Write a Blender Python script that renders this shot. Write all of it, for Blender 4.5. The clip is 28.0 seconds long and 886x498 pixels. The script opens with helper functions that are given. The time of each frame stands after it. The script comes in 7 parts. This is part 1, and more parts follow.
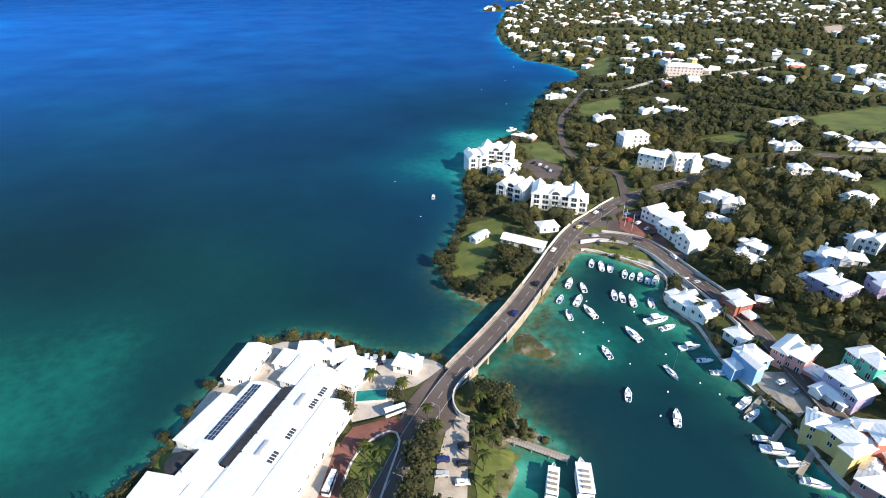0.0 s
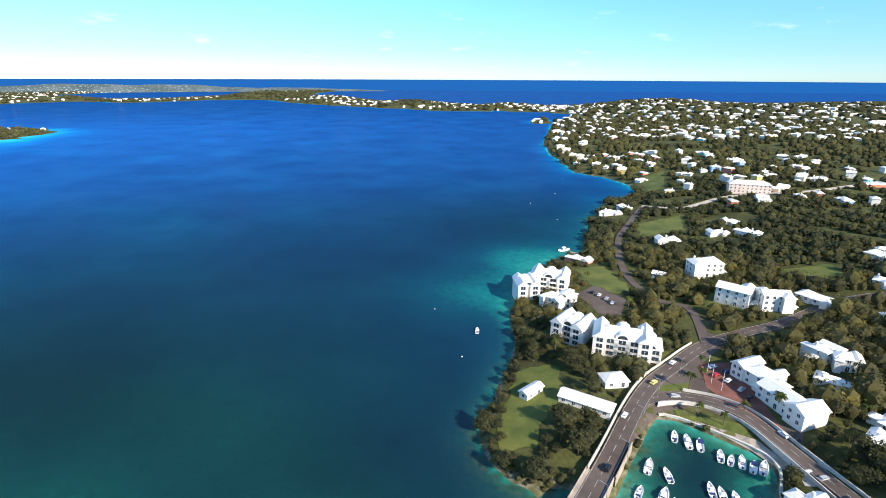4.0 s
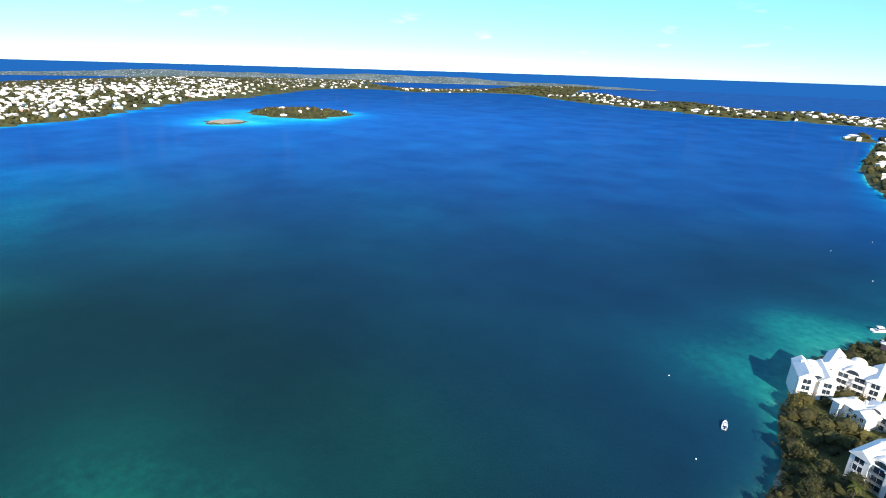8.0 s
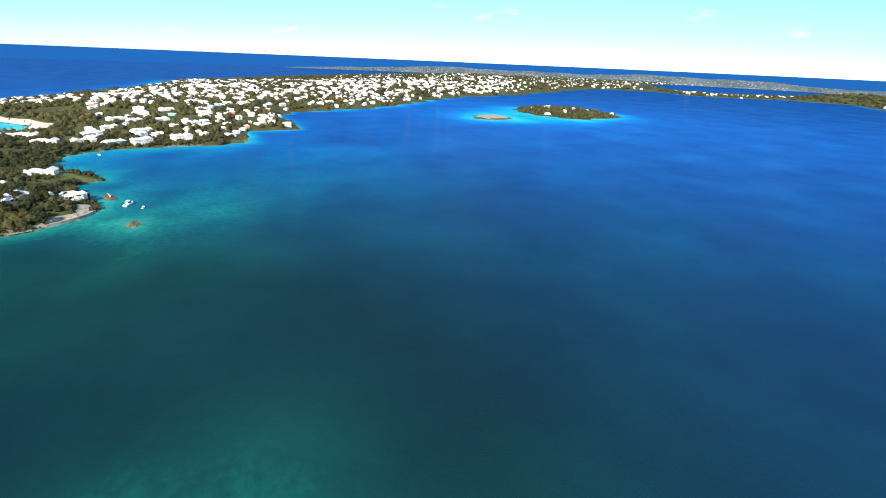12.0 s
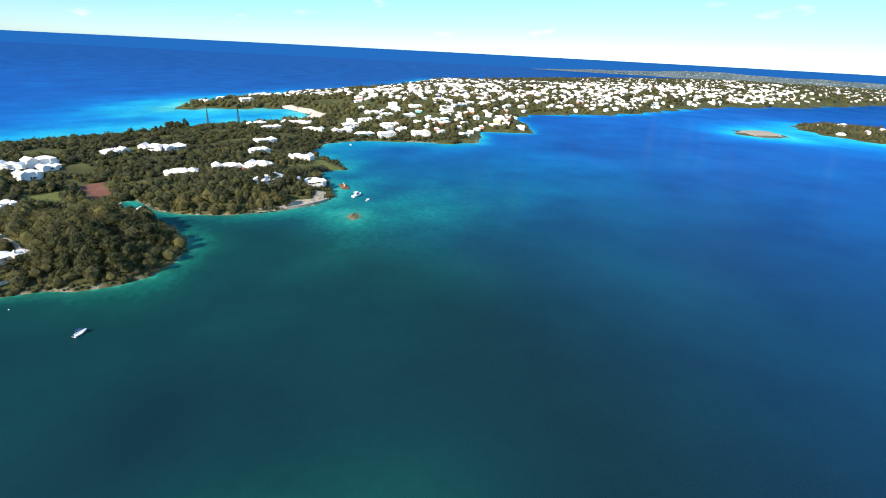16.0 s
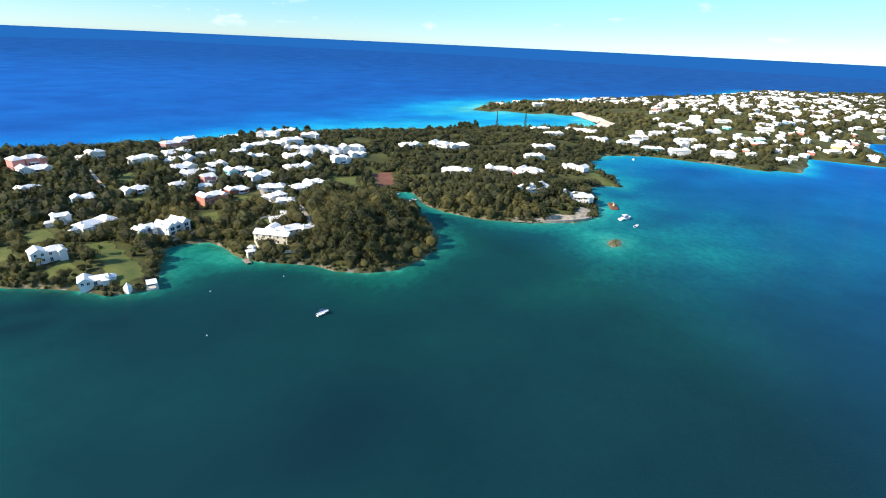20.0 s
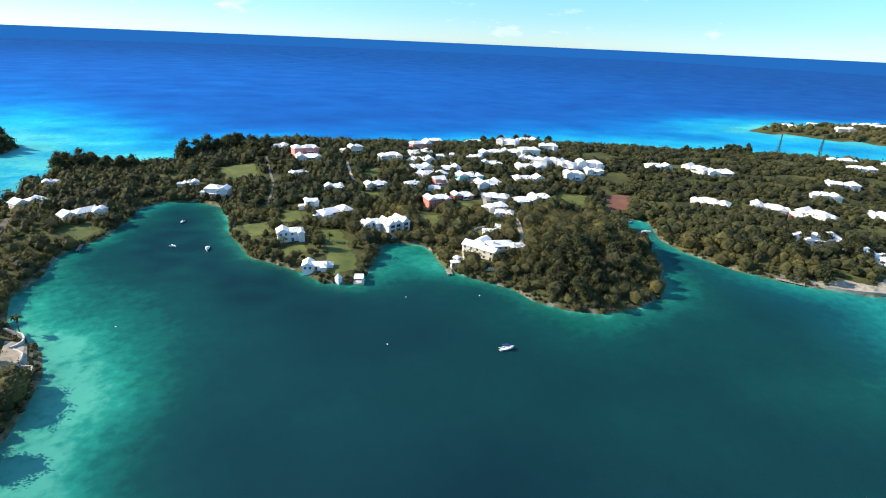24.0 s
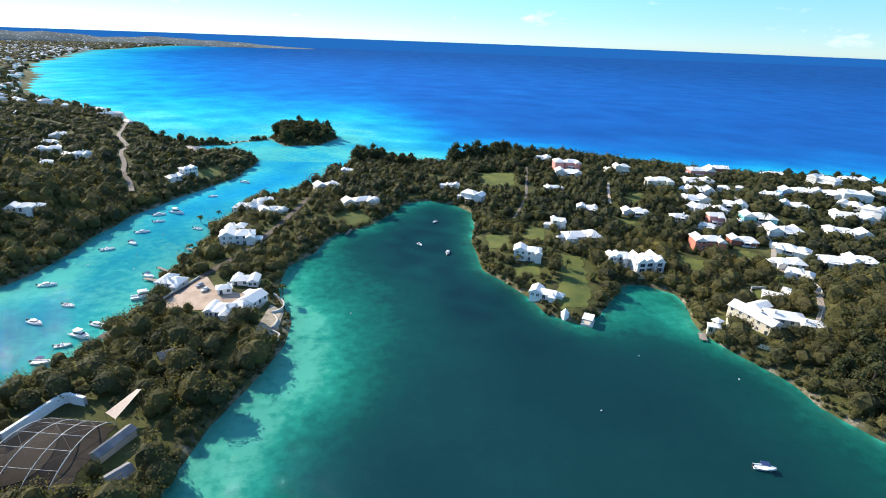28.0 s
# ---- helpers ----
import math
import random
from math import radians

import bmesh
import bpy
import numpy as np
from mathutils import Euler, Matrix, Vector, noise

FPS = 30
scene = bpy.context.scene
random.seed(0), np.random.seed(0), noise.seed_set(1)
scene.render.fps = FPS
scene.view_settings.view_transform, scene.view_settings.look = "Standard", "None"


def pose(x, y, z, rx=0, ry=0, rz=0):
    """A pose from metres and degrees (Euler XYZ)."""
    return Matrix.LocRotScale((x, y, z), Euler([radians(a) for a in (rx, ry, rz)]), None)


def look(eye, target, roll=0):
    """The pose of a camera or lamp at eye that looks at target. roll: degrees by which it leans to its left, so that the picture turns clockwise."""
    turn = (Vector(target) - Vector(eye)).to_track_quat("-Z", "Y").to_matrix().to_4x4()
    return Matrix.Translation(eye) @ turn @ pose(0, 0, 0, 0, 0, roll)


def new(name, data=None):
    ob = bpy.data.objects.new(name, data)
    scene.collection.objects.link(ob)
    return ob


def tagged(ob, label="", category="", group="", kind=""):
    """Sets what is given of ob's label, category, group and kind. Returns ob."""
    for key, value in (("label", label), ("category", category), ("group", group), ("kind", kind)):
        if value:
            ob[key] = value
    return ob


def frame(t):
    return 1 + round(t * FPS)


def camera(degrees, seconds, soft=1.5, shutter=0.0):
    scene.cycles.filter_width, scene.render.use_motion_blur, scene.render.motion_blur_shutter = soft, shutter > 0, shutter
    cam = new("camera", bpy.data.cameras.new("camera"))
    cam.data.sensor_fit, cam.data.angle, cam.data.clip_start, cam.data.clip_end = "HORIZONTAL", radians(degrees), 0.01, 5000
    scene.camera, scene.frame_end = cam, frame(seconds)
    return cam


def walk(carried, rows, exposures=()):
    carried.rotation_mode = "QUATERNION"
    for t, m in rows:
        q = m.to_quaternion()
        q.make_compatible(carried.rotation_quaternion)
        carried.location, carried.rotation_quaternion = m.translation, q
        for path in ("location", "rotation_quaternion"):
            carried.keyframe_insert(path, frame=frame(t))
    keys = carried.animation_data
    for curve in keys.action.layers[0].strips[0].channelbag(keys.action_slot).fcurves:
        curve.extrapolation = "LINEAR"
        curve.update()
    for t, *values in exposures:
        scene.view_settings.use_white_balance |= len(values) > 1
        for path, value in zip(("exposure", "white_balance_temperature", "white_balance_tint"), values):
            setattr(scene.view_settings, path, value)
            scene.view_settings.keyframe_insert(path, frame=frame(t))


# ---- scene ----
cam = camera(81.18, 28.0, 1.0)
PATH = [
    (0.0, pose(0.0, -0.0, 120.0, 60.80, -0.28, 0.15)),
    (0.5, pose(0.4, 5.3, 120.2, 67.99, -0.15, 0.19)),
    (1.0, pose(0.6, 10.5, 120.3, 71.70, -0.00, 0.19)),
    (1.5, pose(0.6, 15.9, 120.3, 71.69, 0.08, 0.20)),
    (2.0, pose(0.5, 21.2, 120.4, 71.67, 0.06, 0.38)),
    (2.5, pose(0.3, 26.6, 120.5, 71.65, 0.03, 0.96)),
    (4.5, pose(-2.3, 43.6, 123.7, 71.43, -0.41, 8.06)),
    (5.0, pose(-2.7, 48.3, 124.3, 71.36, -0.60, 11.48)),
    (5.5, pose(-3.3, 53.1, 124.8, 71.22, -0.78, 14.96)),
    (6.0, pose(-4.0, 57.9, 125.2, 71.12, -0.95, 18.55)),
    (6.5, pose(-5.0, 63.0, 125.3, 71.02, -1.11, 21.82)),
    (7.0, pose(-6.2, 68.3, 125.3, 70.93, -1.28, 25.11)),
    (7.5, pose(-7.7, 73.8, 125.1, 70.82, -1.47, 28.80)),
    (8.0, pose(-9.8, 79.4, 124.8, 70.69, -1.65, 32.94)),
    (8.5, pose(-12.4, 85.0, 124.3, 70.58, -1.84, 36.94)),
    (9.0, pose(-15.6, 90.5, 123.8, 70.46, -2.01, 40.83)),
    (9.5, pose(-19.1, 95.8, 123.2, 70.29, -2.16, 44.81)),
    (10.0, pose(-22.7, 100.7, 122.6, 70.14, -2.25, 48.63)),
    (10.5, pose(-26.5, 105.1, 122.1, 70.02, -2.29, 52.08)),
    (11.0, pose(-30.5, 109.0, 121.7, 69.92, -2.28, 55.36)),
    (11.5, pose(-34.5, 112.5, 121.5, 69.82, -2.28, 58.34)),
    (12.0, pose(-38.5, 115.9, 121.3, 69.71, -2.29, 61.21)),
    (12.5, pose(-42.6, 119.2, 121.2, 69.66, -2.31, 64.08)),
    (14.5, pose(-61.6, 132.6, 122.2, 69.21, -2.71, 76.12)),
    (15.0, pose(-67.2, 134.5, 122.1, 69.07, -2.74, 79.62)),
    (15.5, pose(-72.9, 136.1, 121.9, 68.93, -2.76, 83.14)),
    (16.0, pose(-78.5, 137.4, 121.7, 68.78, -2.78, 86.94)),
    (16.5, pose(-83.8, 138.1, 121.4, 68.66, -2.80, 90.91)),
    (17.0, pose(-89.1, 138.8, 121.0, 68.53, -2.79, 94.90)),
    (17.5, pose(-94.5, 139.3, 120.6, 68.41, -2.77, 98.76)),
    (18.0, pose(-99.9, 139.7, 120.2, 68.27, -2.71, 102.56)),
    (18.5, pose(-105.1, 140.0, 119.7, 68.18, -2.63, 106.35)),
    (19.0, pose(-109.8, 140.3, 119.3, 68.11, -2.58, 110.18)),
    (19.5, pose(-114.4, 140.6, 118.9, 68.09, -2.54, 114.22)),
    (20.0, pose(-119.0, 140.7, 118.6, 68.07, -2.50, 118.07)),
    (20.5, pose(-123.4, 140.7, 118.2, 68.08, -2.46, 121.55)),
    (21.0, pose(-127.7, 140.5, 117.9, 68.10, -2.44, 124.93)),
    (21.5, pose(-131.8, 139.9, 117.4, 68.14, -2.44, 128.33)),
    (23.5, pose(-148.4, 131.7, 117.0, 67.88, -2.34, 141.67)),
    (24.0, pose(-151.6, 129.4, 116.8, 67.88, -2.30, 145.30)),
    (24.5, pose(-154.6, 126.9, 116.6, 67.83, -2.26, 148.93)),
    (25.0, pose(-157.2, 124.4, 116.6, 67.81, -2.22, 152.46)),
    (25.5, pose(-159.5, 121.9, 116.7, 67.77, -2.17, 155.95)),
    (26.0, pose(-161.8, 119.2, 116.7, 67.77, -2.13, 159.38)),
    (26.5, pose(-164.0, 116.3, 116.7, 67.78, -2.11, 163.16)),
    (27.0, pose(-166.0, 113.4, 116.6, 67.80, -2.08, 167.11)),
    (27.5, pose(-167.7, 110.5, 116.4, 67.82, -2.03, 171.12)),
    (28.0, pose(-169.4, 107.5, 116.2, 67.85, -1.97, 174.96)),
]
walk(cam, PATH)

# ---- light ----
SUN_AZ = math.atan2(0.74, -0.67)  # clockwise from +y
SUN_EL = radians(30)
sun_dir = Vector((math.sin(SUN_AZ) * math.cos(SUN_EL), math.cos(SUN_AZ) * math.cos(SUN_EL), math.sin(SUN_EL)))
sun = new("sun", bpy.data.lights.new("sun", "SUN"))
sun.data.energy, sun.data.angle, sun.data.color = 5.0, radians(0.5), (1.0, 0.89, 0.74)
sun.matrix_world = look(sun_dir * 800, (0, 0, 0))

world = bpy.data.worlds.new("sky")
scene.world = world
world.use_nodes = True
wt = world.node_tree
for n in list(wt.nodes):
    wt.nodes.remove(n)




sky = wt.nodes.new("ShaderNodeTexSky")
sky.sky_type, sky.sun_disc = "NISHITA", False
sky.sun_elevation, sky.sun_rotation = SUN_EL, SUN_AZ
sky.air_density, sky.dust_density, sky.ozone_density = 1.0, 0.0, 4.0
coord = wt.nodes.new("ShaderNodeTexCoord")
split = wt.nodes.new("ShaderNodeSeparateXYZ")
wt.links.new(coord.outputs["Generated"], split.inputs[0])
# clouds low over the horizon
stretch = wt.nodes.new("ShaderNodeMapping")
stretch.inputs["Scale"].default_value = (1, 1, 3.2)
wt.links.new(coord.outputs["Generated"], stretch.inputs[0])
puffs = wt.nodes.new("ShaderNodeTexNoise")
puffs.inputs["Scale"].default_value, puffs.inputs["Detail"].default_value, puffs.inputs["Roughness"].default_value = 11, 7, 0.58
wt.links.new(stretch.outputs[0], puffs.inputs["Vector"])
cover = wt.nodes.new("ShaderNodeValToRGB")
cover.color_ramp.elements[0].position, cover.color_ramp.elements[1].position = 0.62, 0.78
wt.links.new(puffs.outputs["Fac"], cover.inputs[0])
band = wt.nodes.new("ShaderNodeValToRGB")
for el, (p, v) in zip([band.color_ramp.elements[0], band.color_ramp.elements.new(0.03), band.color_ramp.elements.new(0.09), band.color_ramp.elements[-1]], ((0.0, 0.15), (0.025, 0.9), (0.07, 0.6), (0.14, 0.0))):
    el.position, el.color = p, (v, v, v, 1)
wt.links.new(split.outputs["Z"], band.inputs[0])
both = wt.nodes.new("ShaderNodeMath")
both.operation = "MULTIPLY"
wt.links.new(cover.outputs[0], both.inputs[0])
wt.links.new(band.outputs[0], both.inputs[1])
clouds = wt.nodes.new("ShaderNodeMixRGB")
clouds.inputs[2].default_value = (4.6, 4.7, 4.8, 1)
wt.links.new(both.outputs[0], clouds.inputs[0])
air = wt.nodes.new("ShaderNodeMixRGB")
air.blend_type, air.inputs[0].default_value = "MULTIPLY", 1.0
hue = wt.nodes.new("ShaderNodeValToRGB")
for el, (p, v) in zip([hue.color_ramp.elements[0], hue.color_ramp.elements.new(0.04), hue.color_ramp.elements.new(0.15), hue.color_ramp.elements[-1]], ((0.0, (0.40, 0.56, 0.78)), (0.04, (0.36, 0.55, 0.70)), (0.15, (0.40, 0.68, 0.82)), (0.6, (1.22, 1.2, 1.16)))):
    el.position, el.color = p, (*v, 1)
wt.links.new(split.outputs["Z"], hue.inputs[0])
wt.links.new(hue.outputs[0], air.inputs[2])
wt.links.new(sky.outputs[0], air.inputs[1])
wt.links.new(air.outputs[0], clouds.inputs[1])
# the sea goes on to the true horizon
below = wt.nodes.new("ShaderNodeMath")
below.operation, below.inputs[1].default_value = "LESS_THAN", -0.0061
wt.links.new(split.outputs["Z"], below.inputs[0])
sea_far = wt.nodes.new("ShaderNodeMixRGB")
sea_far.inputs[2].default_value = (0.07, 0.58, 2.0, 1)
wt.links.new(below.outputs[0], sea_far.inputs[0])
wt.links.new(clouds.outputs[0], sea_far.inputs[1])
back = wt.nodes.new("ShaderNodeBackground")
back.inputs["Strength"].default_value = 0.15
wt.links.new(sea_far.outputs[0], back.inputs[0])
out = wt.nodes.new("ShaderNodeOutputWorld")
wt.links.new(back.outputs[0], out.inputs[0])
scene.view_settings.exposure = 0.87


# ---- materials ----
def material(name, rough=0.8, metal=0.0, spec=0.3):
    m = bpy.data.materials.new(name)
    m.use_nodes = True
    b = m.node_tree.nodes["Principled BSDF"]
    b.inputs["Roughness"].default_value, b.inputs["Metallic"].default_value = rough, metal
    b.inputs["Specular IOR Level"].default_value = spec
    return m, m.node_tree, b


def rgba(c):
    return (c[0], c[1], c[2], 1)


def add(nt, kind, **kw):
    n = nt.nodes.new(kind)
    for key, value in kw.items():
        n.inputs[key].default_value = value
    return n


def ramp(nt, source, stops):
    n = nt.nodes.new("ShaderNodeValToRGB")
    els = n.color_ramp.elements
    while len(els) < len(stops):
        els.new(0.5)
    for el, (p, c) in zip(els, stops):
        el.position, el.color = p, rgba(c)
    nt.links.new(source, n.inputs[0])
    return n.outputs[0]


def noise_of(nt, scale, detail=4, rough=0.55, coords="Object"):
    c = nt.nodes.new("ShaderNodeTexCoord")
    n = add(nt, "ShaderNodeTexNoise", Scale=scale, Detail=detail, Roughness=rough)
    nt.links.new(c.outputs[coords], n.inputs["Vector"])
    return n.outputs["Fac"]


def mix(nt, fac, a, b, mode="MIX"):
    n = nt.nodes.new("ShaderNodeMixRGB")
    n.blend_type = mode
    for k, v in enumerate((fac, a, b)):
        if isinstance(v, (int, float)):
            n.inputs[k].default_value = v if k == 0 else (v, v, v, 1)
        elif isinstance(v, tuple):
            n.inputs[k].default_value = rgba(v)
        else:
            nt.links.new(v, n.inputs[k])
    return n.outputs[0]


def bump(nt, b, height, strength=0.3, distance=0.1):
    n = add(nt, "ShaderNodeBump", Strength=strength, Distance=distance)
    nt.links.new(height, n.inputs["Height"])
    nt.links.new(n.outputs[0], b.inputs["Normal"])


def mottled(name, c1, c2, scale=0.6, fine=6.0, rough=0.85, spec=0.25, metal=0.0, relief=0.15, per_object=0.0, stain=None):
    """Two scales of variation: broad patches from c1 to c2, fine grain, and a little relief."""
    m, nt, b = material(name, rough, metal, spec)
    col = ramp(nt, noise_of(nt, scale), [(0.35, c1), (0.65, c2)])
    grain = noise_of(nt, fine, 5)
    col = mix(nt, 0.22, col, ramp(nt, grain, [(0.3, (0.35, 0.35, 0.35)), (0.7, (1, 1, 1))]), "MULTIPLY")
    if stain:
        col = mix(nt, ramp(nt, noise_of(nt, scale * 2.7, 6, 0.7), [(0.55, (0, 0, 0)), (0.75, (0.6, 0.6, 0.6))]), col, stain)
    if per_object:
        info = nt.nodes.new("ShaderNodeObjectInfo")
        v = ramp(nt, info.outputs["Random"], [(0, (1 - per_object,) * 3), (1, (1, 1, 1))])
        col = mix(nt, 1.0, col, v, "MULTIPLY")
    nt.links.new(col, b.inputs["Base Color"])
    if relief:
        bump(nt, b, grain, relief, 0.05)
    return m


def foliage(name, dark, mid, light):
    m, nt, b = material(name, 0.75, 0, 0.15)
    geo = nt.nodes.new("ShaderNodeNewGeometry")
    info = nt.nodes.new("ShaderNodeObjectInfo")
    col = ramp(nt, geo.outputs["Random Per Island"], [(0, dark), (0.55, mid), (1, light)])
    broad = ramp(nt, noise_of(nt, 0.045, 3), [(0.35, (0.72, 0.76, 0.8)), (0.65, (1.25, 1.15, 0.95))])
    col = mix(nt, 1.0, col, broad, "MULTIPLY")
    tufts = ramp(nt, noise_of(nt, 0.19, 3), [(0.3, (0.66, 0.72, 0.80)), (0.5, (1.0, 1.0, 1.0)), (0.72, (1.35, 1.22, 0.88))])
    col = mix(nt, 0.8, col, tufts, "MULTIPLY")
    col = mix(nt, 1.0, col, ramp(nt, info.outputs["Random"], [(0, (0.75, 0.8, 0.8)), (1, (1.15, 1.1, 1.0))]), "MULTIPLY")
    nt.links.new(col, b.inputs["Base Color"])
    # light also comes through the leaves
    thin = nt.nodes.new("ShaderNodeBsdfTranslucent")
    nt.links.new(mix(nt, 1.0, col, (1.35, 1.35, 0.8), "MULTIPLY"), thin.inputs[0])
    both_ = nt.nodes.new("ShaderNodeMixShader")
    both_.inputs[0].default_value = 0.42
    nt.links.new(b.outputs[0], both_.inputs[1])
    nt.links.new(thin.outputs[0], both_.inputs[2])
    nt.links.new(both_.outputs[0], nt.nodes["Material Output"].inputs[0])
    return m


WHITE = mottled("limewash_white", (0.82, 0.80, 0.75), (0.88, 0.86, 0.82), 0.25, 3.0, stain=(0.60, 0.60, 0.56))
ROOF = mottled("limewashed_roof", (0.87, 0.83, 0.76), (0.93, 0.90, 0.84), 0.3, 2.0, stain=(0.58, 0.58, 0.56), per_object=0.08)
WALLS = {}
for key, c in dict(white=(0.84, 0.81, 0.75), cream=(0.80, 0.72, 0.55), blush=(0.82, 0.66, 0.58), pink=(0.66, 0.30, 0.26), salmon=(0.60, 0.22, 0.15), blue=(0.30, 0.48, 0.72), green=(0.10, 0.52, 0.38),
                   yellow=(0.74, 0.55, 0.22), lilac=(0.45, 0.38, 0.55), rust=(0.36, 0.12, 0.08), aqua=(0.25, 0.62, 0.62), stone=(0.55, 0.48, 0.38)).items():
    WALLS[key] = mottled("stucco_" + key, tuple(v * 0.92 for v in c), c, 0.3, 4.0, stain=tuple(v * 0.72 for v in c))
GLASS, gnt, gb = material("dark_window_glass", 0.08, 0, 0.6)
gb.inputs["Base Color"].default_value = (0.03, 0.045, 0.06, 1)
ASPHALT = mottled("asphalt", (0.088, 0.066, 0.055), (0.128, 0.100, 0.084), 0.08, 1.5, stain=(0.055, 0.047, 0.042))
PAVED = mottled("pale_paving", (0.42, 0.36, 0.29), (0.56, 0.49, 0.41), 0.2, 2.0, stain=(0.28, 0.24, 0.19))
REDPAVE = mottled("red_paving", (0.16, 0.065, 0.05), (0.23, 0.10, 0.075), 0.2, 2.0)
PAINT = mottled("road_paint", (0.36, 0.35, 0.32), (0.5, 0.49, 0.46), 0.5, 5.0, relief=0)
STONE = mottled("limestone_rock", (0.26, 0.22, 0.16), (0.44, 0.38, 0.28), 0.3, 2.5, stain=(0.10, 0.09, 0.06), relief=0.5)
LIME = mottled("limestone_wall", (0.52, 0.48, 0.42), (0.66, 0.62, 0.55), 0.3, 2.5, stain=(0.3, 0.27, 0.22))
TAN = mottled("weathered_concrete", (0.30, 0.25, 0.20), (0.44, 0.38, 0.31), 0.3, 2.5, stain=(0.20, 0.17, 0.13))
SAND2 = mottled("bare_dusty_earth", (0.34, 0.25, 0.18), (0.48, 0.37, 0.28), 0.15, 1.5, stain=(0.2, 0.14, 0.1))
SAND = mottled("pale_sand", (0.55, 0.44, 0.34), (0.68, 0.56, 0.45), 0.05, 1.0)
TRACK = mottled("stony_track", (0.15, 0.125, 0.10), (0.24, 0.20, 0.165), 0.15, 1.5, stain=(0.09, 0.08, 0.06))
# soil colour darkened to carry the shade under the aviary net
SHADED_SOIL = mottled("shaded_soil", (0.035, 0.028, 0.022), (0.075, 0.06, 0.045), 0.12, 1.2)
EARTH = mottled("red_earth", (0.13, 0.055, 0.035), (0.20, 0.09, 0.055), 0.08, 0.8)
LAWN = mottled("lawn", (0.070, 0.095, 0.020), (0.135, 0.145, 0.032), 0.09, 0.9, relief=0.4, stain=(0.18, 0.155, 0.055))
BARK = mottled("bark", (0.08, 0.06, 0.045), (0.15, 0.12, 0.09), 1.0, 8.0)
LEAF = foliage("leaf_broad", (0.072, 0.072, 0.040), (0.090, 0.091, 0.044), (0.130, 0.127, 0.056))
LEAF_PALM = foliage("leaf_palm", (0.04, 0.06, 0.015), (0.09, 0.11, 0.03), (0.19, 0.19, 0.06))
LEAF_DARK = foliage("leaf_needle", (0.052, 0.060, 0.032), (0.074, 0.082, 0.040), (0.115, 0.12, 0.056))
WOOD = mottled("weathered_timber", (0.26, 0.22, 0.17), (0.38, 0.33, 0.27), 0.4, 4.0)
METAL = mottled("galvanised_steel", (0.45, 0.46, 0.47), (0.55, 0.56, 0.57), 0.8, 6.0, rough=0.4, metal=0.8)
GEL = mottled("white_gelcoat", (0.84, 0.83, 0.81), (0.90, 0.89, 0.87), 0.5, 4.0, rough=0.3, spec=0.5, relief=0)
DARK = mottled("dark_rubber", (0.02, 0.02, 0.022), (0.04, 0.04, 0.042), 0.6, 6.0, rough=0.6)
CANVAS = mottled("navy_canvas", (0.02, 0.04, 0.12), (0.03, 0.06, 0.17), 0.6, 6.0)
NET, nt, b = material("dark_netting", 0.9, 0, 0.1)
b.inputs["Base Color"].default_value = (0.022, 0.019, 0.018, 1)
see = nt.nodes.new("ShaderNodeBsdfTransparent")
part_ = nt.nodes.new("ShaderNodeMixShader")
part_.inputs[0].default_value = 0.6
nt.links.new(see.outputs[0], part_.inputs[1])
nt.links.new(b.outputs[0], part_.inputs[2])
nt.links.new(part_.outputs[0], nt.nodes["Material Output"].inputs[0])
SOLAR = mottled("solar_glass", (0.03, 0.035, 0.06), (0.045, 0.05, 0.085), 0.5, 3.0, rough=0.2, spec=0.5)
GREYROOF = mottled("grey_roof", (0.16, 0.16, 0.165), (0.24, 0.24, 0.25), 0.3, 2.0)
POOL = mottled("pool_water", (0.02, 0.30, 0.42), (0.04, 0.42, 0.55), 0.3, 2.0, rough=0.1, spec=0.5)
POOLG = mottled("tank_water", (0.01, 0.16, 0.13), (0.02, 0.24, 0.19), 0.3, 2.0, rough=0.1, spec=0.5)

# ---- plan of the land (metres, z = 0 is the water) ----
SOUND_SOUTH = [(17, 170), (9, 174), (1, 183), (-3, 194), (-1, 208), (3, 219), (7, 237), (14, 268), (11, 302), (18, 345), (42, 383), (62, 394), (80, 450),
               (86, 500), (120, 575), (155, 606), (164, 657), (148, 717), (111, 749), (94, 932), (102, 1126), (135, 1300), (150, 1470), (197, 1640), (300, 1900)]
SOUND_FAR = [(180, 2010), (27, 2060), (-180, 2010), (-330, 2120), (-690, 2310), (-940, 2520), (-1210, 2800), (-1450, 2720), (-1560, 2500), (-1680, 2370),
             (-2000, 2450), (-2150, 2130), (-1850, 1560), (-1710, 1313), (-1610, 1030), (-1455, 830), (-1300, 650), (-1233, 534), (-1211, 412), (-1123, 336), (-989, 344), (-927, 335),
             (-916, 286), (-914, 250), (-810, 232), (-790, 192), (-795, 133), (-784, 67), (-756, 28), (-705, 20)]
SOUND_NORTH = [(-665, 37), (-640, 56), (-610, 71), (-606, 58), (-586, 45), (-560, 55), (-530, 70), (-505, 73), (-480, 62), (-460, 32), (-449, 5), (-447, -28), (-458, -52), (-478, -73),
               (-470, -88), (-455, -82), (-440, -60), (-424, -32), (-402, -14), (-378, 2), (-358, 5), (-339, 1), (-328, -11), (-320, -27), (-320, -42), (-309, -63), (-305, -78),
               (-309, -96), (-311, -116), (-299, -126), (-288, -126), (-278, -114), (-265, -94), (-253, -86), (-239, -97), (-235, -114), (-226, -133), (-218, -146), (-217, -178), (-220, -206)]
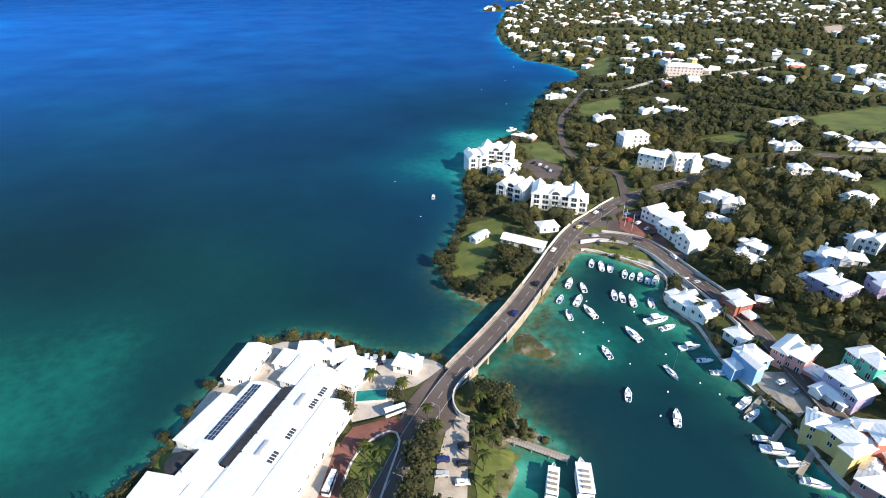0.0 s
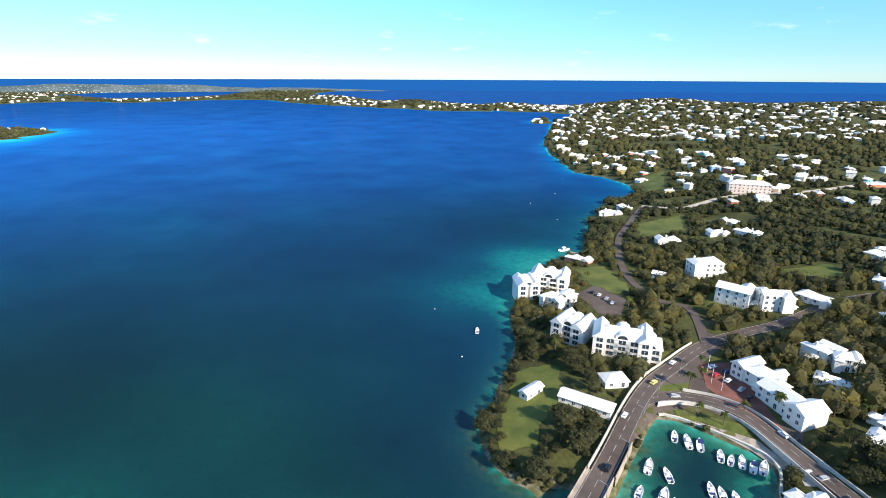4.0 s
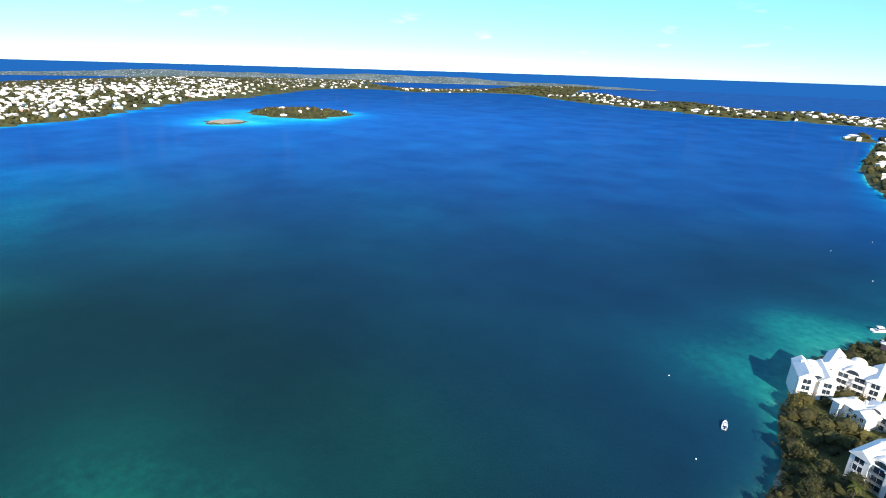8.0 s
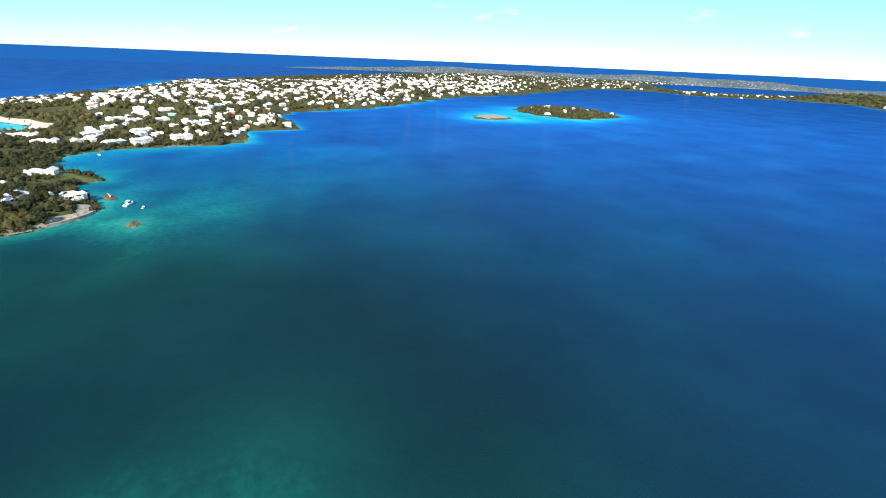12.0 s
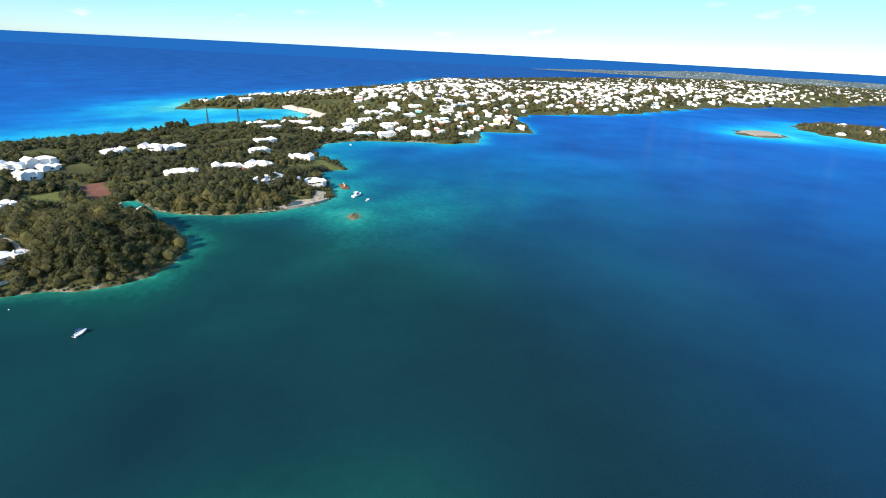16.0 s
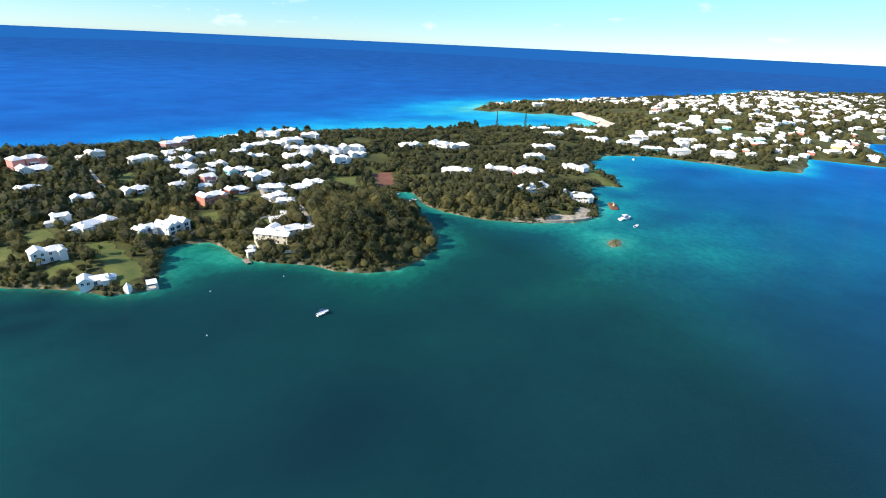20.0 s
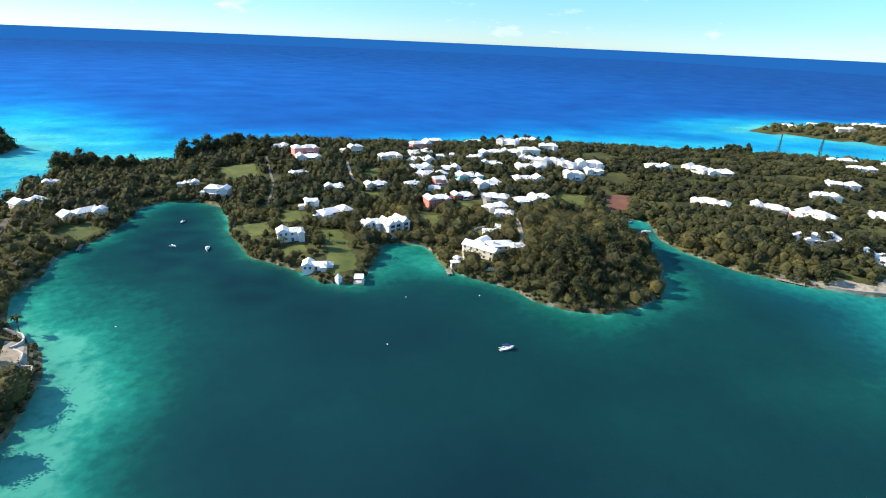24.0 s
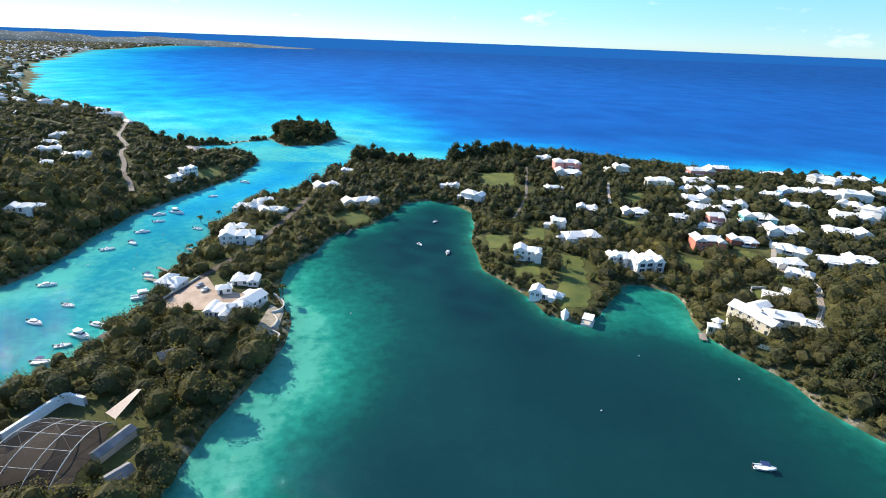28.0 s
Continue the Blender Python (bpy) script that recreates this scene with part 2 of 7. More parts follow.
SOUND_BAY = [(-227, -246), (-213, -268), (-197, -276), (-176, -266), (-168, -240), (-150, -216), (-131, -197), (-124, -171), (-112, -151), (-113, -128), (-117, -111), (-125, -94), (-125, -74),
             (-119, -49), (-111, -28), (-107, -3), (-103, 25), (-96, 55), (-84.5, 83), (-76.5, 102), (-76, 115), (-71, 133), (-66, 144), (-57, 149), (-42, 149), (-25, 141), (-15, 138), (0, 138)]
INLET_WEST = [(38, 168), (48, 186), (57, 201), (65, 212), (72, 211), (92, 196), (95, 187), (88, 171), (94, 156), (95, 137), (98, 121), (102, 107), (103, 94), (107, 80), (100, 40), (75, 0),
              (48, -60), (30, -95), (18, -122), (11, -145), (8, -170), (8, -205), (5, -232), (-3, -258), (-12, -285), (-25, -310), (-37, -345), (-38, -386), (-39, -409), (-1, -439), (27, -409), (60, -454), (143, -580),
              (222, -673), (385, -759), (520, -954), (928, -1648), (1355, -2815), (1450, -4000), (1100, -4900)]
OCEAN_NORTH = [(-4900, -4900), (-4900, 3600), (-4100, 2900), (-3700, 2050), (-2900, 900), (-2314, 238), (-1751, 63), (-1516, -102), (-1370, -186), (-1164, -285), (-1037, -280), (-1060, -215),
               (-1090, -150), (-1095, -85), (-1030, -40), (-955, -44), (-900, -80), (-861, -118), (-795, -185), (-640, -305), (-573, -350), (-445, -385), (-376, -418), (-323, -440),
               (-270, -410), (-224, -392), (-175, -412), (-150, -440)]
INLET_EAST = [(-124, -385), (-112, -355), (-102, -315), (-82, -285), (-66, -268), (-58, -245), (-58, -215), (-60, -190), (-58, -170), (-55, -145), (-54, -122), (-60, -108), (-58, -90), (-48, -62), (-35, -40), (-16, 0),
              (2, 45), (14, 80), (21, 94), (17, 102), (32, 100), (25, 108), (22, 113), (11, 124), (13, 128)]
STRAIT = [(-2, 142), (14, 127), (25, 140), (40, 167), (22, 174), (8, 160)]
CASTLE = [(-1780, 2650), (-1500, 3300), (-1700, 4300), (-2900, 4400), (-2700, 3000), (-2250, 2560)]
OCEAN_SOUTH = [(4900, 200), (3000, 1150), (1950, 1850), (1350, 2450), (780, 2700), (450, 2350), (150, 2330), (-300, 2450), (-740, 2720), (-1100, 3200), (-1330, 4000), (-1250, 4900), (4900, 4900)]
ISLANDS = [[(-1225, 1000), (-1110, 935), (-1045, 950), (-955, 975), (-960, 1100), (-1010, 1175), (-1100, 1150), (-1210, 1100)], [(-1030, 730), (-985, 752), (-985, 822), (-1050, 842), (-1090, 808)],
           [(-22, -524), (-51, -478), (-86, -484), (-102, -528), (-80, -580), (-30, -576)], [(92, 1545), (144, 1505), (176, 1600), (140, 1690)], [(96, -445), (92, -482), (58, -492), (30, -492), (12, -485), (8, -478), (32, -474), (60, -462), (70, -445)], [(16, -480), (2, -497), (-24, -513), (-26, -520), (-2, -506), (14, -489)], [(8, -436), (30, -420), (70, -440), (60, -456), (30, -455)],
           [(25, 140), (26, 147), (30, 152), (33, 151), (35, 146), (41, 139), (38, 136.5), (31, 138.5)], [(-445, 95), (-450, 99), (-461, 97), (-460, 91), (-451, 90)]]
WATERS = [SOUND_SOUTH + SOUND_FAR + SOUND_NORTH + SOUND_BAY, INLET_WEST + OCEAN_NORTH + INLET_EAST, STRAIT, CASTLE, OCEAN_SOUTH]
# hill tops: x, y, radius, height
HILLS = [(330, 560, 170, 12), (520, 900, 300, 24), (820, 1500, 420, 34), (450, 1750, 220, 26), (1300, 1900, 400, 34), (650, 2250, 260, 30), (240, 330, 90, 6), (420, 260, 200, 14),
         (-380, -330, 110, 12), (-560, -230, 120, 11), (-300, -400, 60, 8), (-460, -40, 40, 6), (-510, 30, 60, 6), (-385, -38, 42, 10), (-760, -90, 120, 10), (-1150, 120, 180, 16),
         (-1500, 350, 300, 24), (-1850, 900, 350, 30), (-1950, 1500, 260, 34), (-2500, 1700, 500, 36), (-350, 2270, 160, 20), (-800, 2560, 200, 26), (-1280, 3000, 180, 34), (-1500, 2580, 60, 20),
         (-2150, 2500, 160, 22), (60, 2180, 120, 14), (-1090, 1090, 70, 8), (-62, -530, 30, 7), (180, -300, 200, 22), (50, -215, 42, 9), (420, -500, 260, 20), (160, 60, 120, 12), (800, -900, 500, 30), (130, 1600, 40, 6)]


def poly_sd(px, py, poly):
    """Signed distance to a polygon, negative inside."""
    best = np.full(px.shape, 1e18)
    inside = np.zeros(px.shape, bool)
    for (ax, ay), (bx, by) in zip(poly, poly[1:] + poly[:1]):
        ex, ey = bx - ax, by - ay
        s = np.clip(((px - ax) * ex + (py - ay) * ey) / (ex * ex + ey * ey + 1e-9), 0, 1)
        best = np.minimum(best, (px - ax - s * ex) ** 2 + (py - ay - s * ey) ** 2)
        if ay != by:
            inside ^= ((ay > py) != (by > py)) & (px < (bx - ax) * (py - ay) / (by - ay) + ax)
    return np.where(inside, -1, 1) * np.sqrt(best)


def wobble(px, py, size, seed=0.0):
    """Smooth irregular variation between about -1 and 1."""
    a, b, c = px / size + seed, py / size - seed * 1.7, (px + py) / size * 0.7 + seed * 2.3
    return (np.sin(a * 2.1 + 1.3 * np.sin(b * 1.7)) + np.sin(b * 2.6 + 1.1 * np.sin(c * 1.9)) + np.sin(c * 3.3 + 1.7 * np.sin(a * 1.1))) / 3


def shore(px, py):
    """Distance from the shore: positive on land, negative on water."""
    px, py = np.asarray(px, float), np.asarray(py, float)
    far = np.hypot(px + 100, py - 50)
    amp = np.clip(far / 160, 0.5, 12)
    qx, qy = px + amp * wobble(px, py, 23, 1.0), py + amp * wobble(px, py, 19, 5.0)
    sd = np.full(px.shape, 1e9)
    for w in WATERS[:2] + WATERS[3:]:
        sd = np.minimum(sd, poly_sd(qx, qy, w))
    sd = np.minimum(sd, poly_sd(px, py, STRAIT))
    for isle in ISLANDS:
        sd = np.maximum(sd, -poly_sd(qx, qy, isle))
    return sd


def height_of(sd, px, py):
    px, py = np.asarray(px, float), np.asarray(py, float)
    land = np.clip(sd, 0, None)
    z = 0.2 + 1.4 * np.clip(land / 3.0, 0, 1) + 4.0 * (1 - np.exp(-land / 45))
    rise = 1 - np.exp(-land / 40)
    for hx, hy, hr, hh in HILLS:
        z = z + rise * hh * np.exp(-((px - hx) ** 2 + (py - hy) ** 2) / (hr * hr))
    z = z + rise * 1.2 * wobble(px, py, 60, 3.0)
    return np.where(sd > 0, np.maximum(z, 0.25), np.maximum(-2.5, sd * 0.5))




# ---- end of the plan ----

def stations(lo, hi, a, b, step, grow=1.09, limit=70):
    """Coordinates from lo to hi, close together between a and b and wider outside."""
    mid = list(np.arange(a, b + step / 2, step))
    up, s = [mid[-1]], step
    while up[-1] < hi:
        s = min(s * grow, limit)
        up.append(min(up[-1] + s, hi))
    dn, s = [mid[0]], step
    while dn[-1] > lo:
        s = min(s * grow, limit)
        dn.append(max(dn[-1] - s, lo))
    return np.array(dn[:0:-1] + mid + up[1:])


def raw_mesh(name, verts, faces, mats, smooth=False, mat_index=None):
    """A mesh from numpy arrays: verts n x 3, faces m x 3 or m x 4."""
    me = bpy.data.meshes.new(name)
    verts, faces = np.asarray(verts, np.float32), np.asarray(faces, np.int32)
    k = faces.shape[1]
    me.vertices.add(len(verts))
    me.vertices.foreach_set("co", verts.ravel())
    me.loops.add(faces.size)
    me.loops.foreach_set("vertex_index", faces.ravel())
    me.polygons.add(len(faces))
    me.polygons.foreach_set("loop_start", np.arange(0, faces.size, k, dtype=np.int32))
    me.polygons.foreach_set("use_smooth", np.full(len(faces), smooth))
    for m in mats:
        me.materials.append(m)
    if mat_index is not None:
        me.polygons.foreach_set("material_index", np.asarray(mat_index, np.int32))
    me.update(calc_edges=True)
    return me


def grid_faces(nx, ny):
    i = np.arange(nx - 1)[None, :] + np.arange(ny - 1)[:, None] * nx
    i = i.ravel()
    return np.stack([i, i + 1, i + nx + 1, i + nx], 1)


GX = stations(-4850, 4850, -680, 340, 4.0)
GY = stations(-4850, 4850, -480, 640, 4.0)
MX, MY = np.meshgrid(GX, GY)
SD = shore(MX, MY)
MZ = height_of(SD, MX, MY)

# the land, one sheet that dips under the water at its shores
GROUND, nt, b = material("scrubby_ground", 0.95, 0, 0.1)
col = ramp(nt, noise_of(nt, 0.05, 6, 0.65), [(0.3, (0.040, 0.041, 0.020)), (0.46, (0.062, 0.066, 0.025)), (0.58, (0.088, 0.094, 0.031)), (0.75, (0.15, 0.125, 0.065))])
col = mix(nt, 0.35, col, ramp(nt, noise_of(nt, 0.6, 5), [(0.3, (0.3, 0.3, 0.3)), (0.7, (1.3, 1.3, 1.2))]), "MULTIPLY")
at = nt.nodes.new("ShaderNodeAttribute")
at.attribute_name = "rim"
edge = mix(nt, 1.0, at.outputs["Fac"], ramp(nt, noise_of(nt, 0.11, 4), [(0.38, (0.15, 0.15, 0.15)), (0.58, (1, 1, 1))]), "MULTIPLY")
col = mix(nt, edge, col, ramp(nt, noise_of(nt, 0.35, 5, 0.65), [(0.36, (0.05, 0.045, 0.03)), (0.6, (0.33, 0.285, 0.21))]))
nt.links.new(col, b.inputs["Base Color"])
bump(nt, b, noise_of(nt, 0.7, 6, 0.65), 0.6, 0.5)
keep = grid_faces(len(GX), len(GY))
zz = MZ.ravel()
keep = keep[(zz[keep] > -2.4).any(1)]
used = np.unique(keep)
remap = np.full(zz.size, -1)
remap[used] = np.arange(len(used))
V = np.stack([MX.ravel(), MY.ravel(), zz], 1)
me = raw_mesh("ground", V[used], remap[keep], [GROUND], True)
rim = me.attributes.new("rim", "FLOAT", "POINT")
rim.data.foreach_set("value", (np.clip(1.3 - np.abs(SD.ravel()[used] - 0.2) / 1.8, 0, 1) * (np.hypot(V[used, 0], V[used, 1]) < 1300)).astype(np.float32))
tagged(new("ground", me), "scrub-covered limestone land with rocky shores", "ground", kind="structure")

# the water: shoal runs from shore to deep, blue tint with viewing distance
WATER, nt, b = material("sea_water", 1.0, 0, 0.0)
gloss = add(nt, "ShaderNodeBsdfGlossy", Roughness=0.035)
blend = nt.nodes.new("ShaderNodeMixShader")
blend.inputs[0].default_value = 0.028
nt.links.new(b.outputs[0], blend.inputs[1])
nt.links.new(gloss.outputs[0], blend.inputs[2])
nt.links.new(blend.outputs[0], nt.nodes["Material Output"].inputs[0])
a1 = nt.nodes.new("ShaderNodeAttribute")
a1.attribute_name = "shoal"
a2 = nt.nodes.new("ShaderNodeAttribute")
a2.attribute_name = "blue"
# sand and weed break up the shallows
bed = nt.nodes.new("ShaderNodeMath")
bed.operation = "MULTIPLY_ADD"
sandy = mix(nt, 0.55, noise_of(nt, 0.045, 6, 0.62), noise_of(nt, 0.22, 4, 0.6))
centre = nt.nodes.new("ShaderNodeMath")
centre.operation, centre.inputs[1].default_value = "SUBTRACT", 0.5
nt.links.new(sandy, centre.inputs[0])
reachy = nt.nodes.new("ShaderNodeMath")
reachy.operation, reachy.inputs[1].default_value = "MULTIPLY", 1.6
nt.links.new(a1.outputs["Fac"], reachy.inputs[0])
nt.links.new(centre.outputs[0], bed.inputs[0])
nt.links.new(reachy.outputs[0], bed.inputs[1])
nt.links.new(a1.outputs["Fac"], bed.inputs[2])
teal = ramp(nt, bed.outputs[0], [(0.0, (0.003, 0.028, 0.035)), (0.25, (0.004, 0.057, 0.052)), (0.5, (0.007, 0.135, 0.101)), (0.75, (0.018, 0.25, 0.178)), (1.0, (0.075, 0.38, 0.27))])
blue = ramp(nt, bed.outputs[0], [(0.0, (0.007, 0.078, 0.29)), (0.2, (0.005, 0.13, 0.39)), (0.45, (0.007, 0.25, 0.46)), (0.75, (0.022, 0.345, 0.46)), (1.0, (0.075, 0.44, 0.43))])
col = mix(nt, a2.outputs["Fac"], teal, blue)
patch = ramp(nt, noise_of(nt, 0.012, 6, 0.6), [(0.35, (0.74, 0.75, 0.79)), (0.65, (1.04, 1.04, 1.0))])
col = mix(nt, 1.0, col, patch, "MULTIPLY")
# brown weed and rock close under the shore
a3 = nt.nodes.new("ShaderNodeAttribute")
a3.attribute_name = "weed"
weedy = mix(nt, 1.0, a3.outputs["Fac"], ramp(nt, noise_of(nt, 0.16, 5, 0.6), [(0.3, (0.35, 0.35, 0.35)), (0.6, (1, 1, 1))]), "MULTIPLY")
col = mix(nt, weedy, col, ramp(nt, noise_of(nt, 0.4, 4), [(0.35, (0.028, 0.042, 0.02)), (0.65, (0.075, 0.078, 0.032))]))
# brightness by area, with glare on the far sea painted into the colour
a4 = nt.nodes.new("ShaderNodeAttribute")
a4.attribute_name = "pale"
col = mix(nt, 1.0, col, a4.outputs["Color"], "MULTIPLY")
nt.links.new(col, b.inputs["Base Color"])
wave = mix(nt, 0.55, noise_of(nt, 0.45, 4, 0.6), noise_of(nt, 1.5, 4, 0.65))
bump(nt, gloss, wave, 0.75, 0.5)
V = np.stack([MX.ravel(), MY.ravel(), np.zeros(MX.size)], 1)
F = grid_faces(len(GX), len(GY))
F = F[(zz[F] < 0.6).any(1)]
used = np.unique(F)
remap = np.full(zz.size, -1)
remap[used] = np.arange(len(used))
me = raw_mesh("water", V[used], remap[F], [WATER], True)
wx, wy, wd = MX.ravel()[used], MY.ravel()[used], np.clip(-SD.ravel()[used], 0, None)
# how far the shallows reach from each shore, and separate shoals: x, y, radius, strength
reach = np.where((poly_sd(wx, wy, WATERS[1]) < 0) & ((wx < -135) | (wy < -400)), 42.0 + 190.0 / (1 + np.exp(-(wx + 205) / 50)), 5.0)
for sx, sy, sr, sv in [(-110, -60, 66, 22), (-150, -220, 60, 5), (70, 165, 50, 7), (-20, -160, 120, 36), (-60, -400, 130, 55), (-930, -230, 300, 95), (-320, -20, 90, 4), (-288, -108, 26, 50),
                       (-800, 60, 200, 22), (50, 370, 60, 14), (110, 620, 150, 12), (-1100, 950, 300, 60), (-460, -60, 60, 22), (-420, 60, 120, 9), (100, 900, 200, 6), (6, -160, 70, 14), (0, -230, 50, 16)]:
    reach = reach + sv * np.exp(-((wx - sx) ** 2 + (wy - sy) ** 2) / (sr * sr))
reach = np.where((poly_sd(wx, wy, WATERS[0]) < 0) & (np.hypot(wx + 10, wy - 170) < 75), np.minimum(reach, 6.0), reach)
shoal = np.exp(-wd / reach)
shoal = shoal * np.where(poly_sd(wx, wy, WATERS[0]) < 0, np.where((wx > -50) & (wy > 420), 0.42, 0.6) + 0.4 * np.exp(-((wx + 112) ** 2 + (wy + 50) ** 2) / 8000), 1.0)
for sx, sy, sr, sv in [(-152, 102, 50, 0.36), (-118, 112, 32, 0.15), (-70, 215, 45, 0.1), (30, 395, 38, 0.42), (-5, 330, 34, 0.34), (-480, 130, 110, 0.26), (-620, 250, 150, 0.2), (-360, 110, 60, 0.12), (-190, -70, 120, 0.04), (-300, -20, 70, 0.05), (-106, -25, 38, 0.5), (-120, -42, 30, 0.32), (-112, -75, 20, 0.2), (-118, 20, 30, 0.25), (-5, -150, 60, 0.2), (8, -150, 12, 0.5), (7, -180, 12, 0.5), (4, -210, 12, 0.45), (14, -128, 12, 0.5), (-260, 420, 120, 0.05), (-1000, 900, 160, 0.25), (-280, 10, 60, 0.04), (66, 146, 34, 0.08), (80, 114, 26, 0.08), (50, 146, 20, 0.20), (60, 105, 60, 0.02), (-138, 142, 45, 0.14), (-155, -110, 55, 0.28), (-170, -200, 40, 0.1), (24, 92, 10, 0.4), (38, 172, 12, 0.4)]:
    shoal = shoal + sv * np.exp(-((wx - sx) ** 2 + (wy - sy) ** 2) / (sr * sr))
# dark weed beds
for sx, sy, sr, sv in [(-190, -190, 60, 0.28), (-215, -120, 40, 0.22), (50, 110, 30, 0.30), (32, 126, 20, 0.35), (62, 178, 18, 0.16), (92, 172, 16, 0.2), (92, 110, 20, 0.2), (70, 190, 16, 0.2)]:
    shoal = shoal - sv * np.exp(-((wx - sx) ** 2 + (wy - sy) ** 2) / (sr * sr)) * (0.6 + 0.4 * wobble(wx, wy, 9, 2.0))
shoal = shoal * (1 + 0.25 * wobble(wx, wy, 31, 4.0)) + 0.05 * wobble(wx, wy, 70, 8.0)
shoal = np.where(np.maximum(np.abs(wx), np.abs(wy)) > 4200, 0.0, shoal)
inlet = poly_sd(wx, wy, WATERS[1]) < 0
# in the sound, reflected sky blue is painted in by viewing distance
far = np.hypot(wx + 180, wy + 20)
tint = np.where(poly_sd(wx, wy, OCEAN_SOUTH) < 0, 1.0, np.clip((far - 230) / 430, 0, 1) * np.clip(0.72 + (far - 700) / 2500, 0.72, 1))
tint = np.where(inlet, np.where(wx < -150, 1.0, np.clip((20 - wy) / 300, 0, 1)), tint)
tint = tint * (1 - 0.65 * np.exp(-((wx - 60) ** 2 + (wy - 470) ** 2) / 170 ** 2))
at = me.attributes.new("shoal", "FLOAT", "POINT")
at.data.foreach_set("value", np.clip(shoal, 0, 1).astype(np.float32))
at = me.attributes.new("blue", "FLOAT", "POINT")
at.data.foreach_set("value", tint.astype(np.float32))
# large positive areas paint reflected sky onto far water, negative ones darken it
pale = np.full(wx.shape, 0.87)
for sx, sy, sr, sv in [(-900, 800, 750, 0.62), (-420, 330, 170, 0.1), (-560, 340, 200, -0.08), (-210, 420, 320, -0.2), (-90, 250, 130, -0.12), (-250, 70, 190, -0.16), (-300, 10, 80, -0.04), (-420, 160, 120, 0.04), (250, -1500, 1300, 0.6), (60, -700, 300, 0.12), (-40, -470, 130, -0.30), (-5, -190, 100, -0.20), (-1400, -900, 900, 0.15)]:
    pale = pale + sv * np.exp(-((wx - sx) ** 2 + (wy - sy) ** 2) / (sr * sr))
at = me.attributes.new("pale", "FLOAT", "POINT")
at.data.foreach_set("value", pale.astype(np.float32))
at = me.attributes.new("weed", "FLOAT", "POINT")
weed = np.exp(-wd / 6) * np.exp(-((wx - 45) ** 2 + (wy - 150) ** 2) / 65 ** 2) * 0.95 + 0.75 * np.exp(-((wx - 34) ** 2 + (wy - 155) ** 2) / 13 ** 2) + 0.55 * np.exp(-((wx - 20) ** 2 + (wy - 112) ** 2) / 11 ** 2) + np.exp(-wd / 2.5) * 0.5 * (np.hypot(wx + 150, wy) < 700)
at.data.foreach_set("value", np.clip(weed * (wd > 0), 0, 0.95).astype(np.float32))
tagged(new("water", me), "clear sea water, turquoise over shoals and deep blue farther out", "water", kind="structure")

# ---- kit ----
def gz(x, y):
    """Height of the ground sheet."""
    x, y = np.asarray(x, float), np.asarray(y, float)
    i = np.clip(np.searchsorted(GX, x) - 1, 0, len(GX) - 2)
    j = np.clip(np.searchsorted(GY, y) - 1, 0, len(GY) - 2)
    u, v = (x - GX[i]) / (GX[i + 1] - GX[i]), (y - GY[j]) / (GY[j + 1] - GY[j])
    return MZ[j, i] * (1 - u) * (1 - v) + MZ[j, i + 1] * u * (1 - v) + MZ[j + 1, i] * (1 - u) * v + MZ[j + 1, i + 1] * u * v


def thing(name, x, y, z=0.0, rot=0.0, label="", category="", group=""):
    ob = new(name)
    ob.empty_display_size = 0.2
    ob.matrix_basis = pose(x, y, z, 0, 0, rot)
    return tagged(ob, label, category, group)


def put(name, me, parent, m=None, label=""):
    """A ready mesh as a part of parent."""
    ob = new(name, me)
    ob.parent = parent
    if m is not None:
        ob.matrix_basis = m
    return tagged(ob, label)


def part(name, bm, mats, parent, label="", m=None):
    me = bpy.data.meshes.new(name)
    bm.to_mesh(me)
    bm.free()
    for mt in mats if isinstance(mats, (list, tuple)) else [mats]:
        me.materials.append(mt)
    return put(name, me, parent, m, label)


def box(bm, x0, x1, y0, y1, z0, z1, mat=0, bevel=0.0):
    vs = [bm.verts.new(p) for p in ((x0, y0, z0), (x1, y0, z0), (x1, y1, z0), (x0, y1, z0), (x0, y0, z1), (x1, y0, z1), (x1, y1, z1), (x0, y1, z1))]
    fs = [bm.faces.new([vs[i] for i in q]) for q in ((3, 2, 1, 0), (4, 5, 6, 7), (0, 1, 5, 4), (1, 2, 6, 5), (2, 3, 7, 6), (3, 0, 4, 7))]
    for fc in fs:
        fc.material_index = mat
    if bevel:
        bmesh.ops.bevel(bm, geom=list({e for fc in fs for e in fc.edges}), offset=bevel, segments=1, affect="EDGES")
    return fs


def tube(bm, a, b, r0, r1=None, n=7, mat=0):
    a, b = Vector(a), Vector(b)
    r1 = r0 if r1 is None else r1
    q = (b - a).to_track_quat("Z", "Y")
    rings = [[bm.verts.new(p + q @ Vector((math.cos(k * 2 * math.pi / n) * r, math.sin(k * 2 * math.pi / n) * r, 0))) for k in range(n)] for p, r in ((a, r0), (b, r1))]
    for k in range(n):
        bm.faces.new((rings[0][k], rings[0][(k + 1) % n], rings[1][(k + 1) % n], rings[1][k])).material_index = mat
    bm.faces.new(rings[0][::-1]).material_index = mat
    bm.faces.new(rings[1]).material_index = mat


CIRCLES, PATCHES, WAYS = [], [], []  # where no tree may stand


# ---- houses ----
MESHES = {}


def cached(key, make):
    if key not in MESHES:
        MESHES[key] = make()
    return MESHES[key]


def mesh_of(name, bm, mats):
    me = bpy.data.meshes.new(name)
    bm.to_mesh(me)
    bm.free()
    for mt in mats:
        me.materials.append(mt)
    return me


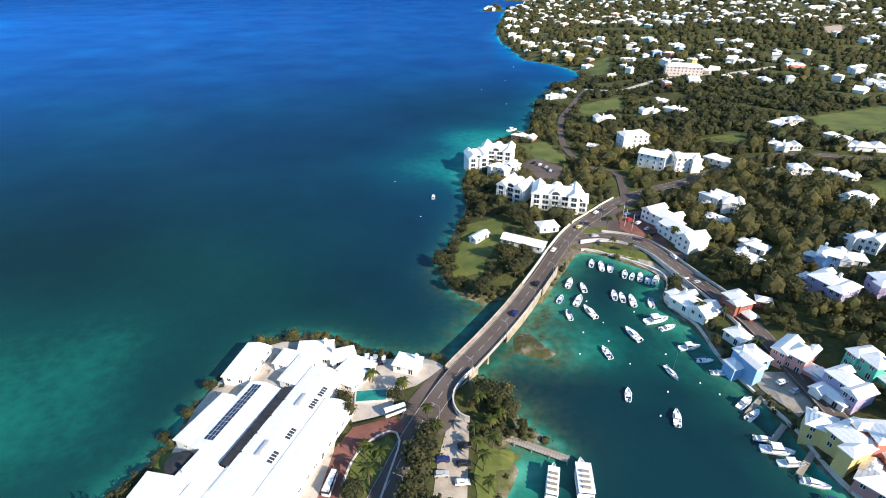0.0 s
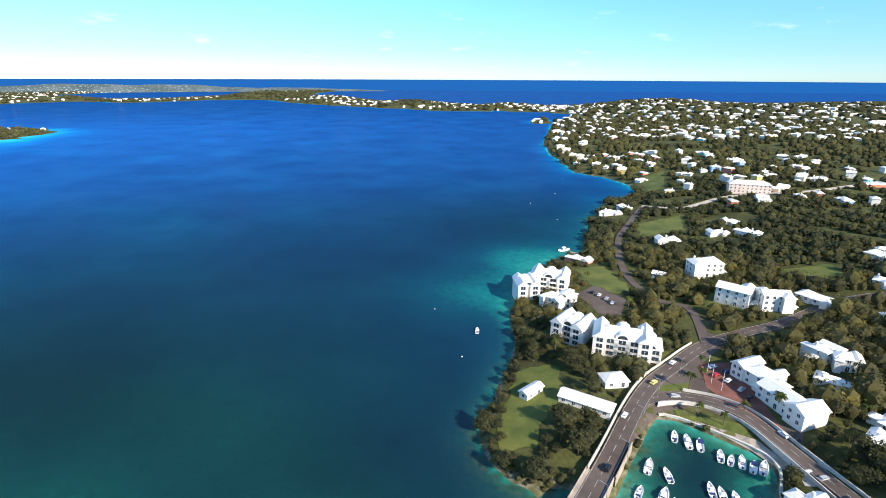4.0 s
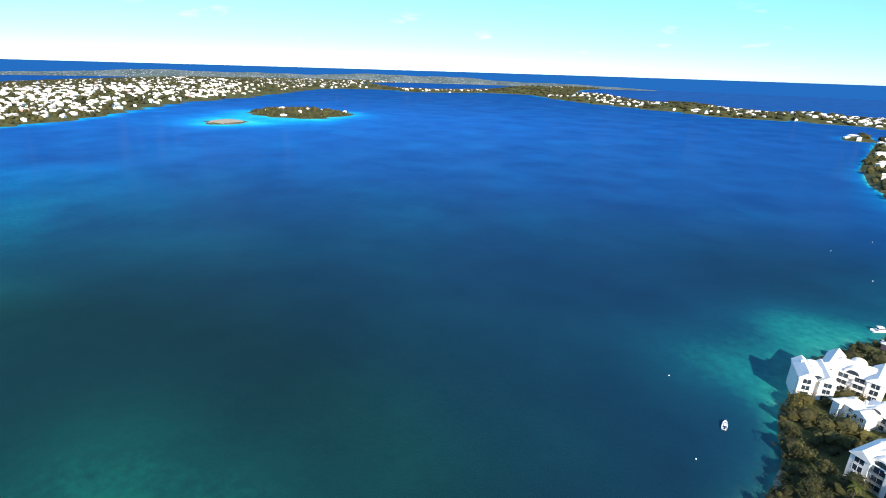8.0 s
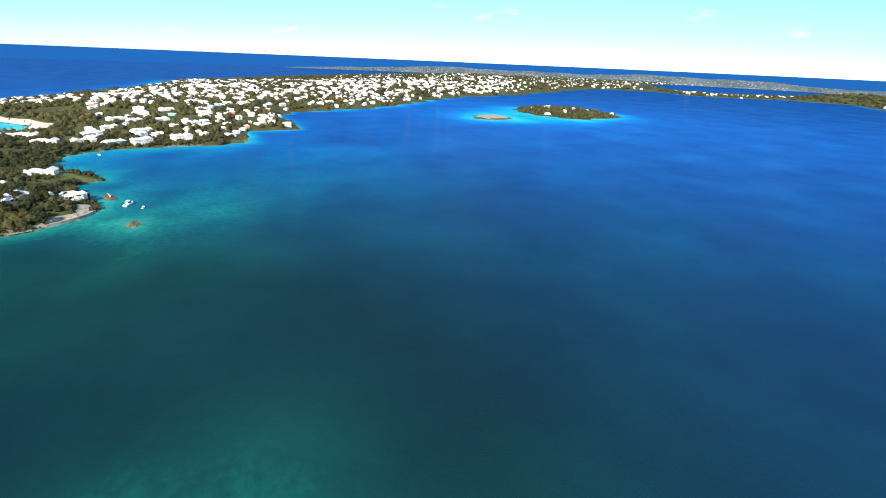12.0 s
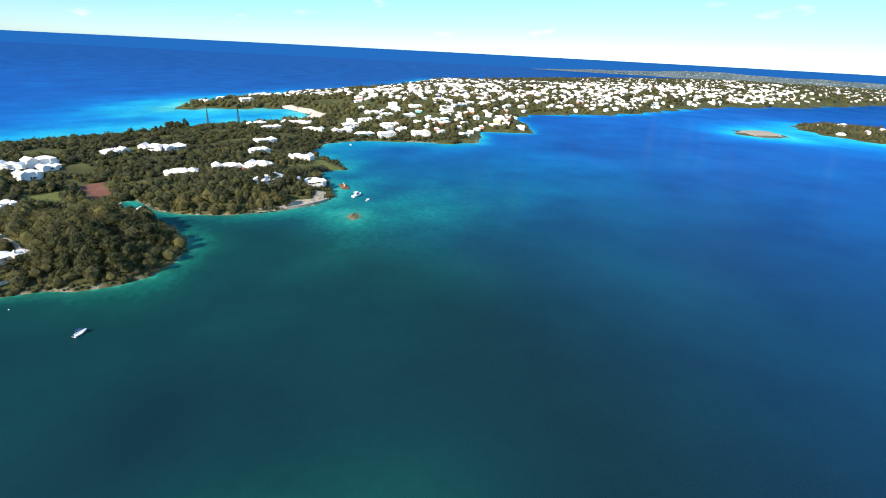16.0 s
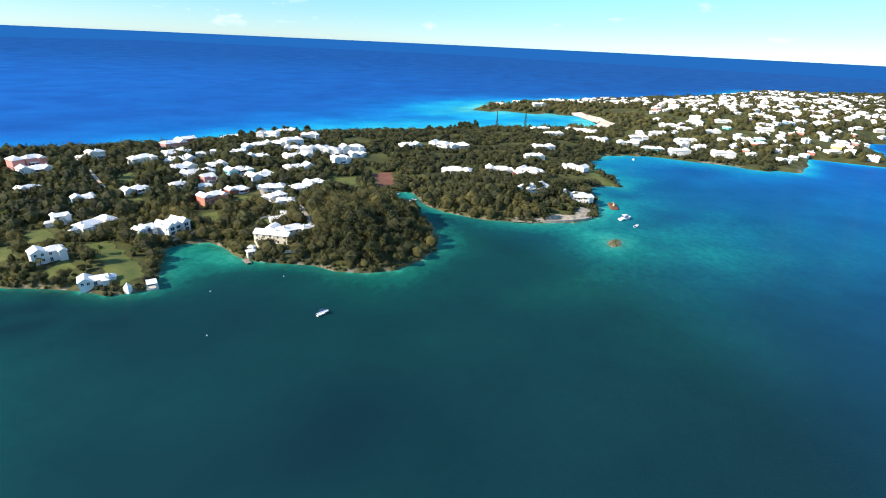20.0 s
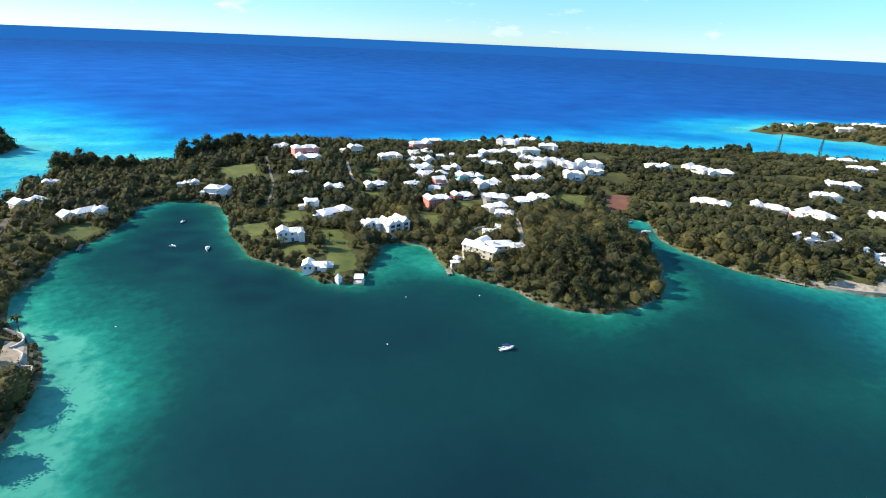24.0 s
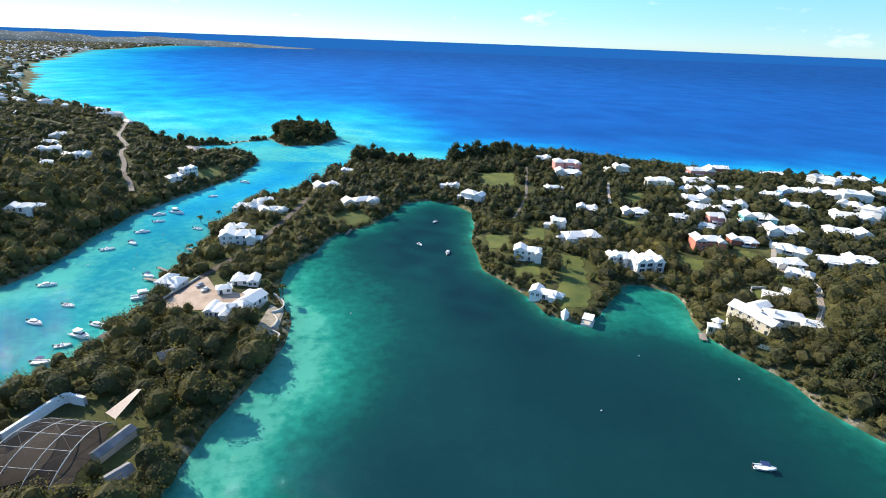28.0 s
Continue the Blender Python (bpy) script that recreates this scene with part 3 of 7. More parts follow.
def wall_mesh(L, W, H, kind, mt, pitch=0.54):
    bm = bmesh.new()
    box(bm, -L / 2, L / 2, -W / 2, W / 2, -3.0, H)
    if kind == "gable":
        rise = W * pitch / 2
        for s in (-1, 1):
            x = s * (L / 2 - 0.002)
            vs = [bm.verts.new(p) for p in ((x, -W / 2, H), (x, W / 2, H), (x, 0, H + rise), (x - s * 0.3, -W / 2, H), (x - s * 0.3, W / 2, H), (x - s * 0.3, 0, H + rise))]
            for q in ((0, 1, 2), (5, 4, 3), (0, 2, 5, 3), (1, 4, 5, 2), (0, 3, 4, 1)):
                bm.faces.new([vs[i] for i in q])
    bmesh.ops.recalc_face_normals(bm, faces=bm.faces)
    return mesh_of("wall", bm, [mt])


def roof_mesh(L, W, H, kind, pitch=0.54):
    """A white stepped slab roof with thick eaves; the steps are real courses."""
    bm = bmesh.new()
    o, th = 0.45, 0.28
    a, c, rise = L / 2 + o, W / 2 + o, (W / 2 + o) * pitch
    inset = min(c, a * 0.96) if kind == "hip" else 0.0
    courses = max(3, int(c / 0.9))
    rings = []
    for k in range(courses + 1):
        u = k / courses
        z = H - 0.12 + rise * u
        xx, yy = a - inset * u, c * (1 - u) + 0.04
        rings.append([(xx, yy, z)])
        if 0 < k < courses:
            rings.append([(xx - (0.0 if kind == "gable" else 0.05), yy - 0.06, z + 0.07)])
    loops = []
    base = (a, c, H - 0.12 - th)
    for (x, y, z) in [base] + [r[0] for r in rings]:
        loops.append([bm.verts.new(p) for p in ((-x, -y, z), (x, -y, z), (x, y, z), (-x, y, z))])
    for lo, hi in zip(loops, loops[1:]):
        for k in range(4):
            bm.faces.new((lo[k], lo[(k + 1) % 4], hi[(k + 1) % 4], hi[k]))
    bm.faces.new(loops[-1])
    bm.faces.new(loops[0][::-1])
    return mesh_of("roof", bm, [ROOF])


def window_mesh(w, h):
    """A white frame round two recessed dark panes, in one piece."""
    bm = bmesh.new()
    box(bm, -w / 2 - 0.1, w / 2 + 0.1, -0.09, 0.03, -0.1, h + 0.1)
    bmesh.ops.bisect_plane(bm, geom=bm.verts[:] + bm.edges[:] + bm.faces[:], plane_co=(0, 0, 0), plane_no=(1, 0, 0))
    front = [fc for fc in bm.faces if fc.normal.y < -0.9 or fc.calc_center_median().y < -0.085]
    bmesh.ops.inset_individual(bm, faces=front, thickness=0.08, depth=-0.05)
    for fc in front:
        fc.material_index = 1
    return mesh_of("window", bm, [WHITE, GLASS])


def chimney_mesh():
    bm = bmesh.new()
    box(bm, -0.45, 0.45, -0.35, 0.35, -1.8, 1.2)
    box(bm, -0.55, 0.55, -0.45, 0.45, 1.2, 1.4)
    box(bm, -0.35, 0.35, -0.25, 0.25, 1.4, 1.75)
    return mesh_of("chimney", bm, [WHITE])


HOUSE_RNG = random.Random(7)
WORDS = dict(blush="pale pink", white="white limewashed", cream="cream stucco", pink="pastel pink", salmon="salmon red", blue="pale blue", green="bright green", yellow="ochre yellow", lilac="pale lilac", rust="rust red", aqua="aqua green", stone="bare stone")


def porch_mesh(w):
    """A lean-to porch in one piece: floor, square posts and a sloping slab roof."""
    bm = bmesh.new()
    n = max(3, int(w / 2.6) + 1)
    posts = [-w / 2 + 0.13 + (w - 0.26) * k / (n - 1) for k in range(n)]
    xs = sorted([p - 0.13 for p in posts] + [p + 0.13 for p in posts])
    for k, (x0, x1) in enumerate(zip(xs, xs[1:])):
        for y0, y1 in ((0.0, 2.04), (2.04, 2.3)):
            box(bm, x0, x1, y0, y1, -2.0, 0.1)
            box(bm, x0, x1, y0, y1, 2.45, 2.63)
            if k % 2 == 0 and y0 > 1:
                box(bm, x0, x1, y0, y1, 0.1, 2.45)
    bmesh.ops.remove_doubles(bm, verts=bm.verts[:], dist=0.001)
    for v in bm.verts:
        if v.co.z > 2:
            v.co.z -= 0.16 * v.co.y
    return mesh_of("porch", bm, [WHITE])


def balcony_mesh(w):
    """A projecting balcony with a solid parapet, in one piece."""
    bm = bmesh.new()
    fs = box(bm, -w / 2, w / 2, -1.4, 0, -0.2, 0.9)
    top = [fc for fc in fs if fc.calc_center_median().z > 0.8]
    bmesh.ops.inset_individual(bm, faces=top, thickness=0.13, depth=0)
    for v in top[0].verts:
        v.co.z = 0.0
    return mesh_of("balcony", bm, [WHITE])


def vault_mesh(w, ln):
    """A half-round dormer vault with a glazed arched front."""
    bm = bmesh.new()
    n = 12
    rows = []
    for y in (-ln / 2, ln / 2):
        rows.append([bm.verts.new((math.cos(math.pi * k / n) * w / 2, y, math.sin(math.pi * k / n) * w * 0.42)) for k in range(n + 1)])
    for k in range(n):
        bm.faces.new((rows[0][k], rows[0][k + 1], rows[1][k + 1], rows[1][k]))
    bm.faces.new(rows[0][::-1]), bm.faces.new(rows[1])
    glass = [bm.verts.new((math.cos(math.pi * k / n) * w * 0.36, -ln / 2 - 0.03, 0.1 + math.sin(math.pi * k / n) * w * 0.3)) for k in range(n + 1)]
    bm.faces.new(glass[::-1]).material_index = 1
    return mesh_of("vault", bm, [ROOF, GLASS])


def villa_dress(ob, L, W, H, storeys):
    """Balconies on both long sides and a vaulted dormer."""
    n = max(2, int(L / 4.6))
    w = round(L / n * 0.8, 2)
    bal, opening = cached(("bal", w), lambda: balcony_mesh(w)), cached(("open", w), lambda: window_mesh(w * 0.72, 2.15))
    for s in range(storeys):
        for side in (-1, 1):
            for k in range(n):
                at_ = pose((k + 0.5) / n * L - L / 2, side * W / 2, s * 2.9 + 0.1, 0, 0, 0 if side < 0 else 180)
                put("balcony", bal, ob, at_, "white balustraded balcony")
                put("window", opening, ob, at_ @ pose(0, -0.02, 0.05), "wide dark balcony window")
    # gabled bays break up the long front
    if L > 12:
        for e in (-1, 1):
            bay = cached(("w", W + 3.0, 5.6, H, "gable", "white"), lambda: wall_mesh(W + 3.0, 5.6, H, "gable", WALLS["white"], 0.8))
            wing = put("bay_wall", bay, ob, pose(e * (L / 2 - 3.0), 0, 0.5, 0, 0, 90))
            put("bay_roof", cached(("rb", W + 3.0, 5.6, H), lambda: roof_mesh(W + 3.0, 5.6, H, "gable", 0.8)), wing, None, "white gabled roof")
            for q in (-1, 1):
                for s in range(storeys):
                    put("window", cached("wide", lambda: window_mesh(2.6, 1.9)), wing, pose(q * (W / 2 + 1.5), 0, s * 2.9 + 0.4, 0, 0, 90 if q > 0 else -90), "wide dark bay window")
    put("vault", cached(("vault", W), lambda: vault_mesh(min(W * 0.5, 6), W * 1.04)), ob, pose(0, 0, H), "white half-round dormer")


def house(x, y, rot, L, W, storeys, colour="white", kind="hip", windows=True, group="", name="house", label="", lift=0.0, villa=False):
    if name == "house" and x < -400:
        L, W = L * 1.1, W * 1.15
    L = L * (0.92 if name == "house" else 1.0)
    L, W = round(max(L, W * 0.8), 1), round(max(W * 0.76, min(L * 0.48, 8.5)) if name == "house" else W, 1)
    pitch = 0.2 if name == "aquarium_wing" else 0.46
    full, ox, e0 = L, 0.0, 0
    H = storeys * 2.9
    z = float(gz(x, y)) + lift
    r = HOUSE_RNG
    if name == "house" and L > 9.5 and storeys < 3:
        # the main block takes part of the length, a cross block the rest
        e0 = r.choice((-1, 1))
        L = round(full * r.choice((0.58, 0.66)), 1)
        ox = -e0 * (full - L) / 2
    form = "hipped" if kind == "hip" else "gabled"
    size = {1: "single-storey", 2: "two-storey", 3: "three-storey"}[storeys]
    ob = thing(name, x, y, z, rot, label or f"{size} {WORDS[colour]} house with white {form} stepped roof", "house", group)
    put("wall", cached(("w", L, W, H, kind, colour), lambda: wall_mesh(L, W, H, kind, WALLS[colour], pitch)), ob, pose(ox, 0, 0))
    top = put("roof", cached(("r", L, W, H, kind), lambda: roof_mesh(L, W, H, kind, pitch)), ob, pose(ox, 0, 0), label="white limewashed stepped roof")
    if r.random() < 0.6 and kind == "hip":
        put("chimney", cached("chim", chimney_mesh), top, pose(r.choice((-1, 1)) * L * 0.32, W * 0.22, H + W * 0.12))
    if e0:
        cl, cw = round(W * r.choice((1.1, 1.3)), 1), round(min(full - L + 0.6, W * 0.95), 1)
        at_ = pose(e0 * (full / 2 - cw / 2), r.uniform(-0.15, 0.15) * W, r.choice((0.35, -0.4)), 0, 0, 90)
        shape = r.choice(("hip", "gable", "gable"))
        wing = put("wing_wall", cached(("w", cl, cw, H, shape, colour), lambda: wall_mesh(cl, cw, H, shape, WALLS[colour], 0.54)), ob, at_)
        put("wing_roof", cached(("rx", cl, cw, H, shape), lambda: roof_mesh(cl, cw, H, shape, 0.54)), wing, None, "white limewashed stepped roof")
        if windows:
            for s in range(storeys):
                for q, k in ((-1, -0.22), (-1, 0.22), (1, -0.22), (1, 0.22)):
                    put("window", cached("win", lambda: window_mesh(1.05, 1.35)), ob, at_ @ pose(q * cl / 2, k * cw, s * 2.9 + 0.95, 0, 0, 90 if q > 0 else -90))
    if (L > 7.5 or e0) and name == "house":
        # cross wings and a low lean-to make each house a small cluster of roofs
        ends = [-e0] if e0 else [-1, 1] if r.random() < 0.5 else [r.choice((-1, 1))]
        for n_, e in enumerate(ends):
            side = r.choice((1, -1)) if n_ == 0 else -side
            wl, ww = round(W * r.choice((0.7, 0.9)), 1), round(min(L * 0.4, W * 0.75), 1)
            at_ = pose(ox + e * (L / 2 - ww / 2 + r.uniform(-0.4, 0.5)), side * W * 0.42, r.choice((0, 0, -0.35)), 0, 0, 90)
            shape = r.choice(("hip", "gable"))
            wing = put("wing_wall", cached(("w", wl, ww, H, shape, colour), lambda: wall_mesh(wl, ww, H, shape, WALLS[colour])), ob, at_)
            put("wing_roof", cached(("r", wl, ww, H, shape), lambda: roof_mesh(wl, ww, H, shape)), wing, None, "white limewashed stepped roof")
            CIRCLES.append((*(pose(x, y, 0, 0, 0, rot) @ at_.translation).xy, wl / 2 + 1, ww / 2 + 1, rot + 90))
        if r.random() < 0.6:
            al, aw = round(r.uniform(3.5, 5.5), 1), round(W * 0.6, 1)
            at_ = pose((-e0 or r.choice((-1, 1))) * (full / 2 + al * 0.4), r.uniform(-1, 1), 0)
            wing = put("annexe_wall", cached(("w", al, aw, 2.5, "hip", colour), lambda: wall_mesh(al, aw, 2.5, "hip", WALLS[colour])), ob, at_)
            put("annexe_roof", cached(("r", al, aw, 2.5, "hip"), lambda: roof_mesh(al, aw, 2.5, "hip")), wing)
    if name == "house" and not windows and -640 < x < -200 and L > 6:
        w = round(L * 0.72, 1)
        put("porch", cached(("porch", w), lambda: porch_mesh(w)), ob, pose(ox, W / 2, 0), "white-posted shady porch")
        # dark strip on the wall stands in for shade under the porch roof
        put("porch_window", cached(("recess", w), lambda: simple("porch_window", [GLASS], (-w / 2, w / 2, 0.0, 0.06, 0.2, 2.35))), ob, pose(ox, W / 2, 0), "dark strip standing in for shade inside the porch")
    if villa:
        villa_dress(ob, L, W, H, storeys)
    if windows and not villa:
        win = cached("win", lambda: window_mesh(1.05, 1.35))
        door = cached("door", lambda: window_mesh(1.2, 2.1))
        for s in range(storeys):
            n = max(2, int(L / 3.4))
            for side in (-1, 1):
                for k in range(n):
                    px = (k + 0.5) / n * L - L / 2
                    if s == 0 and k == n // 2:
                        put("door", door, ob, pose(ox + px, side * W / 2, 0.15, 0, 0, 0 if side < 0 else 180))
                    else:
                        put("window", win, ob, pose(ox + px, side * W / 2, s * 2.9 + 0.95, 0, 0, 0 if side < 0 else 180))
            n = max(1, int(W / 4))
            for side in (-1, 1):
                for k in range(n):
                    put("window", win, ob, pose(ox + side * L / 2, (k + 0.5) / n * W - W / 2, s * 2.9 + 0.95, 0, 0, 90 if side > 0 else -90))
    CIRCLES.append((x, y, full / 2 + 1.2, W / 2 + 1.2, rot))
    return ob


# ---- ground patches and roads ----
def ragged_edge(poly, amount):
    """The outline in short steps, worn in and out."""
    out_ = []
    for (ax, ay), (bx, by) in zip(poly, poly[1:] + poly[:1]):
        ln = math.hypot(bx - ax, by - ay)
        n = max(1, int(ln / 2.5))
        for k in range(n):
            x, y = ax + (bx - ax) * k / n, ay + (by - ay) * k / n
            w = amount * float(wobble(np.array(x), np.array(y), 5.0, 2.0)) + 0.6 * amount * float(wobble(np.array(x), np.array(y), 2.1, 7.0))
            out_.append((x - (by - ay) / ln * w, y + (bx - ax) / ln * w))
    return out_


def patch(name, poly, mt, lift=0.16, label="", category="", kind="structure", clear=True, ragged=0.0):
    bm = bmesh.new()
    if ragged:
        poly = ragged_edge(poly, ragged)
    bm.faces.new([bm.verts.new((px, py, 0)) for px, py in poly])
    xs, ys = [p[0] for p in poly], [p[1] for p in poly]
    for lo, hi, axis, g in ((min(xs), max(xs), 0, GX), (min(ys), max(ys), 1, GY)):
        for c in g[(g > lo) & (g < hi)]:
            co = (float(c), 0, 0) if axis == 0 else (0, float(c), 0)
            bmesh.ops.bisect_plane(bm, geom=bm.verts[:] + bm.edges[:] + bm.faces[:], plane_co=co, plane_no=(1 - axis, axis, 0))
    bmesh.ops.triangulate(bm, faces=bm.faces)
    for v in bm.verts:
        v.co.z = max(float(gz(v.co.x, v.co.y)), 0.3) + lift
    bmesh.ops.recalc_face_normals(bm, faces=bm.faces)
    if sum(fc.normal.z for fc in bm.faces) < 0:
        bmesh.ops.reverse_faces(bm, faces=bm.faces)
    ob = new(name, mesh_of(name, bm, [mt]))
    if clear:
        PATCHES.append([tuple(p) for p in poly])
    return tagged(ob, label, category, kind=kind)


def smooth_line(pts, step=3.0):
    """Points at even steps on a smooth curve through pts."""
    p = np.array([pts[0]] + list(pts) + [pts[-1]], float)
    out = []
    for i in range(1, len(p) - 2):
        n = max(2, int(np.linalg.norm(p[i + 1] - p[i]) / step))
        for k in range(n):
            t = k / n
            out.append(0.5 * (2 * p[i] + (p[i + 1] - p[i - 1]) * t + (2 * p[i - 1] - 5 * p[i] + 4 * p[i + 1] - p[i + 2]) * t * t + (3 * p[i] - p[i - 1] - 3 * p[i + 1] + p[i + 2]) * t ** 3))
    out.append(p[-2])
    return np.array(out)


def frame_line(line):
    d = np.gradient(line, axis=0)
    d /= np.linalg.norm(d, axis=1)[:, None] + 1e-9
    return d, np.stack([-d[:, 1], d[:, 0]], 1)


def ribbon_mesh(name, line, z, lo, hi, depth, mt, dashes=0):
    """A band beside a line from lo to hi metres to its left, with sides that go down by depth."""
    _, nrm = frame_line(line)
    a, b_ = line + nrm * lo, line + nrm * hi
    bm = bmesh.new()
    rows = []
    for (ax, ay), (bx, by), h in zip(a, b_, z):
        rows.append([bm.verts.new(q) for q in ((ax, ay, h - depth), (ax, ay, h), (bx, by, h), (bx, by, h - depth))])
    for k, (p, q) in enumerate(zip(rows, rows[1:])):
        if dashes and k % (2 * dashes) >= dashes:
            continue
        for j in range(3):
            bm.faces.new((p[j], q[j], q[j + 1], p[j + 1]))
    bmesh.ops.recalc_face_normals(bm, faces=bm.faces)
    return mesh_of(name, bm, [mt])


def line_heights(line, least, lift=0.22, width=3.0):
    _, nrm = frame_line(line)
    z = np.max([gz(line[:, 0] + nrm[:, 0] * s, line[:, 1] + nrm[:, 1] * s) for s in (-width, 0, width)], axis=0) + lift
    z = np.maximum(z, least)
    for _ in range(6):
        z = np.maximum(z, np.convolve(np.pad(z, 2, mode="edge"), np.ones(5) / 5, "valid"))
    return z


# ---- trees ----
def leaf_quads(cx, cy, cz, r, h, count, size, rng, low=-0.3, flat=0.65):
    """count leaf clumps on the uneven crown of each tree; arrays in, vertices and faces out."""
    n = len(cx)
    d = rng.normal(size=(n, count, 3))
    d /= np.linalg.norm(d, axis=2)[..., None]
    d[..., 2] = np.where(d[..., 2] < low, -d[..., 2], d[..., 2])
    az = np.arctan2(d[..., 1], d[..., 0])
    ph = rng.uniform(0, 6.28, (n, 1))
    lump = 1 + 0.22 * np.sin(3 * az + ph) * (1 - np.abs(d[..., 2])) + 0.16 * np.sin(5 * d[..., 2] + 2 * az + 2 * ph) + 0.12 * np.sin(7 * az + 9 * d[..., 2] + 3 * ph)
    rad = lump * rng.uniform(0.72, 1.12, (n, count))
    c = np.stack([cx, cy, cz], 1)[:, None] + d * rad[..., None] * np.stack([r, r, h], 1)[:, None]
    nr = d * flat * 1.5 + rng.normal(size=d.shape) * 0.55 + np.array([0, 0, 0.35])
    nr /= np.linalg.norm(nr, axis=2)[..., None]
    t = np.cross(nr, rng.normal(size=d.shape))
    t /= np.linalg.norm(t, axis=2)[..., None] + 1e-9
    b_ = np.cross(nr, t)
    s = size * rng.uniform(0.55, 1.25, (n, count, 1)) * np.clip(r / 3.5, 0.7, 9)[:, None, None]
    e = rng.uniform(0.6, 1.0, (n, count, 1))
    v = np.stack([c - t * s * 1.1, c + t * s * 0.6 - b_ * s * e, c + t * s * 0.6 + b_ * s * e + nr * s * 0.25], 2).reshape(-1, 3)
    return v, np.arange(len(v)).reshape(-1, 3)


def ico(level):
    bm = bmesh.new()
    bmesh.ops.create_icosphere(bm, subdivisions=level, radius=1)
    v = np.array([p.co[:] for p in bm.verts])
    f = np.array([[p.index for p in fc.verts] for fc in bm.faces])
    bm.free()
    return v, f


ICO = {1: ico(1), 2: ico(2)}


def cores(cx, cy, cz, r, h, level, rng, size=0.82):
    iv, jf = ICO[level]
    n = len(cx)
    bump_ = rng.uniform(0.78, 1.12, (n, len(iv), 1))
    v = np.stack([cx, cy, cz], 1)[:, None] + iv[None] * bump_ * size * np.stack([r, r, h], 1)[:, None]
    f = jf[None] + (np.arange(n) * len(iv))[:, None, None]
    return v.reshape(-1, 3), f.reshape(-1, 3)


def foliage_mesh(name, parts_, mats):
    """Joins quads and triangles, given as (verts, faces, material), into one mesh of triangles."""
    V_, F_, M_, k = [], [], [], 0
    for v, f, m in parts_:
        if f.shape[1] == 4:
            f = np.concatenate([f[:, [0, 1, 2]], f[:, [0, 2, 3]]])
        V_.append(v)
        F_.append(f + k)
        M_.append(np.full(len(f), m))
        k += len(v)
    return raw_mesh(name, np.concatenate(V_), np.concatenate(F_), mats, False, np.concatenate(M_))


def trunk_mesh(h, r, seed):
    rr = random.Random(seed)
    bm = bmesh.new()
    tube(bm, (0, 0, -0.8), (0, 0, h * 0.55), 0.26, 0.17)
    for k in range(5):
        a = k * 1.26 + rr.uniform(-0.3, 0.3)
        tube(bm, (0, 0, h * rr.uniform(0.3, 0.55)), (math.cos(a) * r * 0.6, math.sin(a) * r * 0.6, h * rr.uniform(0.65, 0.85)), 0.13, 0.05, 5)
    return mesh_of("trunk", bm, [BARK])


def broad_tree(seed, r, h):
    rng = np.random.default_rng(seed)
    one = [np.array([q]) for q in (0.0, 0.0, h * 0.58, r, h * 0.45)]
    lobes = 5
    c = [np.concatenate([one[0], rng.uniform(-0.55, 0.55, lobes) * r]), np.concatenate([one[1], rng.uniform(-0.55, 0.55, lobes) * r]),
         np.concatenate([one[2], h * rng.uniform(0.5, 0.75, lobes)]), np.concatenate([one[3] * 0.75, np.full(lobes, r * 0.5)]), np.concatenate([one[4] * 0.9, np.full(lobes, h * 0.26)])]
    q = leaf_quads(*c, 110, 0.46, rng)
    k = cores(*c, 1, rng, 0.8)
    return foliage_mesh("crown", [(*q, 0), (*k, 0)], [LEAF])


def needle_tree(seed, r, h):
    """A feathery casuarina: drooping sprays round a tall leader."""
    rng = np.random.default_rng(seed)
    n = 24
    u = rng.uniform(0.1, 1, n)
    a = rng.uniform(0, 6.28, n)
    reach_ = r * np.sqrt(np.clip(1.05 - u * u, 0.08, 1)) * rng.uniform(0.35, 0.9, n)
    c = [np.cos(a) * reach_, np.sin(a) * reach_, h * (0.14 + 0.74 * u), r * rng.uniform(0.28, 0.45, n), h * rng.uniform(0.10, 0.17, n)]
    q = leaf_quads(*c, 46, 0.5, rng, -0.9, 0.4)
    k = cores(*c, 1, rng, 0.66)
    return foliage_mesh("crown", [(*q, 0), (*k, 0)], [LEAF_DARK])


def palm_fronds(seed, h):
    rr = random.Random(seed)
    bm = bmesh.new()
    for k in range(15):
        a, up_ = k * 2.4 + rr.uniform(-0.2, 0.2), rr.uniform(-0.1, 0.9)
        ln = rr.uniform(2.0, 2.8)
        last = None
        for j in range(6):
            t = j / 5
            d = ln * t
            p = Vector((math.cos(a) * d, math.sin(a) * d, h + up_ * d * 0.9 - 0.32 * d * d))
            side = Vector((-math.sin(a), math.cos(a), 0)) * (0.42 * math.sin(math.pi * min(1, 0.12 + t * 0.88)) + 0.03)
            cur = [bm.verts.new(p - side - Vector((0, 0, 0.14))), bm.verts.new(p), bm.verts.new(p + side - Vector((0, 0, 0.14)))]
            if last:
                bm.faces.new((last[0], last[1], cur[1], cur[0]))
                bm.faces.new((last[1], last[2], cur[2], cur[1]))
            last = cur
    return mesh_of("crown", bm, [LEAF_PALM])


def palm_trunk(h):
    bm = bmesh.new()
    for k in range(6):
        tube(bm, (0, 0, -0.6 + (h + 0.6) * k / 6), (0, 0, -0.6 + (h + 0.6) * (k + 1) / 6), 0.2 - k * 0.015, 0.17 - k * 0.015)
    return mesh_of("trunk", bm, [BARK])


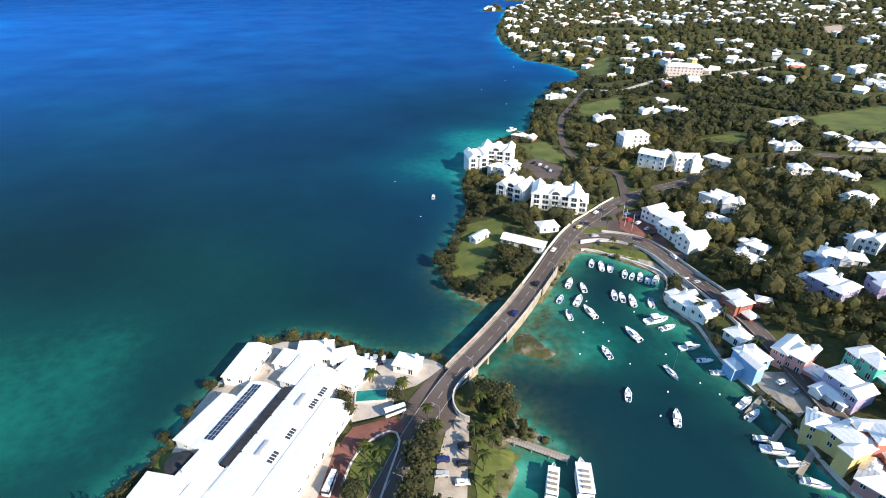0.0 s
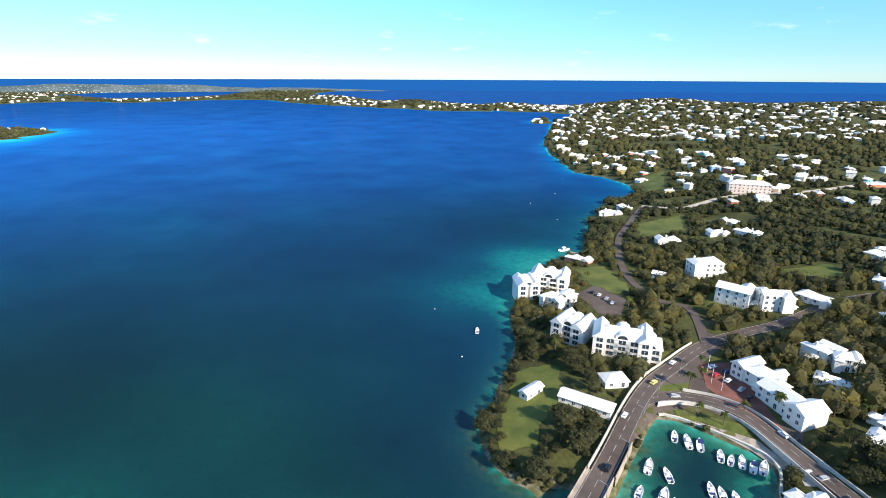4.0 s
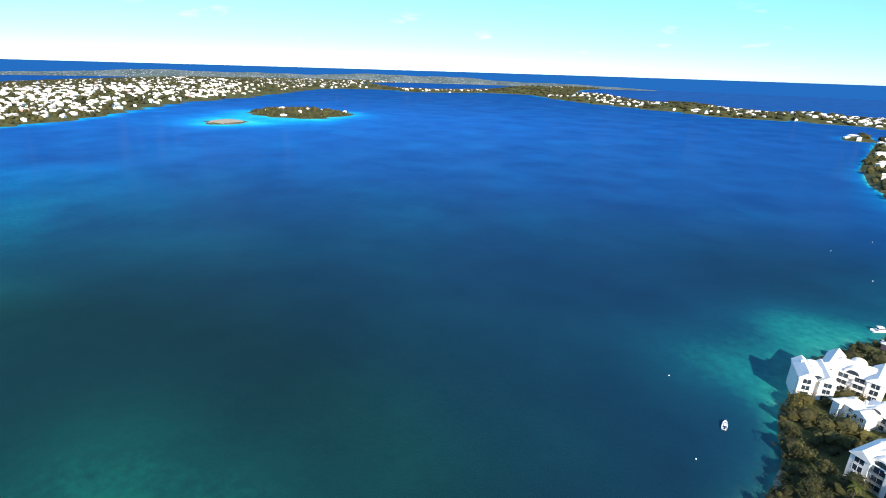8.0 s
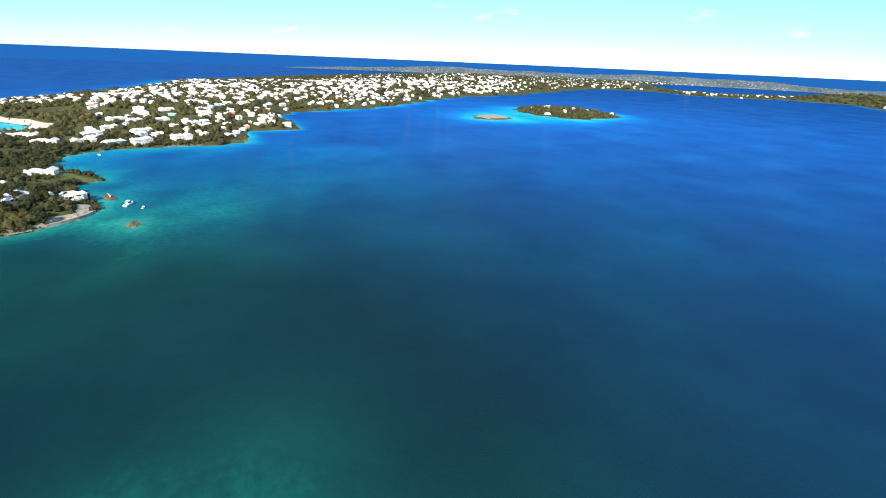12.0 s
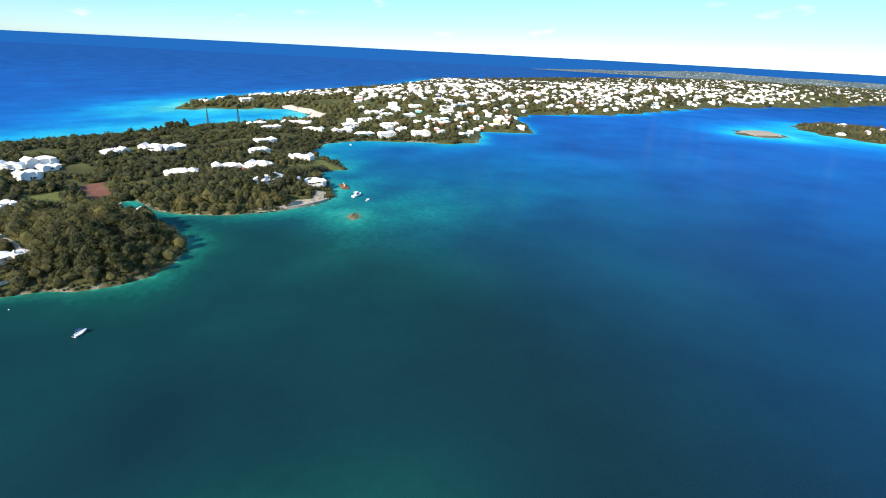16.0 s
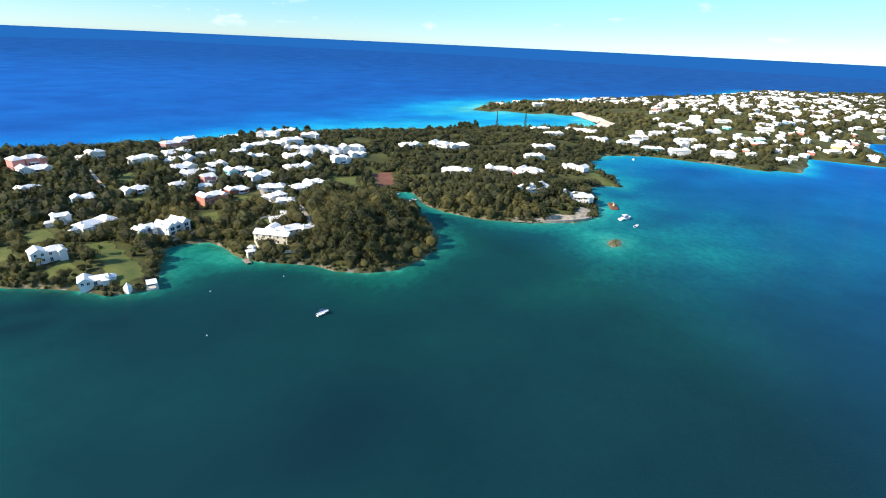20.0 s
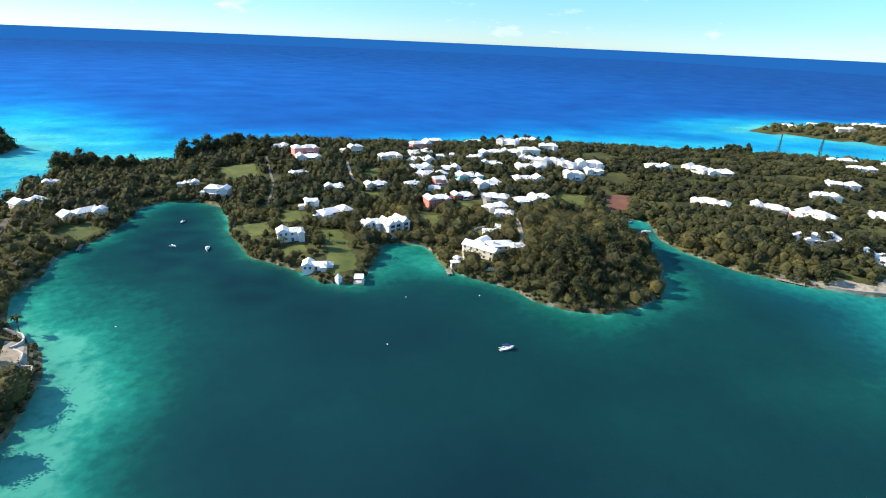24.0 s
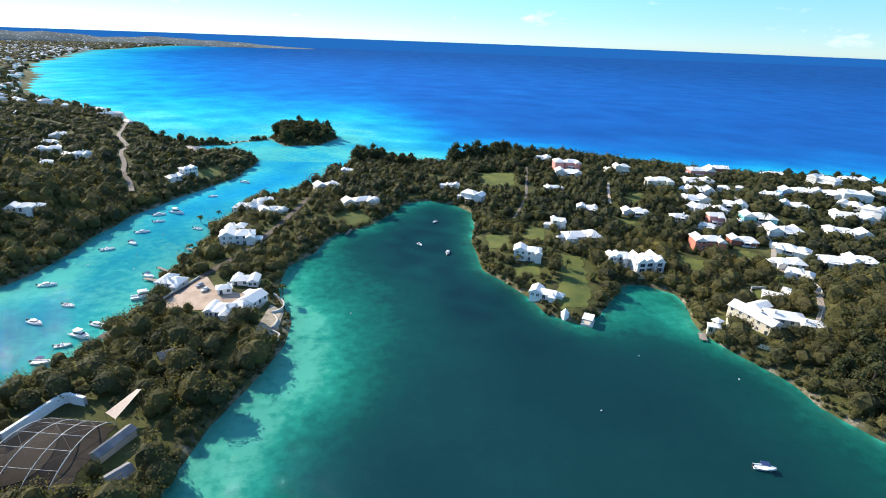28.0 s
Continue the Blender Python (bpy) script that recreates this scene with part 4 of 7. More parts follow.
TREES = {}
for k in range(6):
    r, h = 2.6 + 0.45 * k, 5.0 + 0.55 * k
    TREES["broad", k] = (trunk_mesh(h, r, k), broad_tree(40 + k, r, h))
for k in range(4):
    TREES["needle", k] = (trunk_mesh(8 + k, 1.0, 20 + k), needle_tree(60 + k, 3.3 + 0.4 * k, 7.6 + 0.8 * k))
for k in range(3):
    TREES["palm", k] = (palm_trunk(4.5 + 1.3 * k), palm_fronds(80 + k, 4.5 + 1.3 * k))
TREE_WORDS = dict(broad="rounded broadleaf tree with dense dark green crown", needle="feathery dark green casuarina near the shore", palm="fan palm with slim trunk and drooping fronds")


def tree(kind, k, x, y, scale=1.0, turn=0.0):
    ob = thing(f"{dict(broad='tree', needle='casuarina', palm='palm_tree')[kind]}", x, y, max(float(gz(x, y)), 0.2), turn, TREE_WORDS[kind], "palm" if kind == "palm" else "tree",
               dict(broad="broadleaf trees near the shore", needle="casuarinas on the ridge", palm="palm trees")[kind])
    ob.scale = (scale, scale, scale)
    for name, me in zip(("trunk", "crown"), TREES[kind, k]):
        put(name, me, ob)
    return ob


# ---- boats ----
def hull_mesh(L, B, D, stern=0.9):
    """An open hull with sheer, flare and a pointed bow, with a thick gunwale and a sunken floor."""
    bm = bmesh.new()
    rows, n = [], 11
    for k in range(n):
        t = k / (n - 1)
        x = -L / 2 + L * t
        w = B / 2 * (stern + (1 - stern) * min(1, t * 2.5)) * (1 - max(0, (t - 0.45) / 0.55) ** 2.2)
        sheer = D * (0.72 + 0.4 * t * t)
        w = max(w, 0.03)
        row = [(x, 0, -0.35 + 0.3 * max(0, t - 0.8) / 0.2), (x, w * 0.72, -0.12 + 0.35 * t ** 4), (x, w, sheer), (x, w * 0.86, sheer), (x, w * 0.8, sheer * 0.45)]
        rows.append([bm.verts.new(p) for p in row] + [bm.verts.new((p[0], -p[1], p[2])) for p in row[1:]])
    for p, q in zip(rows, rows[1:]):
        for ids in ((0, 1), (1, 2), (2, 3), (3, 4), (4, 8), (8, 7), (7, 6), (6, 5), (5, 0)):
            bm.faces.new((p[ids[0]], p[ids[1]], q[ids[1]], q[ids[0]]))
    bm.faces.new([rows[0][i] for i in (0, 1, 2, 3, 4, 8, 7, 6, 5)])
    bmesh.ops.recalc_face_normals(bm, faces=bm.faces)
    return mesh_of("hull", bm, [GEL])


def cabin_mesh(L, B, z0, z1, slope, mats):
    bm = bmesh.new()
    lo = [(-L / 2, -B / 2, z0), (L / 2, -B / 2 * 0.7, z0), (L / 2, B / 2 * 0.7, z0), (-L / 2, B / 2, z0)]
    mid = [(x * (1 - slope * 0.3 * (x > 0)), y * 0.95, z0 + (z1 - z0) * 0.45) for x, y, _ in lo]
    hi2 = [(x * (1 - slope * 0.8 * (x > 0)), y * 0.86, z0 + (z1 - z0) * 0.85) for x, y, _ in lo]
    top = [(x * (1 - slope * (x > 0)), y * 0.84, z1) for x, y, _ in lo]
    loops = [[bm.verts.new(p) for p in ring] for ring in (lo, mid, hi2, top)]
    for j, (a, b_) in enumerate(zip(loops, loops[1:])):
        for k in range(4):
            bm.faces.new((a[k], a[(k + 1) % 4], b_[(k + 1) % 4], b_[k])).material_index = 1 if j == 1 else 0
    bm.faces.new(loops[-1])
    return mesh_of("cabin", bm, mats)


def simple(name, mats, *boxes, bevel=0.0):
    bm = bmesh.new()
    for bx in boxes:
        box(bm, *bx[:6], bx[6] if len(bx) > 6 else 0, bevel)
    return mesh_of(name, bm, mats)


def tubes(name, mats, *runs):
    bm = bmesh.new()
    for a, b_, r in runs:
        tube(bm, a, b_, r, n=6)
    return mesh_of(name, bm, mats)


BOAT_PARTS = dict(
    open=[("hull", hull_mesh(6.2, 2.3, 0.85)), ("console", simple("console", [GEL, GLASS], (-0.6, 0.3, -0.45, 0.45, 0.3, 1.35), (0.0, 0.32, -0.5, 0.5, 1.35, 1.75, 1), bevel=0.06)),
          ("outboard", simple("outboard", [DARK], (-3.6, -3.05, -0.28, 0.28, 0.5, 1.25), bevel=0.1)), ("seat", simple("seat", [CANVAS], (-1.9, -1.3, -0.7, 0.7, 0.3, 0.75), bevel=0.05))],
    cuddy=[("hull", hull_mesh(7.6, 2.7, 1.0)), ("cabin", cabin_mesh(2.8, 2.1, 0.75, 1.55, 0.45, [GEL, GLASS])), ("outboard", simple("outboard", [DARK], (-4.4, -3.75, -0.3, 0.3, 0.5, 1.35), bevel=0.1)),
           ("seat", simple("seat", [GEL], (-3.0, -2.4, -0.9, 0.9, 0.35, 0.9), bevel=0.05))],
    cruiser=[("hull", hull_mesh(10.5, 3.5, 1.45)), ("cabin", cabin_mesh(4.6, 2.7, 1.1, 2.5, 0.45, [GEL, GLASS])), ("hardtop", simple("hardtop", [GEL], (-2.6, 0.8, -1.25, 1.25, 3.1, 3.22), bevel=0.04)),
             ("rail", tubes("rail", [METAL], ((-2.5, -1.15, 1.2), (-2.5, -1.15, 3.1), 0.04), ((-2.5, 1.15, 1.2), (-2.5, 1.15, 3.1), 0.04), ((0.6, -1.0, 2.3), (0.6, -1.0, 3.1), 0.04), ((0.6, 1.0, 2.3), (0.6, 1.0, 3.1), 0.04)))],
    canopy=[("hull", hull_mesh(6.8, 2.5, 0.9)), ("canopy", simple("canopy", [CANVAS], (-1.6, 1.0, -1.0, 1.0, 2.05, 2.2), bevel=0.06)), ("frame", tubes("frame", [METAL], *[((sx, sy, 0.7), (sx, sy, 2.08), 0.03) for sx in (-1.4, 0.8) for sy in (-0.95, 0.95)])),
            ("outboard", simple("outboard", [DARK], (-4.0, -3.35, -0.28, 0.28, 0.5, 1.25), bevel=0.1))],
    sail=[("hull", hull_mesh(9.0, 2.7, 1.15, 0.7)), ("cabin", cabin_mesh(3.4, 1.7, 0.8, 1.6, 0.4, [GEL, GLASS])), ("mast", tubes("mast", [METAL], ((0.6, 0, 0.8), (0.6, 0, 11.5), 0.07))),
          ("boom", tubes("boom", [CANVAS], ((0.5, 0, 2.2), (-3.2, 0, 2.1), 0.16)))])
BOAT_WORDS = dict(open="small white open motorboat with centre console", cuddy="white cuddy-cabin motorboat with dark outboard", cruiser="white cabin cruiser with hardtop and dark windows", canopy="white motorboat under a navy canvas canopy", sail="white sailing yacht with bare mast")


def boat(kind, x, y, rot, group, scale=1.0, note="moored on calm water"):
    ob = thing("motorboat" if kind != "sail" else "sailing_yacht", x, y, 0.05, rot, BOAT_WORDS[kind] + " " + note, "boat", group)
    ob.scale = (scale,) * 3
    for name, me in BOAT_PARTS[kind]:
        put(name, me, ob)
    return ob


# ---- cars ----
def car_body(mt):
    bm = bmesh.new()
    prof = [(-1.95, 0.35), (-1.95, 0.85), (-1.7, 0.95), (0.75, 0.95), (1.85, 0.78), (1.95, 0.6), (1.95, 0.35)]
    sides = [[bm.verts.new((x, s * 0.82, z)) for x, z in prof] for s in (-1, 1)]
    n = len(prof)
    for k in range(n):
        bm.faces.new((sides[0][k], sides[0][(k + 1) % n], sides[1][(k + 1) % n], sides[1][k]))
    bm.faces.new(sides[0][::-1])
    bm.faces.new(sides[1])
    bmesh.ops.recalc_face_normals(bm, faces=bm.faces)
    bmesh.ops.bevel(bm, geom=bm.edges[:], offset=0.06, segments=1, affect="EDGES")
    return mesh_of("body", bm, [mt])


def wheel_mesh():
    bm = bmesh.new()
    tube(bm, (0, -0.1, 0), (0, 0.1, 0), 0.31, n=12)
    tube(bm, (0, -0.11, 0), (0, 0.11, 0), 0.17, n=8, mat=1)
    return mesh_of("wheel", bm, [DARK, METAL])


CAR_PAINT = {}
for key, c in dict(white=(0.75, 0.75, 0.74), black=(0.015, 0.015, 0.018), silver=(0.42, 0.43, 0.44), red=(0.42, 0.03, 0.03), navy=(0.02, 0.03, 0.12), yellow=(0.7, 0.6, 0.2)).items():
    CAR_PAINT[key] = mottled("car_paint_" + key, tuple(v * 0.95 for v in c), c, 1.0, 8.0, rough=0.25, spec=0.5, relief=0)
CAR_MESH = {key: car_body(mt) for key, mt in CAR_PAINT.items()}
CAR_TOP = {key: cabin_mesh(2.3, 1.5, 0.9, 1.45, 0.25, [mt, GLASS]) for key, mt in CAR_PAINT.items()}
WHEEL = wheel_mesh()


def car(x, y, rot, colour, z=None, where="parked beside the road"):
    ob = thing("car", x, y, (float(gz(x, y)) + 0.2) if z is None else z, rot, f"small {colour} hatchback car {where}", "car", "cars")
    put("body", CAR_MESH[colour], ob)
    put("cabin", CAR_TOP[colour], ob, pose(-0.35, 0, 0), "painted roof with dark glass")
    for sx in (-1.25, 1.25):
        for sy in (-0.78, 0.78):
            put("wheel", WHEEL, ob, pose(sx, sy, 0.31))
    return ob

# ---- houses, district by district: x, y, heading, length, width, storeys, wall colour, roof ----
G = "houses of the harbour village"
house(96.6, 163.1, -62, 17.1, 11.0, 1, "white", "hip", group=G)
house(110.3, 159.8, -71, 9.3, 8.0, 2, "rust", "hip", group=G)
house(120.5, 160.3, -22, 5.7, 5.0, 1, "rust", "hip", group=G)
house(103.9, 143.8, -70, 7.7, 8.0, 1, "white", "hip", group=G)
house(101.3, 131.0, 16, 7.7, 10.0, 2, "blue", "hip", group=G)
house(113.9, 130.2, -54, 10.4, 11.0, 2, "pink", "hip", group=G)
house(131.8, 122.3, -79, 10.5, 9.0, 2, "green", "hip", group=G)
house(120.5, 114.3, -71, 12.4, 8.0, 2, "lilac", "hip", group=G)
house(116.2, 113.2, -68, 9.8, 6.0, 1, "white", "hip", group=G)
house(106.3, 102.9, -34, 6.2, 9.0, 2, "yellow", "hip", group=G)
house(110.1, 96.5, -70, 10.1, 10.0, 2, "yellow", "hip", group=G)
house(117.6, 96.3, 85, 6.2, 10.0, 2, "salmon", "hip", group=G)
house(110.5, 85.8, -50, 5.6, 10.0, 1, "pink", "hip", group=G)
house(146.5, 163.7, -64, 14.8, 12.0, 2, "lilac", "hip", group=G)
house(164.7, 162.5, -87, 9.8, 9.0, 2, "lilac", "hip", group=G)
house(139.8, 201.8, -52, 9.3, 8.0, 1, "white", "hip", group=G)
house(130.4, 193.9, -46, 9.5, 9.0, 1, "white", "hip", group=G)
house(108.1, 233.3, -63, 15.8, 12.0, 2, "white", "hip", group=G)
house(111.5, 214.3, -70, 23.5, 10.0, 2, "white", "gable", group=G)
house(143.9, 250.7, 29, 11.2, 10.0, 2, "white", "hip", group=G)
house(148.5, 243.2, -23, 10.7, 9.0, 2, "white", "hip", group=G)
house(134.9, 231.6, -38, 9.4, 8.0, 1, "white", "hip", group=G)
house(160.5, 186.3, -41, 8.1, 10.0, 2, "blue", "hip", group=G)
house(170.3, 186.6, -21, 10.3, 9.0, 1, "white", "hip", group=G)
house(183.2, 196.2, -60, 11.4, 11.0, 2, "white", "hip", group=G)
house(209.2, 238.8, -60, 12.2, 9.0, 2, "white", "hip", group=G)
house(130.1, 348.4, 5, 20.5, 12.0, 3, "white", "hip", group=G)
house(129.9, 306.8, -37, 17.6, 12.0, 3, "white", "gable", group=G)
house(146.1, 299.2, -1, 14.8, 10.0, 3, "white", "gable", group=G)
house(170.6, 305.3, -54, 18.0, 7.0, 1, "white", "gable", group=G)
house(130.7, 418.9, 1, 18.0, 8.0, 1, "white", "hip", windows=False, group=G)
house(103.0, 345.6, -29, 7.6, 7.0, 1, "blue", "gable", group=G)
house(237.1, 360.9, -58, 16.2, 9.0, 1, "white", "hip", windows=False, group=G)
house(255.2, 375.6, -9, 11.6, 8.0, 1, "white", "hip", windows=False, group=G)
house(211.0, 319.4, -42, 8.5, 8.0, 1, "white", "hip", group=G)
house(217.6, 314.9, -10, 10.9, 8.0, 1, "white", "hip", group=G)
house(252.5, 331.2, -62, 7.3, 8.0, 1, "white", "hip", windows=False, group=G)
house(255.3, 322.1, -59, 7.0, 7.0, 1, "white", "hip", windows=False, group=G)
house(259.8, 306.6, -15, 18.6, 9.0, 1, "white", "hip", windows=False, group=G)
house(192.6, 280.8, -9, 9.5, 8.0, 1, "white", "hip", group=G)
house(202.5, 279.7, -11, 11.8, 8.0, 2, "white", "hip", group=G)
house(218.2, 277.4, -37, 7.0, 7.0, 1, "white", "hip", group=G)
house(223.1, 270.4, -65, 10.6, 7.0, 1, "white", "hip", group=G)
house(189.2, 459.2, -34, 13.2, 9.0, 1, "white", "hip", windows=False, group=G)
house(190.9, 425.1, -49, 15.2, 8.0, 1, "white", "hip", windows=False, group=G)
house(168.8, 430.2, 4, 13.4, 8.0, 1, "white", "hip", windows=False, group=G)
house(37.5, 211.7, -27, 19.8, 6.4, 1, "white", "gable", group=G, name="cottage", label="low white cottage with limewashed stepped roof on the lawn")
house(51.2, 228.8, 13, 9.9, 7.2, 1, "white", "hip", group=G, name="cottage", label="low white cottage with limewashed stepped roof on the lawn")
house(17.3, 218.7, 47, 9.8, 4.0, 1, "white", "gable", group=G, name="cottage", label="low white cottage with limewashed stepped roof on the lawn")
G = "waterfront villas"
house(69.3, 254.6, -11, 9.2, 12.0, 2, "white", "hip", group=G)
house(35.9, 303.0, -45, 13.3, 10.0, 2, "white", "hip", group=G)
house(61.3, 377.5, -35, 14.9, 6.0, 1, "pink", "hip", group=G)
house(109.8, 507.1, -2, 16.9, 9.0, 1, "white", "hip", windows=False, group=G)
G = "houses along the inlet and bay"
house(-95.1, -94.9, -4, 11.9, 10.0, 1, "white", "hip", group=G)
house(-105.0, -104.0, 63, 16.7, 6.0, 1, "white", "gable", group=G)
house(-91.3, -114.6, 19, 6.8, 6.0, 1, "white", "hip", group=G)
house(-98.2, -125.4, 2, 13.3, 8.0, 1, "white", "hip", group=G)
house(-64.4, -124.5, -15, 12.3, 10.0, 1, "white", "hip", group=G)
house(-81.2, -176.0, 8, 19.5, 11.0, 2, "white", "hip", group=G)
house(-76.6, -189.0, -3, 12.1, 7.0, 2, "white", "hip", group=G)
house(-70.4, -240.5, -10, 17.7, 8.0, 1, "white", "hip", group=G)
house(-88.3, -226.2, 21, 14.7, 9.0, 1, "white", "hip", group=G)
house(-79.1, -252.7, 16, 11.1, 7.0, 1, "white", "hip", group=G)
house(-117.1, -292.2, 27, 20.5, 9.0, 1, "white", "hip", group=G)
house(-143.8, -252.8, 19, 24.0, 8.0, 1, "white", "hip", group=G)
house(-128.7, -344.1, 1, 11.3, 7.0, 1, "white", "hip", windows=False, group=G)
house(0.4, -303.8, 47, 13.5, 8.0, 1, "white", "hip", group=G)
house(95.0, -314.2, 30, 17.0, 9.0, 1, "white", "hip", windows=False, group=G)
house(45.5, -198.2, 15, 15.0, 9.0, 1, "white", "hip", group=G)
house(-5.5, -317.0, 45, 12.0, 8.0, 2, "white", "hip", group=G)
house(74.4, -310.8, 55, 15.3, 9.0, 1, "white", "hip", group=G)
house(118.0, -368.6, 6, 11.9, 9.0, 1, "white", "hip", windows=False, group=G)
house(106.7, -336.1, 39, 10.3, 9.0, 1, "white", "hip", windows=False, group=G)
house(77.5, -280.8, 25, 7.7, 9.0, 1, "white", "hip", group=G)
house(-216.0, -295.9, -11, 12.5, 7.0, 1, "white", "hip", windows=False, group=G)
house(-229.4, -267.0, -34, 18.5, 8.0, 2, "white", "hip", windows=False, group=G)
house(-243.9, -154.7, -15, 16.2, 8.0, 2, "white", "hip", group=G)
house(-241.3, -110.7, -27, 13.1, 6.0, 1, "white", "gable", group=G)
house(-283.4, -180.9, 3, 23.9, 12.0, 1, "white", "hip", group=G)
house(-274.4, -198.7, -11, 8.6, 7.0, 2, "white", "gable", group=G)
house(-291.8, -275.0, 4, 11.0, 8.0, 1, "white", "gable", windows=False, group=G)
house(-303.2, -226.8, -19, 14.7, 7.0, 1, "blue", "hip", windows=False, group=G)
house(-319.2, -327.2, -3, 24.0, 10.0, 2, "pink", "hip", windows=False, group=G)
house(-315.6, -310.1, -12, 22.5, 8.0, 1, "white", "hip", windows=False, group=G)
house(-305.9, -356.4, 9, 17.4, 8.0, 1, "white", "hip", windows=False, group=G)
house(-351.8, -309.7, -6, 8.8, 8.0, 1, "cream", "hip", windows=False, group=G)
house(-360.1, -307.4, 0, 13.8, 9.0, 2, "cream", "hip", windows=False, group=G)
house(-375.6, -271.7, -9, 20.0, 9.0, 2, "cream", "hip", windows=False, group=G)
G = "houses on the north slope"
house(-292.5, -147.2, -4, 11, 8.0, 2, "white", "gable", group=G, villa=True)
house(-306.2, -140.5, 4, 16, 9.0, 2, "white", "gable", group=G, name="villa_block", label="white two-storey villa with twin gabled bays by the cove", villa=True)
house(-332.9, -218.4, -6, 15.3, 8.0, 1, "white", "hip", windows=False, group=G)
house(-429.7, -304.7, -7, 19.8, 8.0, 2, "pink", "hip", windows=False, group=G)
house(-461.0, -330.0, -9, 17.2, 9.0, 2, "rust", "gable", windows=False, group=G)
house(-414.3, -280.5, -7, 22.3, 8.0, 1, "white", "hip", windows=False, group=G)
house(-402.3, -258.0, -17, 19.9, 6.0, 1, "white", "hip", windows=False, group=G)
house(-389.3, -238.2, -7, 20.1, 7.0, 1, "white", "hip", windows=False, group=G)
house(-388.0, -219.5, -9, 24.0, 7.0, 1, "white", "hip", windows=False, group=G)
house(-359.6, -207.8, -7, 10.3, 7.0, 1, "white", "hip", windows=False, group=G)
house(-380.7, -200.0, -9, 9.6, 9.0, 2, "pink", "gable", windows=False, group=G)
house(-410.1, -224.1, -25, 14.8, 9.0, 1, "white", "hip", windows=False, group=G)
house(-424.6, -262.1, -25, 7.7, 6.0, 1, "white", "hip", windows=False, group=G)
house(-438.2, -261.4, -36, 5.9, 6.0, 1, "white", "hip", windows=False, group=G)
house(-412.3, -202.7, -13, 20.0, 8.0, 1, "aqua", "hip", windows=False, group=G)
house(-392.7, -195.1, -11, 10.6, 7.0, 1, "white", "hip", windows=False, group=G)
house(-355.0, -165.0, -9, 18.6, 9.0, 2, "salmon", "hip", group=G)
house(-371.6, -191.1, -20, 8.6, 7.0, 1, "white", "hip", windows=False, group=G)
house(-380.6, -169.0, -12, 16.3, 9.0, 1, "rust", "hip", windows=False, group=G)
house(-415.6, -180.2, -15, 21.1, 11.0, 1, "white", "hip", windows=False, group=G)
house(-403.0, -153.4, -45, 16.0, 9.0, 1, "white", "hip", windows=False, group=G)
house(-387.0, -136.5, -17, 16.1, 9.0, 1, "white", "hip", group=G)
house(-383.5, -123.2, -44, 13.1, 9.0, 1, "white", "hip", group=G)
house(-350.4, -99.5, -33, 8.2, 9.0, 1, "white", "gable", group=G)
house(-361.1, -100.6, -47, 7.8, 9.0, 1, "white", "gable", group=G)
house(-308.1, -76.9, -26, 5.0, 4.0, 1, "cream", "hip", group=G)
house(-418.0, -137.7, -20, 19.1, 9.0, 1, "white", "hip", windows=False, group=G)
house(-431.6, -138.8, -22, 14.8, 9.0, 1, "white", "hip", windows=False, group=G)
house(-453.8, -173.8, -22, 24.0, 10.0, 1, "white", "hip", windows=False, group=G)
house(-477.4, -197.5, -20, 24.0, 9.0, 1, "white", "hip", windows=False, group=G)
house(-527.0, -284.2, -67, 20.9, 9.0, 2, "white", "hip", windows=False, group=G)
house(-571.7, -300.9, -19, 24.0, 10.0, 2, "white", "hip", windows=False, group=G)
house(-494.4, -242.2, -36, 18.5, 9.0, 1, "white", "hip", windows=False, group=G)
house(-506.5, -229.9, -20, 18.5, 10.0, 2, "white", "hip", windows=False, group=G)
house(-543.0, -241.5, -36, 17.0, 10.0, 2, "white", "hip", windows=False, group=G)
house(-475.5, -251.3, -15, 20.8, 8.0, 1, "blue", "hip", windows=False, group=G)
house(-453.3, -243.9, -14, 9.9, 8.0, 1, "aqua", "hip", windows=False, group=G)
house(-450.3, -221.4, -37, 14.5, 8.0, 1, "white", "hip", windows=False, group=G)
house(-527.7, -337.7, -14, 24.0, 8.0, 1, "white", "hip", windows=False, group=G)
G = "houses on the far ridge"
house(-491.5, -217.5, -50, 13.3, 9.0, 1, "white", "hip", windows=False, group=G)
house(-493.0, -199.9, -56, 12.1, 9.0, 2, "white", "hip", windows=False, group=G)
house(-504.2, -193.1, -68, 14.0, 9.0, 2, "white", "hip", windows=False, group=G)
house(-508.8, -180.7, -71, 12.5, 9.0, 2, "white", "hip", windows=False, group=G)
house(-494.2, -162.3, -25, 14.6, 8.0, 2, "white", "hip", windows=False, group=G)
house(-527.4, -174.3, -27, 21.3, 9.0, 2, "white", "hip", windows=False, group=G)
house(-520.3, -164.0, -27, 11.8, 8.0, 1, "white", "hip", windows=False, group=G)
house(-596.1, -148.2, -33, 24.0, 9.0, 1, "white", "hip", windows=False, group=G)
house(-623.0, -126.2, -87, 22.0, 10.3, 1, "white", "hip", windows=False, group=G, lift=0.8)
house(-630.0, -107.1, -39, 22.0, 10.3, 1, "white", "hip", windows=False, group=G, lift=0.8)
house(-541.0, -62.1, -71, 22.0, 10.3, 1, "white", "hip", windows=False, group=G, lift=0.8)
house(-570.0, -35.6, -57, 22.0, 10.3, 1, "white", "hip", windows=False, group=G, lift=0.8)
house(-591.0, -11.8, 86, 22.0, 10.3, 1, "white", "hip", windows=False, group=G, lift=0.8)
house(-570.7, -13.0, -46, 11.6, 10.3, 1, "rust", "hip", windows=False, group=G, lift=0.8)
